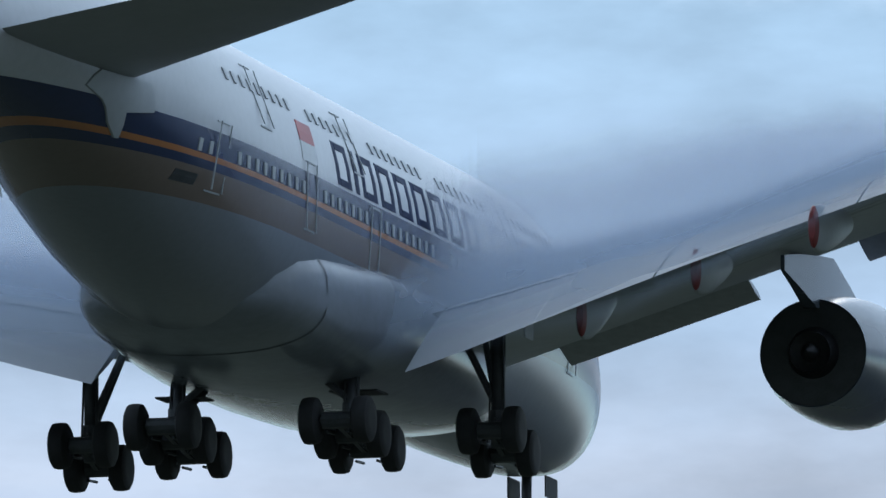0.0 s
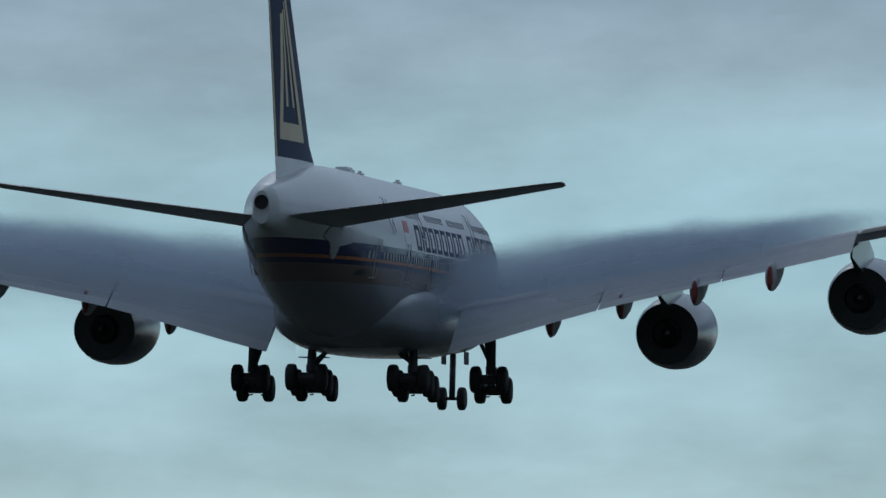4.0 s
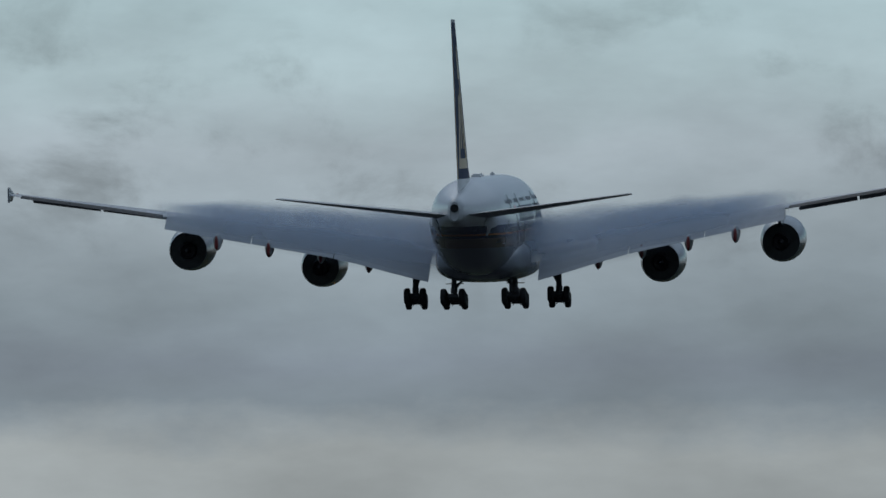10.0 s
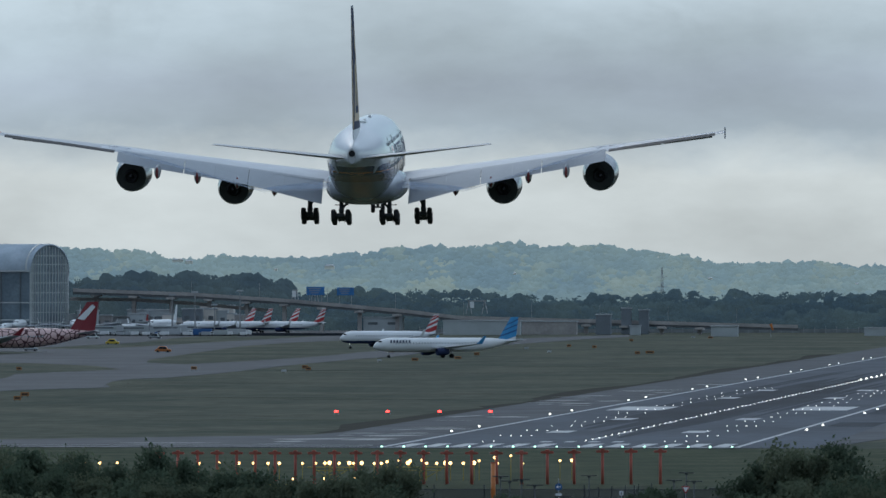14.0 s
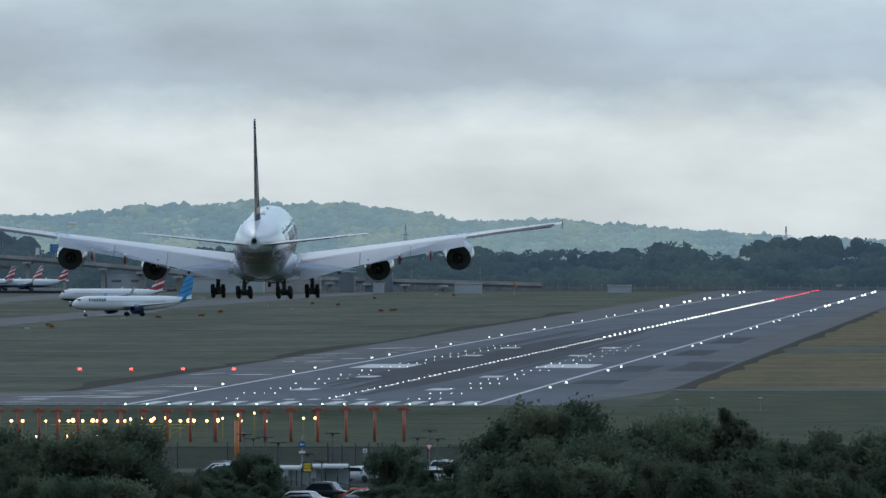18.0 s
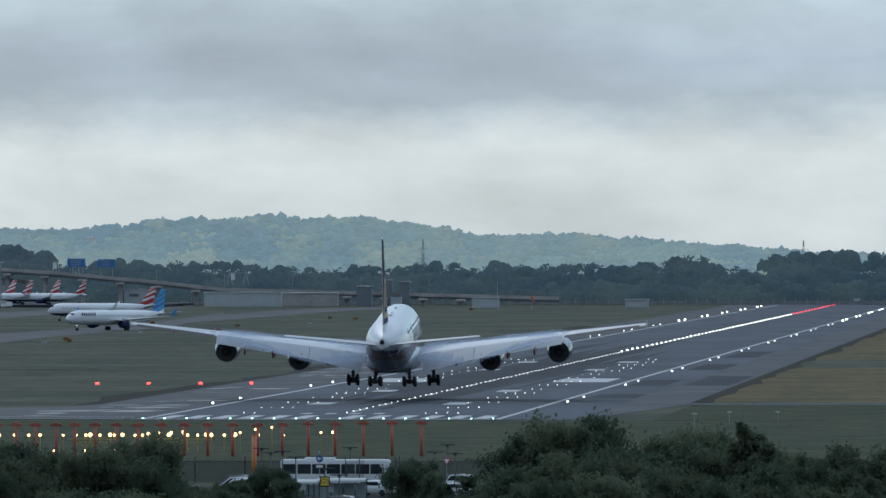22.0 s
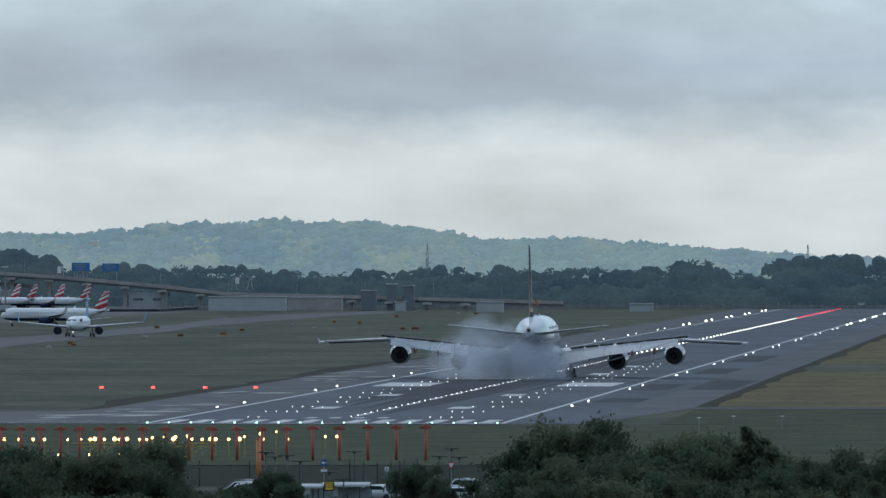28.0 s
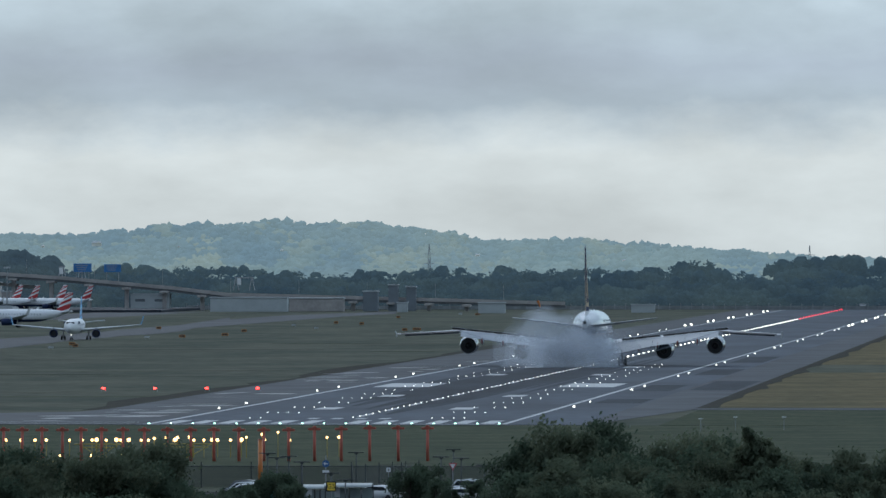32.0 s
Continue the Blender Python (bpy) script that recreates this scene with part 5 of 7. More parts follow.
def road_lamp(x, y, z, w=1.6):
    o = thing("street_lamp", "dark car-park lamp post with a twin flat head", "street lamp", "car-park lamps")
    part("post", rod((x, y, 0), (x, y, z), .06, 8), DARK_GREY, o, "", True)
    part("head", box(w, .3, .1, x, y, z, .03), DARK_GREY, o, "flat twin lamp head")
    part("bracket", box(.3, .2, .2, x, y, z - .12, .04), DARK_GREY, o)


for c in ((-78.4, 1085.3, 4.4), (-76.6, 1072.4, 4.2), (-76.4, 1085.4, 4.1), (-73.9, 1067.5, 3.9), (-70.0, 1049.7, 3.2), (-66.6, 1017.9, 3.2), (-61.8, 1083.2, 4.1), (-59.9, 1083.3, 4.0), (-56.9, 1068.5, 3.6), (-66.5, 1188.1, 3.0), (-74.0, 1147.6, 3.4)):
    road_lamp(*c)


def text(body, size, parent, m, mat, label):
    c = bpy.data.curves.new("letters", "FONT")
    c.body, c.size, c.align_x, c.align_y, c.extrude = body, size, "CENTER", "CENTER", .01
    t = new("tmp", c)
    me = bpy.data.meshes.new_from_object(t.evaluated_get(bpy.context.evaluated_depsgraph_get()))
    bpy.data.objects.remove(t)
    me.materials.clear()
    me.materials.append(mat)
    ob = new("letters", me)
    ob.parent = parent
    ob.matrix_basis = m
    ob["label"] = label
    return ob


SIGN_YELLOW = material("yellow sign face", (.85, .58, .06), 0.5, vary=0.06, scale=1)


def bay_sign(x, y, z):
    o = thing("bay_sign", "yellow square car-park sign reading G5 on a post", "sign", "car-park signs")
    part("board", box(.92, .05, .92, x, y, z, .04), BLACK, o, "black border")
    part("face", box(.78, .05, .78, x, y - .012, z, .03), SIGN_YELLOW, o, "yellow face")
    part("post", rod((x, y + .05, 0), (x, y + .05, z + .4), .05, 8), STEEL, o)
    text("G5", .62, o, pose(x, y - .045, z, 90), BLACK, "black characters G5")


bay_sign(-69.6, 1043.7, 2.1)
bay_sign(-62.8, 1003.1, 0.8)

o = thing("direction_sign", "round blue arrow road sign on a pole", "road sign")
x, y, z = -73.3, 1091.6, 3.3
part("disc", rod((x, y, z), (x, y + .05, z), .34, 24), BLUE, o, "blue disc")
part("arrow", box(.36, .03, .09, x + .03, y - .02, z), WHITE, o, "white arrow shaft")
part("arrow_head", ([(x - .24, y - .03, z), (x - .04, y - .03, z + .17), (x - .04, y - .03, z - .17), (x - .24, y, z), (x - .04, y, z + .17), (x - .04, y, z - .17)], [(0, 2, 1), (0, 1, 4, 3), (1, 2, 5, 4), (2, 0, 3, 5)]), WHITE, o, "white arrow head")
part("plate", box(.62, .04, .25, x, y, z - .75, .02), WHITE, o, "white plate")
part("pole", rod((x, y + .06, 0), (x, y + .06, z + .8), .045, 8), STEEL, o)
o = thing("yield_sign", "red and white triangular give-way sign on a pole", "road sign")
x, y, z = -61.2, 1092.3, 3.1
for nm, s, dy, m in (("triangle", .42, 0, RED), ("triangle_face", .27, -.03, WHITE)):
    v = [(x - s, y + dy, z + s * .6), (x + s, y + dy, z + s * .6), (x, y + dy, z - s * 1.1)]
    part(nm, (v + [(a, b + .04, c) for a, b, c in v], [(0, 2, 1), (3, 4, 5), (0, 1, 4, 3), (1, 2, 5, 4), (2, 0, 3, 5)]), m, o)
part("pole", rod((x, y + .08, 0), (x, y + .08, z + .4), .045, 8), STEEL, o)
o = thing("small_sign", "small white square sign on a thin post", "road sign")
x, y, z = -68.3, 1107.9, 2.4
part("face", box(.42, .04, .42, x, y, z, .02), WHITE, o)
part("symbol", box(.12, .03, .22, x, y - .03, z), DARK_GREY, o, "dark plain bar")
part("post", rod((x, y + .05, 0), (x, y + .05, z), .04, 6), STEEL, o)

PANE = material("pale shelter glass", (.30, .36, .36), 0.1, vary=0.1, scale=1)


def shelter(x, y, z, w):
    o = thing("bus_shelter", "glazed bus shelter with a curved pale roof", "shelter")
    rings = []
    for k in range(9):
        a = math.pi * k / 8
        rings.append([(x - w / 2, y - 1.0 * math.cos(a), z - .3 + .3 * math.sin(a)), (x + w / 2, y - 1.0 * math.cos(a), z - .3 + .3 * math.sin(a)), (x + w / 2, y - 1.0 * math.cos(a), z - .38 + .3 * math.sin(a)), (x - w / 2, y - 1.0 * math.cos(a), z - .38 + .3 * math.sin(a))])
    part("roof", loft(rings), PALE_SHED, o, "curved pale roof")
    for k in range(5):
        part("post", box(.09, .09, z - .3, x - w / 2 + w * k / 4, y + .9, (z - .3) / 2), DARK_GREY, o)
    for k in range(4):
        part("pane", box(w / 4 - .14, .03, z - .9, x - w / 2 + w * (k + .5) / 4, y + .9, (z - .3) / 2 + .1), PANE, o, "pale glass pane")
    part("bench", box(w * .7, .4, .08, x, y + .4, .5, .02), DARK_GREY, o)
    part("timetable", box(.5, .05, .9, x - w * .25, y + .86, 1.4, .02), WHITE, o)


shelter(-68.4, 1049.8, 2.3, 4.4)
shelter(-72.1, 1057.6, 2.0, 2.0)


# ---- vehicles
def car(paint, m, kind="car", label="", tall=1.48, long=4.4):
    o = thing("car", label, "car", "parked cars")
    w = 1.8
    prof = [(-long / 2, .55), (-long / 2 + .05, .85), (-long * .32, .98), (-long * .2, tall * .96), (0, tall), (long * .22, tall * .97), (long * .38, 1.0), (long / 2 - .05, .9), (long / 2, .5)]
    low = .28
    rings = []
    for y, z in prof:
        q = .86 if z > 1.1 else 1
        rings.append([(-w / 2, y, low), (w / 2, y, low), (w / 2, y, min(z, .9)), (w / 2 * q, y, z), (-w / 2 * q, y, z), (-w / 2, y, min(z, .9))])
    part("body", loft(rings), paint, o, "painted body", True)
    for s in (-1, 1):
        v = [(s * (w / 2 * .98 + .012), y, z) for y, z in ((-long * .27, 1.0), (-long * .18, tall * .9), (long * .2, tall * .91), (long * .34, 1.02))]
        part("side_glass", (v + [(a * .97, b, c) for a, b, c in v], [(0, 1, 2, 3), (0, 4, 5, 1), (1, 5, 6, 2), (2, 6, 7, 3)]), GLASS_DARK, o, "dark side glass")
        for y in (-long * .3, long * .31):
            vv, ff = lathe([(-.1, .1), (-.1, .28), (-.08, .32), (.08, .32), (.1, .28), (.1, .1)], seg=16, at=(0, 0, 0))
            t = part("wheel", ([(b, a, c) for a, b, c in vv], ff), BLACK, o, "black wheel", True)
            t.location = (s * (w / 2 - .08), y, .32)
        part("headlight", box(.36, .1, .14, s * .6, -long / 2 + .08, .72, .03), WHITE, o, "clear headlight")
        part("tail_light", box(.25, .08, .2, s * .68, long / 2 - .03, .8, .03), RED, o, "red tail light")
    for y0, z0, y1, z1 in ((-long * .31, 1.0, -long * .205, tall * .94), (long * .375, 1.02, long * .235, tall * .95)):
        off = -.02 if y0 < 0 else .02
        v = [(-.72, y0 + off, z0 + .01), (.72, y0 + off, z0 + .01), (.66, y1 + off, z1 + .01), (-.66, y1 + off, z1 + .01)]
        part("windscreen", (v, [(0, 1, 2, 3)]), GLASS_DARK, o, "dark windscreen")
    o.matrix_basis = m
    return o


SILVER = material("silver car paint", (.45, .47, .49), 0.3, 0.5, vary=0.05, scale=1, coat=0.5)
CAR_DARK = material("dark car paint", (.03, .035, .045), 0.3, 0.2, vary=0.1, scale=1, coat=0.5)
TEAL = material("turquoise car paint", (.06, .30, .32), 0.3, 0.1, vary=0.06, scale=1, coat=0.5)
for (cx, cy), paint, turn, lab, tall in (
        ((-81.0, 1094), CAR_DARK, 78, "dark estate car parked on wet asphalt", 1.7), ((-80.6, 1090), SILVER, 78, "silver car parked in a row", 1.6), ((-80.0, 1086), WHITE, 78, "white car parked in a row", 1.5),
        ((-79.6, 1081), CAR_DARK, 78, "dark car parked in a row", 1.5), ((-77.4, 1070), WHITE, 78, "white car parked in a row", 1.5),
        ((-67.3, 1080), WHITE, 62, "white hatchback parked near a tree", 1.5), ((-59.6, 1076), SILVER, 70, "silver car parked beside trees", 1.55), ((-59.2, 1070), WHITE, 70, "white car parked beside trees", 1.5),
        ((-59.6, 1090), SILVER, 80, "silver van parked by the road", 1.9), ((-65.4, 975), SILVER, 76, "silver car parked near the shelter", 1.5), ((-64.4, 960), CAR_DARK, 76, "white car parked near the shelter", 1.5),
        ((-63.4, 945), SILVER, 76, "silver car parked near the shelter", 1.5), ((-65.2, 1000), CAR_DARK, 75, "dark people carrier parked near the shelter", 1.75), ((-62.4, 930), WHITE, 76, "white car parked near the shelter", 1.5), ((-60.9, 988), MAST_RED, 80, "red car parked near the shelter", 1.45), ((-60.2, 982), SILVER, 80, "silver car parked near the shelter", 1.45)):
    car(paint, pose(cx, cy, 0, 0, 0, turn), label=lab, tall=tall)
TEAL_CAR = car(TEAL, pose(-66, 1085, 0, 0, 0, 88), label="turquoise small car driving past the shelter", tall=1.55, long=3.8)


def bus():
    o = thing("bus", "white single-deck bus with dark windows", "bus")
    part("body", box(2.5, 10.6, 2.45, 0, 0, 1.62, .12), WHITE, o, "white bus body")
    for s in (-1, 1):
        for k in range(7):
            part("window", box(.04, 1.32, .95, s * 1.26, -4.4 + k * 1.42, 1.95, .03), GLASS_DARK, o, "dark window")
        for y in (-3.2, 3.2):
            vv, ff = lathe([(-.14, .15), (-.14, .42), (-.1, .48), (.1, .48), (.14, .42), (.14, .15)], seg=16)
            t = part("wheel", ([(b, a, c) for a, b, c in vv], ff), BLACK, o, "", True)
            t.location = (s * 1.15, y, .48)
    part("windscreen", box(2.2, .05, 1.3, 0, 5.3, 1.9, .05), GLASS_DARK, o, "dark windscreen")
    part("roof_pod", box(1.6, 3, .22, 0, -1.5, 2.92, .08), WHITE, o)
    return o


def lorry():
    o = thing("lorry", "dark blue curtain-sided lorry with a pale cab", "truck")
    part("curtain_box", box(2.5, 6.4, 2.85, 0, -1.6, 2.55, .06), NAVY_TARP, o, "navy curtain side")
    part("cab", box(2.4, 1.9, 2.4, 0, 3.1, 1.75, .2), PALE_SHED, o, "pale cab")
    part("windscreen", box(2.1, .06, .9, 0, 4.07, 2.25, .04), GLASS_DARK, o)
    part("deflector", box(2.2, .9, .7, 0, 2.9, 3.2, .2), PALE_SHED, o)
    part("chassis", box(1.0, 8, .35, 0, -.8, .85), DARK_GREY, o)
    for s in (-1, 1):
        part("title_bar", box(.03, 1.5, .28, s * 1.27, -1.2, 2.9), WHITE, o, "white plain bar")
        part("side_glass", box(.04, .8, .7, s * 1.21, 3.2, 2.3), SKYBLUE, o, "blue-tinted side glass")
        for y in (-4, -2.9, 2.9):
            vv, ff = lathe([(-.14, .15), (-.14, .44), (-.1, .5), (.1, .5), (.14, .44), (.14, .15)], seg=16)
            t = part("wheel", ([(b, a, c) for a, b, c in vv], ff), BLACK, o, "", True)
            t.location = (s * 1.1, y, .5)
    return o


NAVY_TARP = material("navy tarpaulin", (.015, .03, .11), 0.55, vary=0.12, scale=0.8, bump=0.1)
BUS = bus()
LORRY = lorry()

# ---- trees before the field
LEAF = material("dark summer leaves", (.082, .110, .074), 0.85, vary=0.35, scale=0.5, second=(.056, .083, .057), spec=0.08, each=0.2)
LEAF2 = material("dusty green leaves", (.116, .134, .088), 0.85, vary=0.3, scale=0.5, second=(.080, .104, .070), spec=0.08, each=0.2)


def let_through(m, share=0.5):
    """Leaves: part of the light passes through them."""
    n, l = m.node_tree.nodes, m.node_tree.links
    b, out = n["Principled BSDF"], [q for q in n if q.type == "OUTPUT_MATERIAL"][0]
    tl, mx = n.new("ShaderNodeBsdfTranslucent"), n.new("ShaderNodeMixShader")
    l.new(b.inputs["Base Color"].links[0].from_socket, tl.inputs[0])
    mx.inputs[0].default_value = share
    l.new(b.outputs[0], mx.inputs[1])
    l.new(tl.outputs[0], mx.inputs[2])
    l.new(mx.outputs[0], out.inputs[0])


let_through(LEAF)
let_through(LEAF2)
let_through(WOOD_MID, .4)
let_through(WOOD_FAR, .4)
trng = random.Random(21)
TREE_KINDS = []
for i in range(6):
    TREE_KINDS.append(crown_tree(trng, 10.0, 4.0, 10500, .165, low=.1))
SPIRE = crown_tree(trng, 10.0, 1.7, 5000, .18)
BUSH_KINDS = [crown_tree(trng, 4.0, 2.1, 5200, .125, low=.0) for _ in range(3)]


def make_tree(kindpair, mat, label):
    o = thing("tree", label, "tree", "trees before the airfield")
    part("trunk", kindpair[0], BARK, o, "", True)
    part("crown", kindpair[1], mat, o, "uneven crown of small leaves")
    return o


MASTER = [make_tree(k, LEAF if i % 2 else LEAF2, "leafy dark green broadleaf tree") for i, k in enumerate(TREE_KINDS)]
used = set()


def plant(i, x, y, h, turn, wide=1.0, masters=MASTER, base=10.0):
    m = pose(x, y, 0, 0, 0, turn)
    src = masters[i % len(masters)]
    if (id(masters), i % len(masters)) in used:
        o = copy_thing(src, m)
    else:
        used.add((id(masters), i % len(masters)))
        o = src
        o.matrix_basis = m
    o.scale = (h / base * wide, h / base * wide, h / base)
    return o


def top_at(a, profile):
    for (x0, y0), (x1, y1) in zip(profile, profile[1:]):
        if x0 <= a <= x1:
            return y0 + (y1 - y0) * (a - x0) / (x1 - x0)
    return profile[-1][1]


n_t = 0
# heights of the two groves along their bearings (in mrad from the runway's line)
RIGHT_GROVE = [(-53.6, 3.2), (-52.6, 6.0), (-51.2, 8.3), (-49.2, 10.4), (-46.8, 11.3), (-44.0, 11.0), (-41.3, 11.6), (-39.6, 10.6), (-37.2, 10.0), (-34.4, 10.2), (-30, 9.9), (-26.6, 9.7), (-18.3, 9.4), (-8, 9.4)]
LEFT_GROVE = [(-132, 10.8), (-112, 11.4), (-95.5, 10.3), (-90, 10.0), (-85.6, 10.1), (-81.8, 9.2), (-79.2, 7.6), (-77.2, 5.6), (-72, 3.6), (-66, 2.2)]
for grove, lo, hi in ((RIGHT_GROVE, -53.4, -9), (LEFT_GROVE, -130, -67)):
    for d, f in ((820, 1.0), (800, .93), (775, .80)):
        a = lo + trng.uniform(0, 1.5)
        while a < hi:
            h = top_at(a, grove) * f * trng.uniform(.9, 1.04) * (1.0 if d != 820 else trng.choice((.92, 1, 1.03)))
            plant(n_t, math.tan(a / 1000) * d + trng.uniform(-.5, .5), d + trng.uniform(-6, 6), max(2.5, h), trng.uniform(0, 360), trng.uniform(.75, 1.0))
            n_t += 1
            a += trng.uniform(2.6, 4.4)
spire = make_tree(SPIRE, LEAF2, "pointed dark conifer-like tree above the hedge")
spire.matrix_basis = pose(-23.5, 800.0, 0.0, 0, 0, 40)
spire.location.z = 0
spire.scale = (1.1, 1.1, 1.2)
BUSHES = [make_tree(k, LEAF, "small round dark bush in the car park") for k in BUSH_KINDS]
bush_spots = [((-73.1, 997.5, 2.1), 3.6), ((-72.1, 1001.5, 2.0), 4.2), ((-70.5, 997.6, 2.1), 4.1), ((-69.1, 993.7, 2.2), 3.4), ((-61.5, 1028.2, 1.5), 3.9), ((-60.5, 1030.2, 1.4), 4.3), ((-58.9, 1024.3, 1.6), 3.2), ((-57.6, 1018.4, 1.7), 2.4),
              ((-55.0, 1018.5, 1.7), 3.2), ((-74.0, 982.4, 2.4), 3.2), ((-72.4, 977.5, 2.5), 3.4)]
k_ = 20300.0
for d, lo, hi, line in ((958, 285, 545, [(285, 4.4), (400, 3.4), (545, 2.2)]), (930, 285, 500, [(285, 4.6), (500, 2.2)]), (900, 625, 900, [(625, 1.6), (665, 3.0), (900, 3.6)]), (880, 600, 900, [(600, 1.4), (700, 2.6), (900, 3.6)]), (945, 690, 860, [(690, 2.6), (860, 3.4)])):
    a = lo
    while a < hi:
        lat = (a - 784) / k_ * d
        bush_spots.append(((lat * .99839 - d * .0568, d * .99839 + lat * .0568, 0), top_at(a, line) * trng.uniform(.82, .98)))
        a += trng.uniform(22, 36)
for i, (c, h) in enumerate(bush_spots):
    plant(i, c[0], c[1], h, i * 67, .95, BUSHES, 4.0)


# ---------------------------------------------------------------- runway lights
def dome(name, r, lamp, label):
    bm = bmesh.new()
    bmesh.ops.create_icosphere(bm, subdivisions=2, radius=r, matrix=Matrix.Translation((0, 0, r * .7)))
    o = thing(name, label, "airfield light", name + " rows")
    part("lamp", bm, lamp, o, "glowing lamp", True)
    part("base", rod((0, 0, 0), (0, 0, r * .4), r * 1.2, 10), DARK_GREY, o)
    return o


def spread_lights(master, spots):
    x, y = spots[0]
    master.location = (x, y, 0)
    for x, y in spots[1:]:
        copy_thing(master, pose(x, y, 0))


edge = []
for k in range(9):
    for dy in (0, 56):
        for s in (-1, 1):
            edge.append((RX + s * 26.3, THR + 154 + k * 218 + dy + (18 if s > 0 else 0)))
spread_lights(dome("runway_edge_light", .185, LIGHT_WHITE, "lit white light along the runway's edge"), edge)
far_edge = []
for k in range(9, 14):
    for dy in (0, 56):
        for s in (-1, 1):
            far_edge.append((RX + s * 26.3, THR + 154 + k * 218 + dy))
spread_lights(dome("runway_edge_light", .38, LIGHT_WHITE, "lit white light far along the runway's edge"), far_edge)
spread_lights(dome("runway_centre_light", .095, LIGHT_WHITE, "lit white light in the runway's middle line"), [(RX, THR + 60 + 15 * k) for k in range(64)])
spread_lights(dome("runway_centre_light", .23, LIGHT_WHITE, "lit white light far down the middle line"), [(RX, THR + 60 + 15 * 64 + 30 * k) for k in range(50)])
spread_lights(dome("runway_centre_light", .26, LIGHT_RED, "lit red light near the runway's end"), [(RX, THR + 2530 + 45 * k) for k in range(17)])
tdz = []
for k in range(15):
    for s in (-1, 1):
        for j in range(4):
            if (k * 7 + j * 3 + (s > 0)) % 9:
                tdz.append((RX + s * (11.4 + 1.53 * j), THR + 57 + 56 * k))
spread_lights(dome("touchdown_light", .075, LIGHT_WHITE, "lit white touchdown-zone light set in the runway"), tdz)
spread_lights(dome("threshold_light", .15, LIGHT_GREENISH, "lit green threshold light"), [(RX - 24 + 3.0 * k, THR - 1.5) for k in range(17)])
spread_lights(dome("runway_end_light", .28, LIGHT_RED, "lit red light across the runway's end"), [(RX - 27 + 9 * k, END + 8) for k in range(7)] + [(RX - 62 + 7 * k, END + 2) for k in range(3)] + [(RX + 34 + 8 * k, END + 2) for k in range(3)])


def papi(x, y, z):
    o = thing("approach_indicator", "low approach slope unit showing red", "airfield light", "approach slope units")
    part("housing", box(.8, 1.4, .4, x, y, .55, .08), DARK_GREY, o, "dark housing")
    for s in (-1, 1):
        part("leg", rod((x + s * .35, y, 0), (x + s * .35, y, .35), .05, 6), STEEL, o)
    part("lamp", box(.62, .12, .32, x, y - .75, .55, .05), LIGHT_PAPI, o, "glowing red lens")


LIGHT_PAPI = lamp_material("strong red lamp", (1, .06, .05), 5)
for c in ((-167.9, 1938.6, 0.2), (-159.2, 1939.1, 0.2), (-150.4, 1939.6, 0.2), (-141.8, 1940.1, 0.2)):
    papi(*c)

SIGN_ORANGE = material("lit orange taxi sign", (.30, .14, .05), 0.6, vary=0.15, scale=1, glow=0.05)


def taxi_sign(x, y, w, mat):
    o = thing("taxiway_sign", "small orange and black taxiway sign in the grass", "airfield sign", "taxiway signs")
    part("face", box(w, .25, .75, x, y, .75, .05), mat, o, "glowing orange face")
    part("text_bar", box(w * .7, .05, .3, x, y - .14, .75), BLACK, o, "dark plain bar")
    for s in (-1, 1):
        part("leg", rod((x + s * w * .35, y, 0), (x + s * w * .35, y, .4), .05, 6), DARK_GREY, o)


for c, w in (((-256.9, 2874.1), 2.6), ((-250.7, 3144.1), 3.0), ((-243.8, 3208.9), 3.2), ((-250.4, 3369.7), 2.6), ((-250.1, 3775.8), 2.2), ((-237.9, 3716.8), 2.4), ((-249.6, 4105.4), 2.2), ((-203.9, 3446.5), 4.2), ((-206.1, 3421.3), 2.6), ((-231.3, 4293.7), 2.8),
             ((-337.1, 2817.7), 2.2), ((-334.6, 2751.5), 2.4), ((-322.9, 2818.5), 2.2), ((-250.9, 2199.5), 2.8), ((-244.3, 2129.8), 2.4), ((-281.4, 2837.9), 2.4), ((-251.5, 2822.5), 2.2), ((-285.7, 3493.0), 2.6)):
    taxi_sign(*c, w * .6, SIGN_ORANGE)
for c in ((-254.5, 2788.8), (-260.4, 3143.6), (-257.9, 3686.5), (-242.1, 4372.8), (-239.4, 3521.9)):
    o = thing("marker_board", "small white marker board in the grass", "marker", "grass markers")
    part("board", box(1.3, .2, .45, c[0], c[1], .5, .05), GREY_PAINT, o)
    for s in (-1, 1):
        part("leg", rod((c[0] + s * .5, c[1], 0), (c[0] + s * .5, c[1], .3), .05, 6), STEEL, o)
for c in ((-51.6, 1501.0), (-47.5, 1515.7), (-41.1, 1516.1)):
    o = thing("field_lamp", "thin pole with a small pale head in the grass", "lamp", "field poles")
    part("pole", rod((c[0], c[1], 0), (c[0], c[1], 1.7), .04, 6), STEEL, o)
    part("head", box(.55, .2, .12, c[0], c[1], 1.75, .03), WHITE, o)


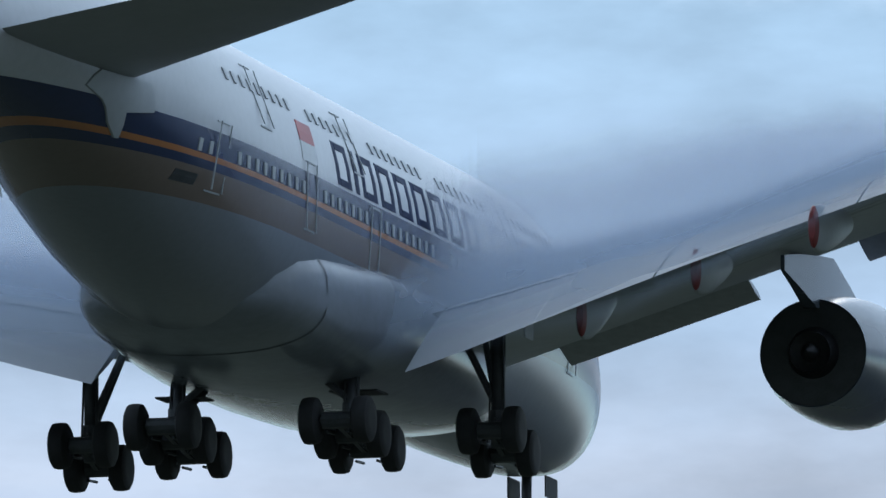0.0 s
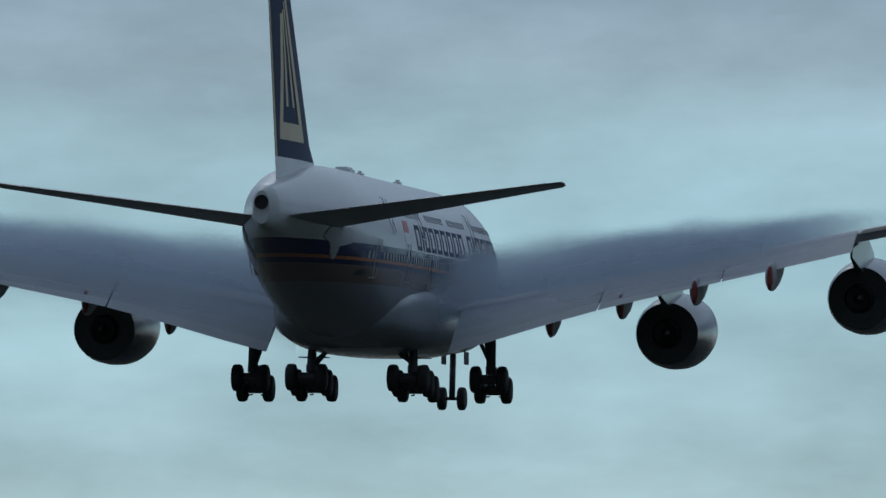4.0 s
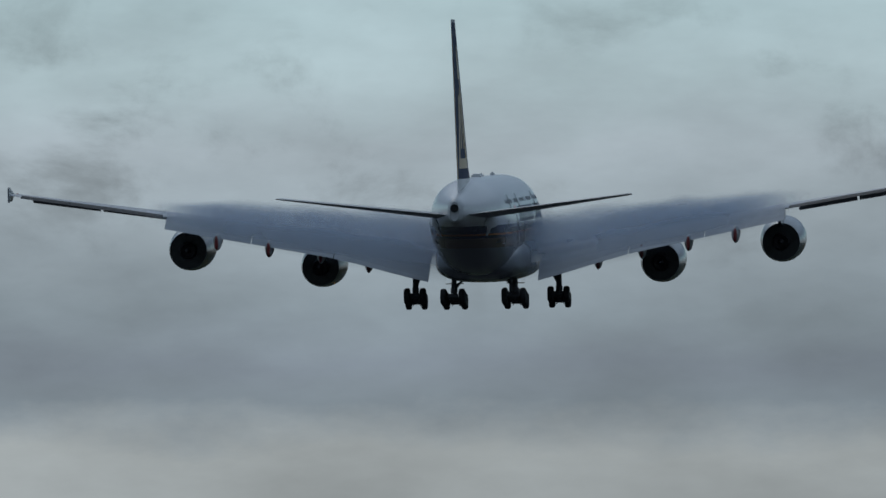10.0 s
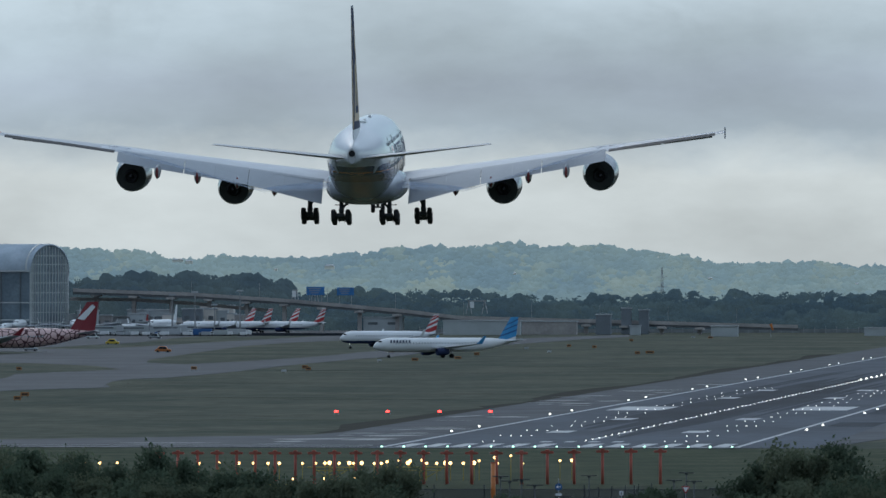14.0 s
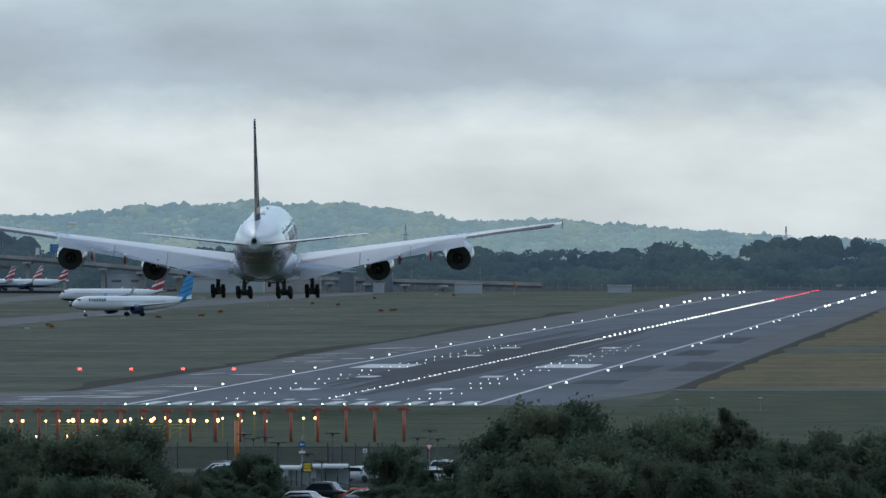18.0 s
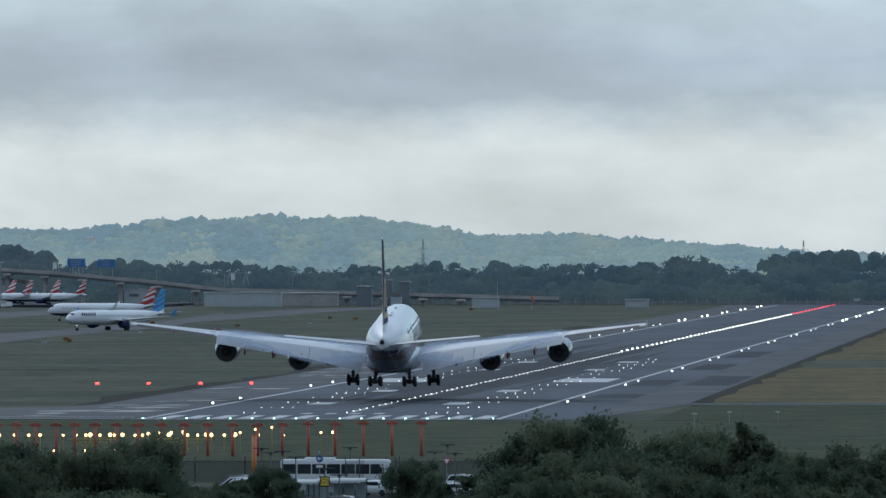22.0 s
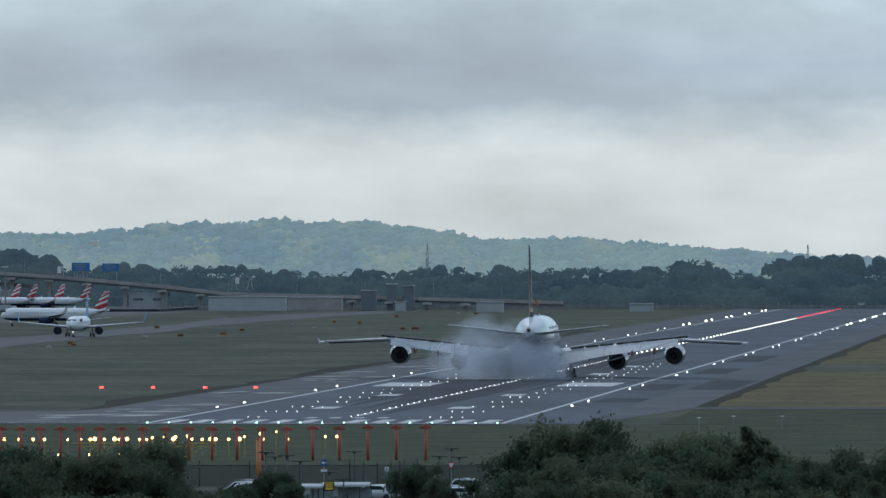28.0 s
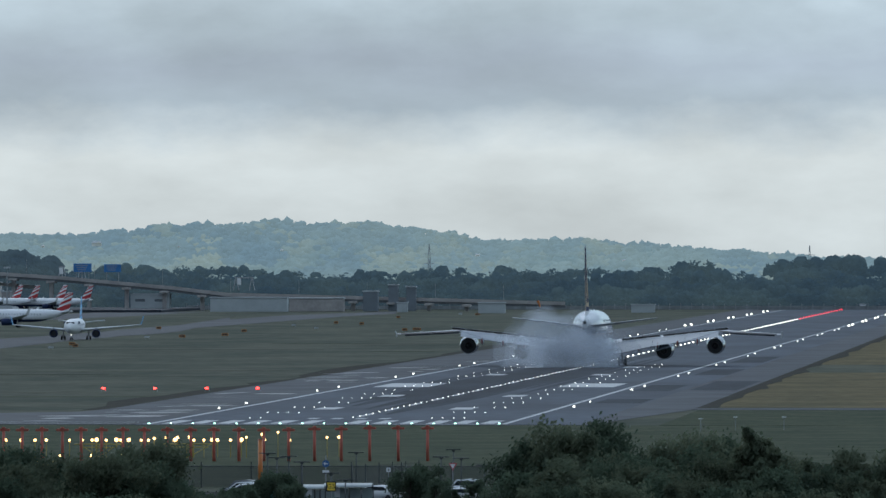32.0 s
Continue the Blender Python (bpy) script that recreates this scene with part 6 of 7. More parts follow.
# ---------------------------------------------------------------- other airliners
def jet(label, L, r, span, fin_paint, body_paint, fin_bands=(), eng=1, eng_paint=BLUE, title=None, patch=None, size=1.0, tail=3.0):
    """A twin-jet, nose towards +y, wheels on the ground."""
    o = thing("jetliner", label, "airplane", "airliners on the ground")
    zc = r + 1.75
    rings = []
    for f, q, up in ((0, .03, -.25), (.012, .33, -.2), (.03, .58, -.13), (.06, .82, -.05), (.1, .96, 0), (.14, 1, 0), (.66, 1, 0), (.74, .93, .07), (.82, .76, .2), (.9, .5, .36), (.96, .28, .5), (1, .1, .56)):
        y = L / 2 - f * L
        rings.append([(q * r * math.cos(2 * math.pi * k / 24), y, zc + up * r + q * r * 1.04 * math.sin(2 * math.pi * k / 24)) for k in range(24)])
    hull = part("fuselage", loft(rings), body_paint, o, "painted hull", True)
    part("cockpit_glass", box(r * 1.2, .9, .45, 0, L / 2 - L * .045, zc + r * .5, .15), GLASS_DARK, o, "dark cockpit windows")
    n = int(L * .62 / .9)
    for s in (-1, 1):
        v, f = [], []
        for k in range(n):
            y = L * .36 - k * .9
            b = len(v)
            for dx in (0, -.05):
                v += [(s * (r * 1.003 + dx), y, zc + .25), (s * (r * 1.003 + dx), y - .4, zc + .25), (s * (r * .995 + dx), y - .4, zc + .72), (s * (r * .995 + dx), y, zc + .72)]
            f += [(b, b + 1, b + 2, b + 3), (b, b + 4, b + 5, b + 1), (b + 3, b + 2, b + 6, b + 7)]
        tagged(part("window_strip", (v, f), GREY_PAINT, o), "row of grey cabin windows", kind="stuff")
        # wing
        tip = span / 2
        wr = []
        for u in (0, .3, .65, .96, 1.0):
            x = r * .6 + (tip - r * .6) * u
            c0, c1 = L * .165, L * .04
            c = c0 + (c1 - c0) * u
            le = L * .115 - (x - r * .6) * .5
            z = zc - r * .55 + (x - r * .6) * .09
            ring = []
            for k in range(12):
                t = 2 * math.pi * k / 12
                ring.append((s * x, le - c * (.5 - .5 * math.cos(t)), z + c * .06 * math.sin(t) * (1.3 - (.5 - .5 * math.cos(t)))))
            wr.append(ring)
        w = part("wing", loft(wr), WING_GREY, o, "grey swept wing", True)
        zt = zc - r * .55 + (tip - r * .6) * .09
        yt = L * .115 - (tip - r * .6) * .5
        v = [(s * tip, yt, zt), (s * tip, yt - L * .04, zt), (s * (tip + .7), yt - L * .06, zt + 2.3), (s * (tip + .7), yt - L * .045, zt + 2.3)]
        part("winglet", (v + [(a - s * .15, b, c) for a, b, c in v], [(0, 1, 2, 3), (7, 6, 5, 4), (0, 4, 5, 1), (1, 5, 6, 2), (2, 6, 7, 3), (3, 7, 4, 0)]), fin_paint, w, "upturned winglet")
        # engine
        er = r * .56
        ex = s * span * .165
        ez = zc - r * .55 + abs(ex) * .09 - er * 1.25
        ey = L * .06
        part("nacelle", lathe([(-er * 1.6, er * .55), (-er * 1.55, er * .7), (0, er * 1.02), (er * 1.6, er), (er * 1.9, er * .86), (er * 1.7, er * .78), (er * .8, er * .78)], seg=24, at=(ex, ey, ez)), eng_paint, w, "engine cowl", True)
        part("fan", lathe([(er * 1.0, .05), (er * .9, er * .78), (er * .8, er * .78)], seg=20, at=(ex, ey, ez)), DARK_GREY, w, "dark fan")
        part("pylon", box(.4, er * 3.2, er * .7, ex, ey - er * .6, ez + er * 1.1), GREY_PAINT, w)
        # tailplane
        hr = []
        for u in (0, 1):
            x = r * .2 + span * .17 * u
            c = L * .085 - L * .05 * u
            le = -L * .395 - x * .55
            z = zc + r * .42 + x * .1
            hr.append([(s * x, le, z), (s * x, le - c * .4, z + .14), (s * x, le - c, z), (s * x, le - c * .4, z - .12)])
        part("horizontal_stabilizer", loft(hr), WING_GREY, o, "grey tailplane", True)
        # main gear
        g = part("landing_gear", rod((s * r * 1.75, -L * .02, .55), (s * r * 1.75, -L * .02, zc - r * .3), .16, 8), STEEL, o, "main gear leg")
        for q in (-.45, .45):
            wheel(s * r * 1.75 + q, -L * .02, .58, .58, .42, g)
    g = part("nose_gear", rod((0, L * .39, .4), (0, L * .39, zc - r * .8), .1, 8), STEEL, o, "nose gear leg")
    for q in (-.25, .25):
        wheel(q, L * .39, .4, .4, .25, g)
    part("taxi_lamp", box(.18, .1, .18, 0, L * .39 + .3, 1.5, .03), LIGHT_WHITE, g, "lit taxi lamp")
    # fin
    fh = r * tail

    def fin_pt(u, side):
        return -L * .375 - fh * .62 * u - (L * .125 * (1 - u) + L * .055 * u) * side

    def fin_slice(u0, u1, mat, name, label, grow=0.0, slant=0.0):
        rr = []
        for u in (u0, u1):
            z = zc + r * .75 + fh * u
            th = .32 * (1 - .6 * u) + grow
            a, b = fin_pt(u, 0), fin_pt(min(1, u + slant), 1)
            zb = zc + r * .75 + fh * min(1, u + slant)
            zm = z * .6 + zb * .4
            rr.append([(0, a, z), (th, a * .6 + b * .4, zm), (0, b, zb), (-th, a * .6 + b * .4, zm)])
        return part(name, loft(rr), mat, o, label)
    if fin_bands:
        for u0, u1, m in fin_bands:
            fin_slice(u0, u1, m, "fin_panel", "painted fin panel", .03, .26)
        fin_slice(-.12, 1, WHITE, "vertical_fin", "white fin")
    else:
        fin_slice(0, 1, fin_paint, "vertical_fin", "painted fin")
    if title:
        for s in (-1, 1):
            for k in range(title[1]):
                part("title_bar", box(.05, .5, title[2], s * r * .985, L * title[0] - k * .95, zc + r * .12 + .75, .02), title[3], o, "plain bar in place of a letter")
    o.scale = (size, size, size)
    return o


BAND = [(-.12, .16, RED), (.16, .30, WHITE), (.30, .46, RED), (.46, .60, WHITE), (.60, .72, RED), (.72, .80, WHITE), (.80, .92, RED)]
BLUE_HULL = banded("white hull with a navy belly", [(0, (.02, .04, .12)), (2.55, (.70, .71, .73))], (.70, .71, .73))
BLUE_JET = jet("white narrow-body airliner with a blue patterned tail taxiing", 44.5, 1.98, 35.0, SKYBLUE, WHITE,
               [(-.12, .12, SKYBLUE), (.12, .2, BLUE), (.2, .38, SKYBLUE), (.38, .44, BLUE), (.44, .62, SKYBLUE), (.62, .68, BLUE), (.68, 1, SKYBLUE)], eng_paint=NAVY, tail=3.3, title=(.39, 7, .8, NAVY))
TAXI_JET = jet("white and navy narrow-body airliner with red-banded tail taxiing", 33.8, 1.98, 34.0, WHITE, BLUE_HULL, BAND, eng_paint=NAVY)
for (x, y, _), turn in (((-445.6, 4584.1, 0.2), 84), ((-437.9, 4574.5, 0.2), 84), ((-427.8, 4583.1, 0.2), 86), ((-416.5, 4573.7, 0.2), 85)):
    pj = jet("parked white airliner with a red-banded tail on the apron", 37.6, 1.98, 34.0, WHITE, BLUE_HULL, BAND, eng_paint=NAVY, size=.80, tail=3.6)
    pj.matrix_basis = pose(x, y, 1.0, 0, 0, turn) @ Matrix.Diagonal((.80, .80, .80, 1))

# wide-body with a red patterned rear
ART = material("red patterned hull", (.36, .10, .09), 0.4, vary=0.15, scale=0.5, second=(.24, .05, .05))
an, al_ = ART.node_tree.nodes, ART.node_tree.links
vor = an.new("ShaderNodeTexVoronoi")
vor.feature = "DISTANCE_TO_EDGE"
vor.inputs["Scale"].default_value = 0.55
tcn = an.new("ShaderNodeTexCoord")
al_.new(tcn.outputs["Object"], vor.inputs["Vector"])
step = an.new("ShaderNodeMapRange")
step.inputs["From Min"].default_value, step.inputs["From Max"].default_value = 0.06, 0.10
al_.new(vor.outputs["Distance"], step.inputs["Value"])
amix = an.new("ShaderNodeMix")
amix.data_type = "RGBA"
amix.inputs[6].default_value, amix.inputs[7].default_value = (.07, .015, .02, 1), (.62, .42, .40, 1)
al_.new(step.outputs[0], amix.inputs[0])
sepn = an.new("ShaderNodeSeparateXYZ")
al_.new(tcn.outputs["Object"], sepn.inputs[0])
front = an.new("ShaderNodeMath")
front.operation = "MULTIPLY_ADD"
al_.new(sepn.outputs["Z"], front.inputs[0])
front.inputs[1].default_value = 3.2
al_.new(sepn.outputs["Y"], front.inputs[2])
fr = an.new("ShaderNodeMapRange")
fr.inputs["From Min"].default_value, fr.inputs["From Max"].default_value = 25.0, 26.0
al_.new(front.outputs[0], fr.inputs["Value"])
bmix = an.new("ShaderNodeMix")
bmix.data_type = "RGBA"
bmix.inputs[7].default_value = (.70, .70, .71, 1)
al_.new(fr.outputs[0], bmix.inputs[0])
al_.new(amix.outputs[2], bmix.inputs[6])
al_.new(bmix.outputs[2], an["Principled BSDF"].inputs["Base Color"])
DEEP_RED = material("deep red paint", (.22, .02, .03), 0.4, vary=0.1, scale=0.5)
wide = jet("white wide-body airliner with red patterned hull parked on the apron", 62.8, 2.95, 58.0, DEEP_RED, ART, eng_paint=WHITE, title=(.36, 12, .85, NAVY))
wide.matrix_basis = pose(-407.7, 3486.1, 0, 0, 0, 96)
part("fin_emblem", ([(-.34, -28.2, 10.2), (-.34, -26.0, 10.6), (-.3, -30.6, 15.0), (-.3, -31.6, 14.2), (.34, -28.2, 10.2), (.34, -26.0, 10.6), (.3, -30.6, 15.0), (.3, -31.6, 14.2)], [(0, 1, 2, 3), (7, 6, 5, 4)]), WHITE, wide, "white plain shape")
spare = jet("white airliner parked behind the wide-body", 62.8, 2.95, 58.0, WHITE, WHITE, eng_paint=WHITE, size=.62)
spare.matrix_basis = pose(-531.6, 4614.4, 0, 0, 0, 175) @ Matrix.Diagonal((.62, .62, .62, 1))
spare2 = jet("white airliner parked at the pier", 44.5, 1.98, 35.0, RED, WHITE, eng_paint=GREY_PAINT, size=.72)
spare2.matrix_basis = pose(-486.9, 4662.9, 0, 0, 0, 165) @ Matrix.Diagonal((.72, .72, .72, 1))

for (x, y), paint, lab, lg, tall in (((-360.8, 3541.5), ORANGE, "orange airfield follow-me car on the grass verge", 5.0, 1.9), ((-420.8, 3957.2), SIGN_YELLOW, "yellow airfield van on the apron", 4.6, 1.9), ((-408.0, 3593.2), SILVER, "silver service car under the airliner", 4.5, 1.6),
                                     ((-421.1, 3538.1), WHITE, "white service van by the airliner", 5.0, 2.0), ((-466.9, 4319.8), WHITE, "white service van on the apron", 5.0, 2.0), ((-443.4, 4321.1), SILVER, "silver service van on the apron", 5.0, 2.0)):
    car(paint, pose(x, y, 0, 0, 0, 90), label=lab, tall=tall, long=lg)
for tx, ty in ((-425.5, 3433.9), (-437.2, 3408.1)):
    truck = thing("catering_truck", "white box truck parked by the airliner's nose", "truck", "catering trucks")
    part("box_body", box(8, 2.5, 3.2, tx + 1, ty, 2.6, .1), WHITE, truck, "white box")
    part("cab", box(2.2, 2.4, 2.2, tx - 4.4, ty, 1.5, .2), WHITE, truck, "white cab")
    part("windscreen", box(1.2, .06, .8, tx - 4.4, ty - 1.21, 2.0, .02), GLASS_DARK, truck, "dark side glass")
    part("title_bar", box(3, .05, .6, tx + 1.5, ty - 1.29, 3.0), GREY_PAINT, truck, "grey plain bar")
    for q in (-4, -.5, 3.5):
        part("wheel", rod((tx + q, ty - 1.2, .5), (tx + q, ty + 1.2, .5), .5, 14), BLACK, truck)
disc_jet = jet("white wide-body airliner with a red disc on its fin", 62.8, 2.95, 58.0, WHITE, WHITE, eng_paint=WHITE)
disc_jet.matrix_basis = pose(-521.7, 3885.6, 0, 0, 0, 92)
part("fin_disc", rod((-.42, -28.6, 11.4), (.42, -28.6, 11.4), 1.75, 28), RED, disc_jet, "red painted disc")

# ---- the piers behind the parked airliners: bridges, masts, vehicles
def jet_bridge(x, y, z, w):
    o = thing("jet_bridge", "pale covered passenger bridge on a wheeled leg", "jet bridge", "passenger bridges")
    part("tunnel", box(w, 2.6, 2.2, x, y, z, .15), PALE_SHED, o, "pale ribbed tunnel")
    part("cabin", box(3.0, 3.0, 2.9, x + w / 2 + 1.2, y, z - .1, .3), GREY_PAINT, o, "grey docking cabin")
    part("window_band", box(w * .8, .1, .5, x, y - 1.33, z + .3), SHED_GLASS, o, "dark window band")
    for q in (-.3, .35):
        part("leg", box(.5, .5, z, x + w * q, y, z / 2), STEEL, o)
    return o


for px_, w in (((-491.6, 4579.5, 2.7), 13), ((-478.7, 4580.2, 2.2), 11), ((-465.6, 4581.0, 2.7), 12), ((-452.0, 4581.7, 2.9), 13), ((-439.5, 4582.4, 2.5), 9)):
    jet_bridge(px_[0], px_[1], max(2.6, px_[2]), w)


def light_mast(x, y, z):
    o = thing("apron_light_mast", "tall thin grey apron lighting mast", "lamp", "apron masts")
    part("pole", rod((x, y, 0), (x, y, z), .24, 8, .14), STEEL, o, "tapered grey pole")
    part("lamp_frame", box(2.6, .5, .7, x, y, z, .08), GREY_PAINT, o, "frame of floodlights")
    part("ladder", box(.12, .4, z * .9, x + .3, y, z * .45), STEEL, o)
    return o


for c in ((-461.1, 4561.2, 16.3), (-452.0, 4561.7, 17.4), (-434.0, 4562.7, 17.9), (-471.1, 4570.6, 10.0), (-494.1, 4569.3, 10.0), (-445.1, 4572.1, 12.2)):
    light_mast(*c)
vr = random.Random(31)
for k in range(26):
    a = 345 + k * 10.5
    c = [(-489.5, 4539.5, 0.2), (-428.3, 4543.0, 0.2)]
    x = c[0][0] + (c[1][0] - c[0][0]) * k / 25
    y = c[0][1] + vr.uniform(-30, 30)
    w, h = vr.choice(((5.5, 2.4), (3.6, 1.8), (7.5, 3.2), (2.8, 1.5)))
    o = thing("service_vehicle", "pale airport service vehicle on the apron", "vehicle", "apron vehicles")
    part("body", box(w, 2.2, h * .75, x, y, .45 + h * .38, .15), vr.choice((WHITE, PALE_SHED, GREY_PAINT, WHITE, VIADUCT_D, BLUE)), o, "boxy body")
    part("cab", box(w * .28, 2.1, h * .6, x - w * .62, y, .4 + h * .3, .15), vr.choice((WHITE, GREY_PAINT)), o, "small cab")
    part("window", box(w * .2, .06, h * .2, x - w * .62, y - 1.08, .4 + h * .42), GLASS_DARK, o)
    for q in (-.6, .3):
        part("wheel", rod((x + w * q, y - 1.05, .42), (x + w * q, y + 1.05, .42), .42, 12), BLACK, o)
for c, r_ in (((-527.6, 4617.5, 6.4), 178), ((-505.7, 4618.7, 6.4), 182), ((-470.7, 4620.7, 5.2), 170)):
    tj = jet("white airliner parked nose-in at the pier", 44.5, 1.98, 35.0, WHITE, WHITE, eng_paint=GREY_PAINT, size=.9, tail=3.6)
    tj.matrix_basis = pose(c[0], c[1], 1.0, 0, 0, r_) @ Matrix.Diagonal((.9, .9, .9, 1))


# ---------------------------------------------------------------- vapour over the wings and spray behind the wheels
def mist(name, color, alpha, scale, lo, hi, attr=True, glowthrough=0.72):
    m = bpy.data.materials.new(name)
    m.use_nodes = True
    n, l = m.node_tree.nodes, m.node_tree.links
    n.clear()
    out = n.new("ShaderNodeOutputMaterial")
    mix, tr = n.new("ShaderNodeMixShader"), n.new("ShaderNodeBsdfTransparent")
    df, tl, half = n.new("ShaderNodeBsdfDiffuse"), n.new("ShaderNodeBsdfTranslucent"), n.new("ShaderNodeMixShader")
    df.inputs[0].default_value = tl.inputs[0].default_value = (*color, 1)
    half.inputs[0].default_value = glowthrough
    l.new(df.outputs[0], half.inputs[1])
    l.new(tl.outputs[0], half.inputs[2])
    co, ns, mr = n.new("ShaderNodeTexCoord"), n.new("ShaderNodeTexNoise"), n.new("ShaderNodeMapRange")
    ns.inputs["Scale"].default_value, ns.inputs["Detail"].default_value = scale, 4
    l.new(co.outputs["Object"], ns.inputs["Vector"])
    mr.inputs["From Min"].default_value, mr.inputs["From Max"].default_value = 0.3, 0.7
    mr.inputs["To Min"].default_value, mr.inputs["To Max"].default_value = lo * alpha, hi * alpha
    l.new(ns.outputs["Fac"], mr.inputs["Value"])
    val = mr.outputs[0]
    if attr:
        at = n.new("ShaderNodeAttribute")
        at.attribute_name = "veil"
        mu = n.new("ShaderNodeMath")
        mu.operation = "MULTIPLY"
        l.new(val, mu.inputs[0])
        l.new(at.outputs["Fac"], mu.inputs[1])
        val = mu.outputs[0]
    l.new(val, mix.inputs[0])
    l.new(tr.outputs[0], mix.inputs[1])
    l.new(half.outputs[0], mix.inputs[2])
    l.new(mix.outputs[0], out.inputs[0])
    return m


# blue-grey tint stands for the vapour's shaded side, the pale copy for lit vapour
SHADED_VAPOUR = mist("condensation vapour", (.48, .56, .68), 0.46, 0.10, 0.7, 1.0, glowthrough=0.3)
PALE_VAPOUR = mist("pale condensation vapour", (.72, .78, .88), 0.36, 0.10, 0.7, 1.0, glowthrough=0.5)
SPRAY = mist("water spray", (.74, .79, .86), 0.10, 0.25, 0.3, 1.0)


def smooth01(v):
    v = max(0.0, min(1.0, v))
    return v * v * (3 - 2 * v)


def vapour(sgn, curtains, label, x_end, mat):
    """Upright veils standing along the wing; each can lie down on its foot line: (share of the chord, height, depth below the foot)."""
    o = thing("vapour_cloud", label, "vapour", "vapour over the wings")
    veils = []
    nx, nv = 60, 12
    for i, (f, hh, low) in enumerate(curtains):
        def foot(x):
            return Vector((sgn * x, 36 - (wing_le(x) + f * (wing_te(x) - wing_le(x))), wing_z(x) - droop(x) * f + .35 * (1 - f)))
        a0 = foot(3.4)
        along = (foot(x_end) - a0).normalized()
        if sgn < 0:
            along = -along
        back = along.cross(Vector((0, 0, 1))).normalized()
        up = back.cross(along).normalized()
        rest = Matrix((along, -back, up)).transposed().to_4x4()
        rest.translation = a0
        inv = rest.inverted()
        verts, faces, dens = [], [], []
        for a in range(nx + 1):
            u = a / nx
            x = 3.4 + (x_end - 3.4) * u
            wob = 1 + .20 * noise.noise(Vector((x * .18, i * .5, sgn * 5))) + .08 * noise.noise(Vector((x * .5, i * .9, sgn * 2)))
            H = hh * wob * (1 - .72 * u ** 1.3)
            span_fade = smooth01((1 - u) * 3.0)
            for b in range(nv + 1):
                v = b / nv
                deep = low * (1 - .55 * u)
                p = foot(x) + Vector((0, 0, -deep + (H + deep) * v))
                verts.append(tuple(inv @ p))
                dens.append(span_fade * smooth01((1 - v) * 3.2) * ((.45 + .55 * v) if low < 1 else smooth01(v * 2.2)))
        for a in range(nx):
            for b in range(nv):
                p = a * (nv + 1) + b
                faces.append((p, p + 1, p + nv + 2, p + nv + 1))
        ob = part("vapour_sheet", (verts, faces), mat, o, "thin veil of vapour", True)
        at = ob.data.attributes.new("veil", "FLOAT", "POINT")
        at.data.foreach_set("value", dens)
        ob.matrix_basis = rest
        veils.append((ob, rest))
    return o, veils


HIGH_VAPOUR = [vapour(s, [(.30 + .08 * k, 6.4 - .35 * k, .4) for k in range(7)], "high pale vapour streaming over the wing root", 24, PALE_VAPOUR) for s in (-1, 1)]
LOW_VAPOUR = [vapour(s, [(.34 + .085 * k, 3.7 - .16 * k, .4) for k in range(7)] + [(1.08, 2.9, .9), (1.18, 2.6, 1.6), (1.28, 2.2, 2.3)], "vapour lying on the wing, coloured blue-grey for its shade", 29, SHADED_VAPOUR) for s in (-1, 1)]


def spray():
    o = thing("spray_cloud", "pale cloud of water spray and tyre smoke behind the airliner", "spray")
    r = random.Random(8)
    for k in range(90):
        bm = bmesh.new()
        rad = r.uniform(1.8, 4.8)
        bmesh.ops.create_icosphere(bm, subdivisions=3, radius=rad)
        off = Vector((r.uniform(0, 50), r.uniform(0, 50), r.uniform(0, 50)))
        for v in bm.verts:
            v.co *= 1 + .35 * noise.noise(v.co / rad * 1.6 + off)
        p = part("puff", bm, SPRAY, o, "thin puff of spray", True)
        a = abs(r.gauss(0, 1))
        p.location = (r.gauss(-2.2, 4.4) - (a * 2.2 if k % 3 == 0 else 0), -6 - a * 9, max(1.0, 3.4 + r.gauss(0, 2.1)))
        at = p.data.attributes.new("veil", "FLOAT", "POINT")
        at.data.foreach_set("value", [r.uniform(.5, 1)] * len(p.data.vertices))
    return o


SPRAY_CLOUD = spray()


def tyre_smoke():
    o = thing("tyre_smoke", "small bluish puff of tyre smoke behind the wheels", "smoke")
    r = random.Random(4)
    for k in range(16):
        bm = bmesh.new()
        rad = r.uniform(.9, 1.9)
        bmesh.ops.create_icosphere(bm, subdivisions=3, radius=rad)
        off = Vector((r.uniform(0, 50), r.uniform(0, 50), r.uniform(0, 50)))
        for v in bm.verts:
            v.co *= 1 + .35 * noise.noise(v.co / rad * 1.6 + off)
        p = part("puff", bm, SMOKE, o, "thin puff of bluish smoke", True)
        p.location = (r.gauss(-1.2, 1.1), r.uniform(-8, 6), 2.4 + r.gauss(0, 1.2))
        at = p.data.attributes.new("veil", "FLOAT", "POINT")
        at.data.foreach_set("value", [r.uniform(.5, 1)] * len(p.data.vertices))
    return o


SMOKE = mist("tyre smoke", (.50, .62, .82), 0.34, 0.3, 0.4, 1.0)
TYRE_SMOKE = tyre_smoke()


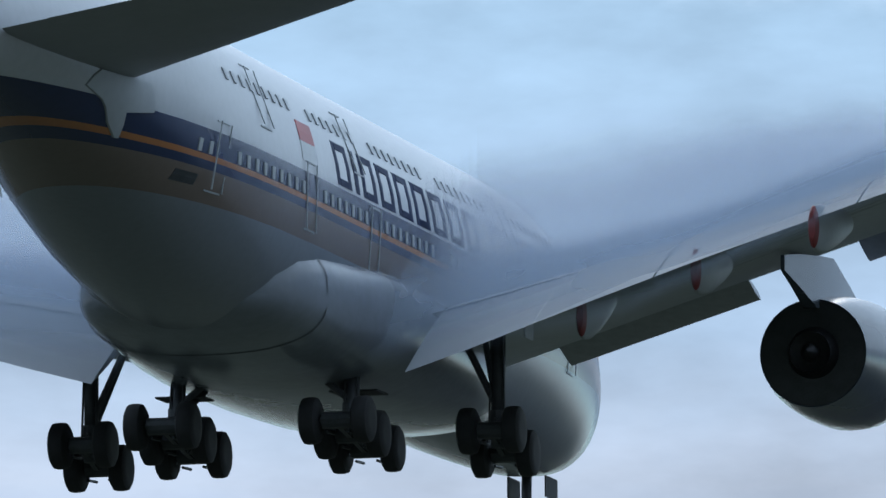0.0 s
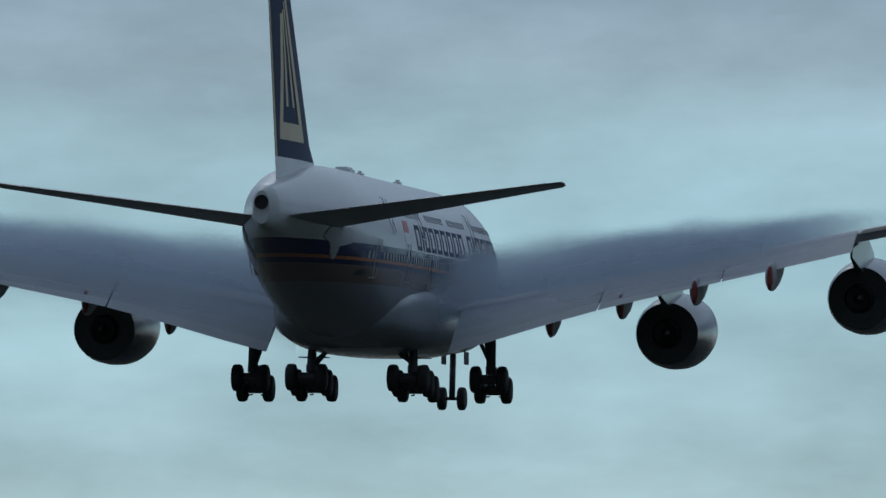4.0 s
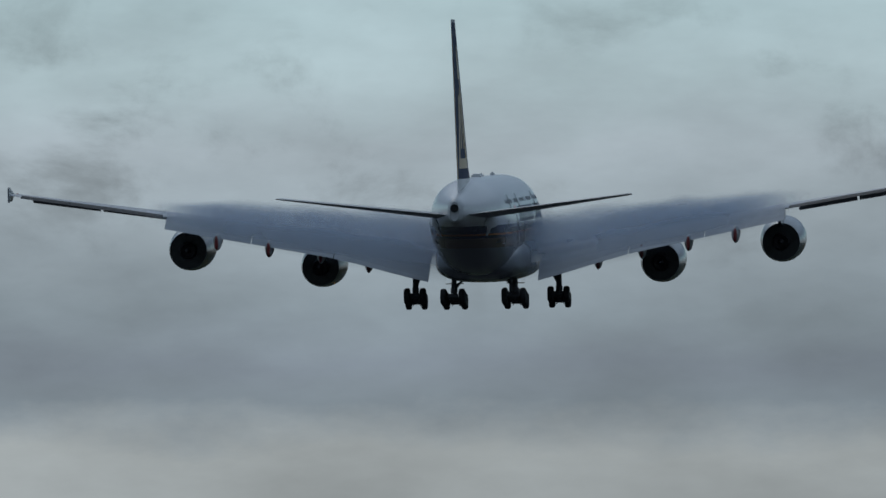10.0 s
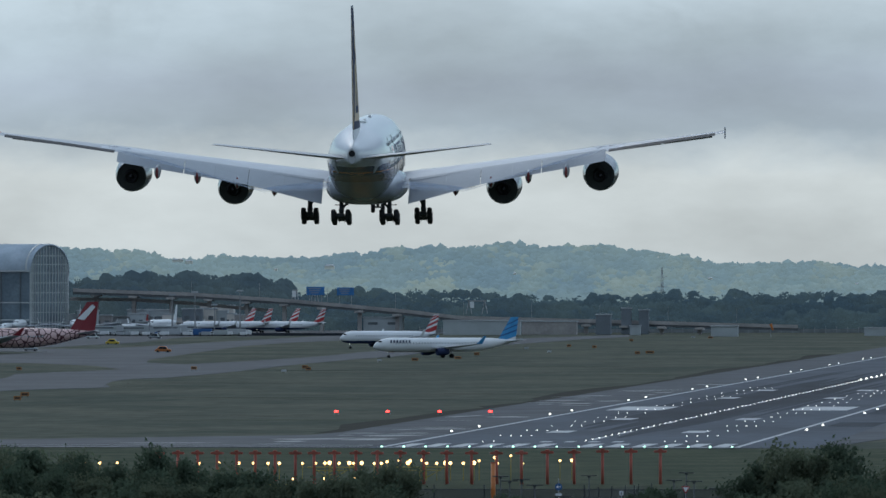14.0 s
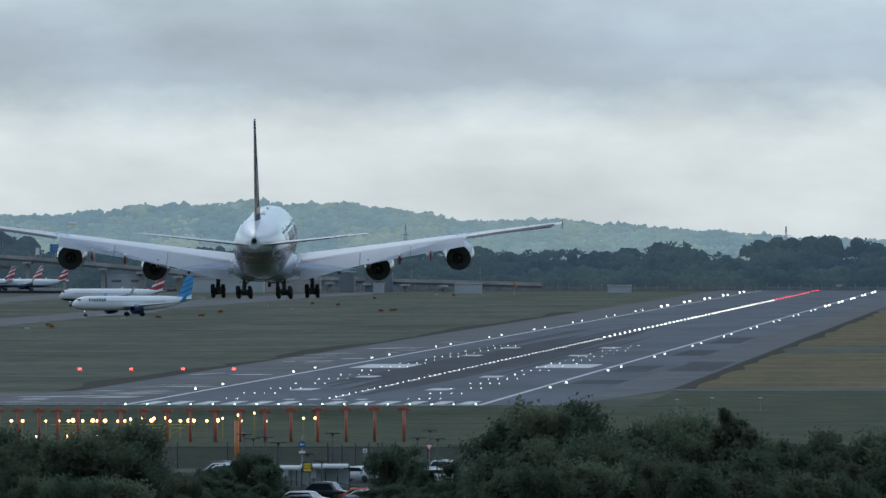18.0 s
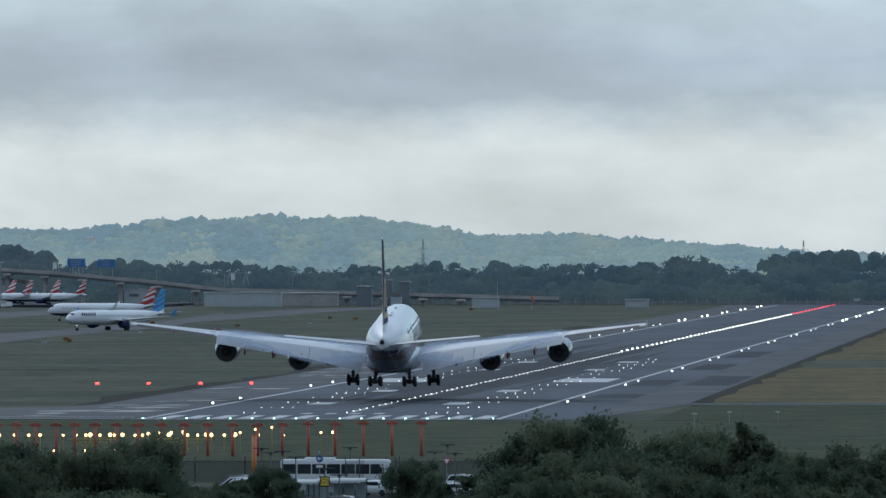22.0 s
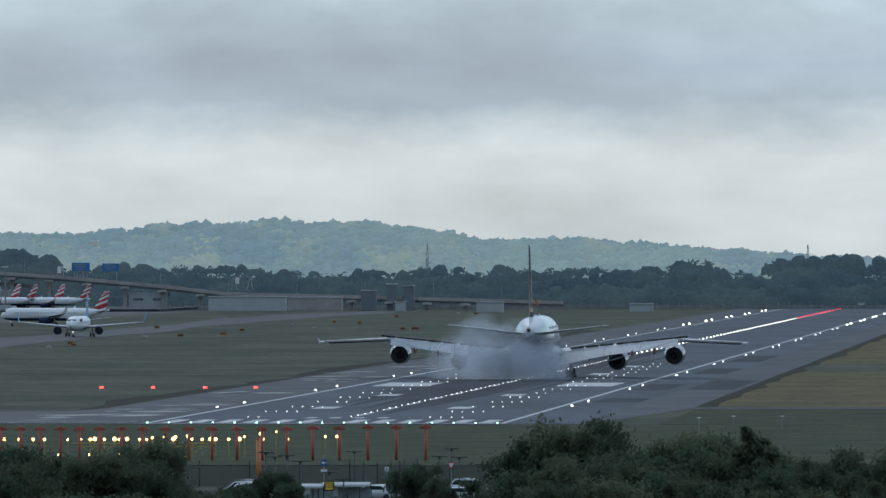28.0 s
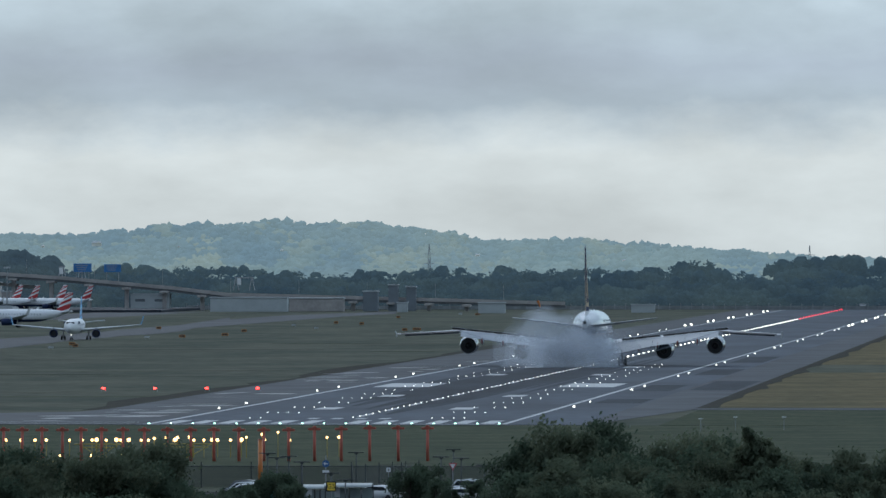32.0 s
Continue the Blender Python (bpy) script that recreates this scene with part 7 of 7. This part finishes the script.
# ---------------------------------------------------------------- what moves
FLIGHT = [
    (0, -105.03, 317.21, 75.31, 2.54, -0.2, -3.22), (0.5, -105.01, 350.94, 73.69, 2.52, -0.38, -2.93),
    (1, -105.23, 382.89, 72.66, 2.55, -0.29, -2.78), (1.5, -105.2, 415.87, 71.37, 2.87, -0.34, -2.53),
    (2, -105.08, 448.92, 70.02, 3.04, -0.34, -2.4), (2.5, -105.01, 481.88, 68.74, 3.1, -0.39, -2.17),
    (3, -104.94, 515.46, 67.12, 3.11, -0.7, -1.85), (3.5, -104.85, 549.17, 65.7, 3, -0.96, -1.62),
    (4, -104.9, 582.7, 64.31, 3, -1.06, -1.5), (4.5, -104.79, 616.5, 62.91, 2.97, -1.08, -1.38),
    (6.5, -105.74, 755.46, 56.68, 2.65, 0.93, -2.12), (7, -105.64, 788.66, 55.03, 2.7, 0.27, -2.03),
    (7.5, -105.56, 821.91, 53.31, 2.71, -0.39, -1.94), (8, -105.46, 855.2, 51.67, 2.66, -0.43, -1.91),
    (8.5, -105.42, 888.5, 49.94, 2.63, 0.12, -1.89), (9, -105.3, 921.91, 48.17, 2.61, 0.67, -1.84),
    (9.5, -105.22, 955.3, 46.33, 2.56, 0.96, -1.81), (10, -105.05, 988.8, 44.45, 2.48, 0.74, -1.83),
    (10.5, -105.01, 1022.12, 42.61, 2.4, 0.3, -1.83), (11, -104.95, 1055.48, 40.76, 2.34, 0.03, -1.93),
    (11.5, -104.9, 1088.9, 38.92, 2.28, 0.05, -2.04), (12, -104.96, 1122.34, 37.04, 2.19, 0.28, -2.09),
    (12.5, -104.94, 1155.93, 35.01, 2.29, 0.64, -2.18), (13, -105.08, 1189.49, 32.98, 2.55, 0.69, -2.28),
    (13.5, -105.31, 1223, 30.88, 2.81, 0.42, -2.31), (14, -105.57, 1256.39, 29.04, 2.84, 0.09, -2.3),
    (14.5, -105.77, 1289.74, 27.33, 2.76, -0.17, -2.23), (15, -106, 1322.92, 25.61, 2.61, -0.28, -2.14),
    (15.5, -106.19, 1355.96, 23.97, 2.41, -0.37, -2.04), (17.5, -106.72, 1484.84, 16.6, 2.63, 0.18, -1.68),
    (18, -106.83, 1516.87, 14.84, 2.58, -0.02, -1.77), (18.5, -106.9, 1548.88, 13.15, 2.52, -0.21, -1.89),
    (19, -106.94, 1580.89, 11.5, 2.45, -0.3, -2.01), (19.5, -107.01, 1612.88, 9.83, 2.44, -0.26, -2.06),
    (20, -107.12, 1644.84, 8.16, 2.5, -0.22, -2.02), (20.5, -107.31, 1676.76, 6.45, 2.64, -0.24, -1.84),
    (21, -107.49, 1708.67, 4.81, 2.85, -0.27, -1.57), (21.5, -107.6, 1740.49, 3.31, 3.12, -0.23, -1.18),
    (22, -107.64, 1772.32, 2, 3.43, -0.09, -0.74), (22.5, -107.67, 1804.14, 0.92, 3.74, 0.18, -0.26),
    (23, -107.66, 1835.95, 0, 3.9, 0.12, 0.19), (25, -106.81, 1962.5, 0, 2.3, 0.54, 1.39),
    (28, -104.19, 2147.05, 0, 0.2, -0.14, -0.21), (29, -104.33, 2207.77, 0, 0, -0.07, 0.2),
    (30, -104.47, 2268.43, 0, 0, 0.03, 0.55), (31, -104.54, 2329.1, 0, 0, 0.01, 0.37),
    (32, -104.86, 2389.77, 0, 0, -0.04, -0.08),
]


def motions():
    walk(AIRLINER, [(t, pose(x, y, z, up, -bank, -head)) for t, x, y, z, up, bank, head in FLIGHT])
    for sgn, wing in zip((-1, 1), WINGS):
        root = Vector((sgn * 3.5, 0, 4.7))

        def sag(deg):
            return Matrix.Translation(root) @ pose(0, 0, 0, 0, sgn * deg, 0) @ Matrix.Translation(-root)
        elbow = Vector((sgn * 26.9, 0, wing_z(26.9)))

        def hang(deg, more):
            return sag(deg) @ Matrix.Translation(elbow) @ pose(0, 0, 0, 0, sgn * more, 0) @ Matrix.Translation(-elbow)
        walk(OUTER[0 if sgn < 0 else 1], [(0, hang(0, 0)), (22.5, hang(0, 0)), (25.2, hang(2.4, 5)), (28, hang(3.3, 8)), (32, hang(3.3, 8.5))])
        walk(wing, [(0, sag(0)), (22.5, sag(0)), (25.2, sag(2.4)), (28, sag(3.3)), (32, sag(3.3))])
    for sp, piv, axis in SPOILERS:
        def tip(deg):
            return Matrix.Translation(piv) @ Matrix.Rotation(radians(-deg), 4, axis)
        walk(sp, [(0, tip(0)), (23.1, tip(0)), (24.2, tip(24)), (32, tip(24))])

    # the vapour lies down on the wings as the airliner slows and sinks
    for clouds, table in ((HIGH_VAPOUR, [(0, 0), (2, 12), (3, 38), (4, 66), (7, 82), (12, 87), (32, 87)]),
                          (LOW_VAPOUR, [(0, 34), (1.2, 26), (2.2, 10), (3, 0), (4, 0), (9.4, 0), (10.5, 28), (12, 66), (13.5, 80), (19, 80), (20.5, 64), (22.3, 66), (24, 87), (32, 87)])):
        for o, veils in clouds:
            walk(o, [(t, pose(x, y, z, up, -bank, -head) @ Matrix.Translation((0, 0, 0 if t < 23 else -min(1.6, (t - 23) * .8)))) for t, x, y, z, up, bank, head in FLIGHT])
            for ob, rest in veils:
                walk(ob, [(t, rest @ pose(0, 0, 0, -deg)) for t, deg in table])
    walk(SPRAY_CLOUD, [(0, pose(RX, 1800, -16)), (23.2, pose(RX, 1836, -16)), (24.4, pose(RX - 1, 1905, -9)), (25.2, pose(RX - 1, 1957, -3.4)), (26.5, pose(RX - 1, 2036, -2)), (28, pose(RX - .5, 2128, 0)), (32, pose(RX - 1, 2368, .6))])
    walk(TYRE_SMOKE, [(0, pose(RX, 1840, -9)), (23.2, pose(RX, 1842, -9)), (23.7, pose(RX, 1856, -1)), (24.1, pose(RX, 1872, 1)), (24.5, pose(RX, 1890, -1)), (25.0, pose(RX, 1905, -9)), (32, pose(RX, 1906, -9))])
    # traffic on the ground
    walk(BLUE_JET, [(t, pose(x, y, 0, 0, 0, r)) for t, (x, y), r in ((0, (-237.6, 3495.8), 110), (11, (-247.4, 3369.9), 112), (13, (-251.8, 3322.0), 114), (16, (-263.3, 3298.0), 124), (19, (-271.4, 3274.5), 139), (21, (-276.1, 3274.3), 144), (23, (-281.2, 3274.0), 150), (25, (-285.7, 3251.0), 166), (28, (-282.1, 3185.0), 179), (30, (-279.0, 3142.5), 181), (32, (-276.2, 3101.1), 181))])
    walk(TAXI_JET, [(t, pose(x, y, 0, 0, 0, r)) for t, (x, y), r in ((0, (-289.6, 3866.8), 128), (11, (-303.1, 3772.8), 128), (13, (-305.3, 3742.6), 122), (16, (-308.2, 3712.8), 108), (19, (-313.4, 3712.5), 98), (23, (-320.6, 3683.0), 93), (25, (-325.6, 3682.7), 92), (28, (-332.1, 3653.6), 91), (32, (-341.9, 3624.8), 91))])
    walk(BUS, [(t, pose(x, 1112, 0, 0, 0, -90)) for t, x in [(2 * k, -341.5 + 24.4 * k) for k in range(17)]])
    walk(LORRY, [(t, pose(x, 1107, 0, 0, 0, 90)) for t, x in [(2 * k, 192.1 - 27.2 * k) for k in range(17)]])
    walk(TEAL_CAR, [(0, pose(-20, 1086, 0, 0, 0, 90)), (17, pose(-58, 1086, 0, 0, 0, 90)), (19, pose(-67.5, 1086, 0, 0, 0, 90)), (20.2, pose(-74.5, 1086, 0, 0, 0, 90)), (32, pose(-76.5, 1064, 0, 0, 0, 160))])


motions()
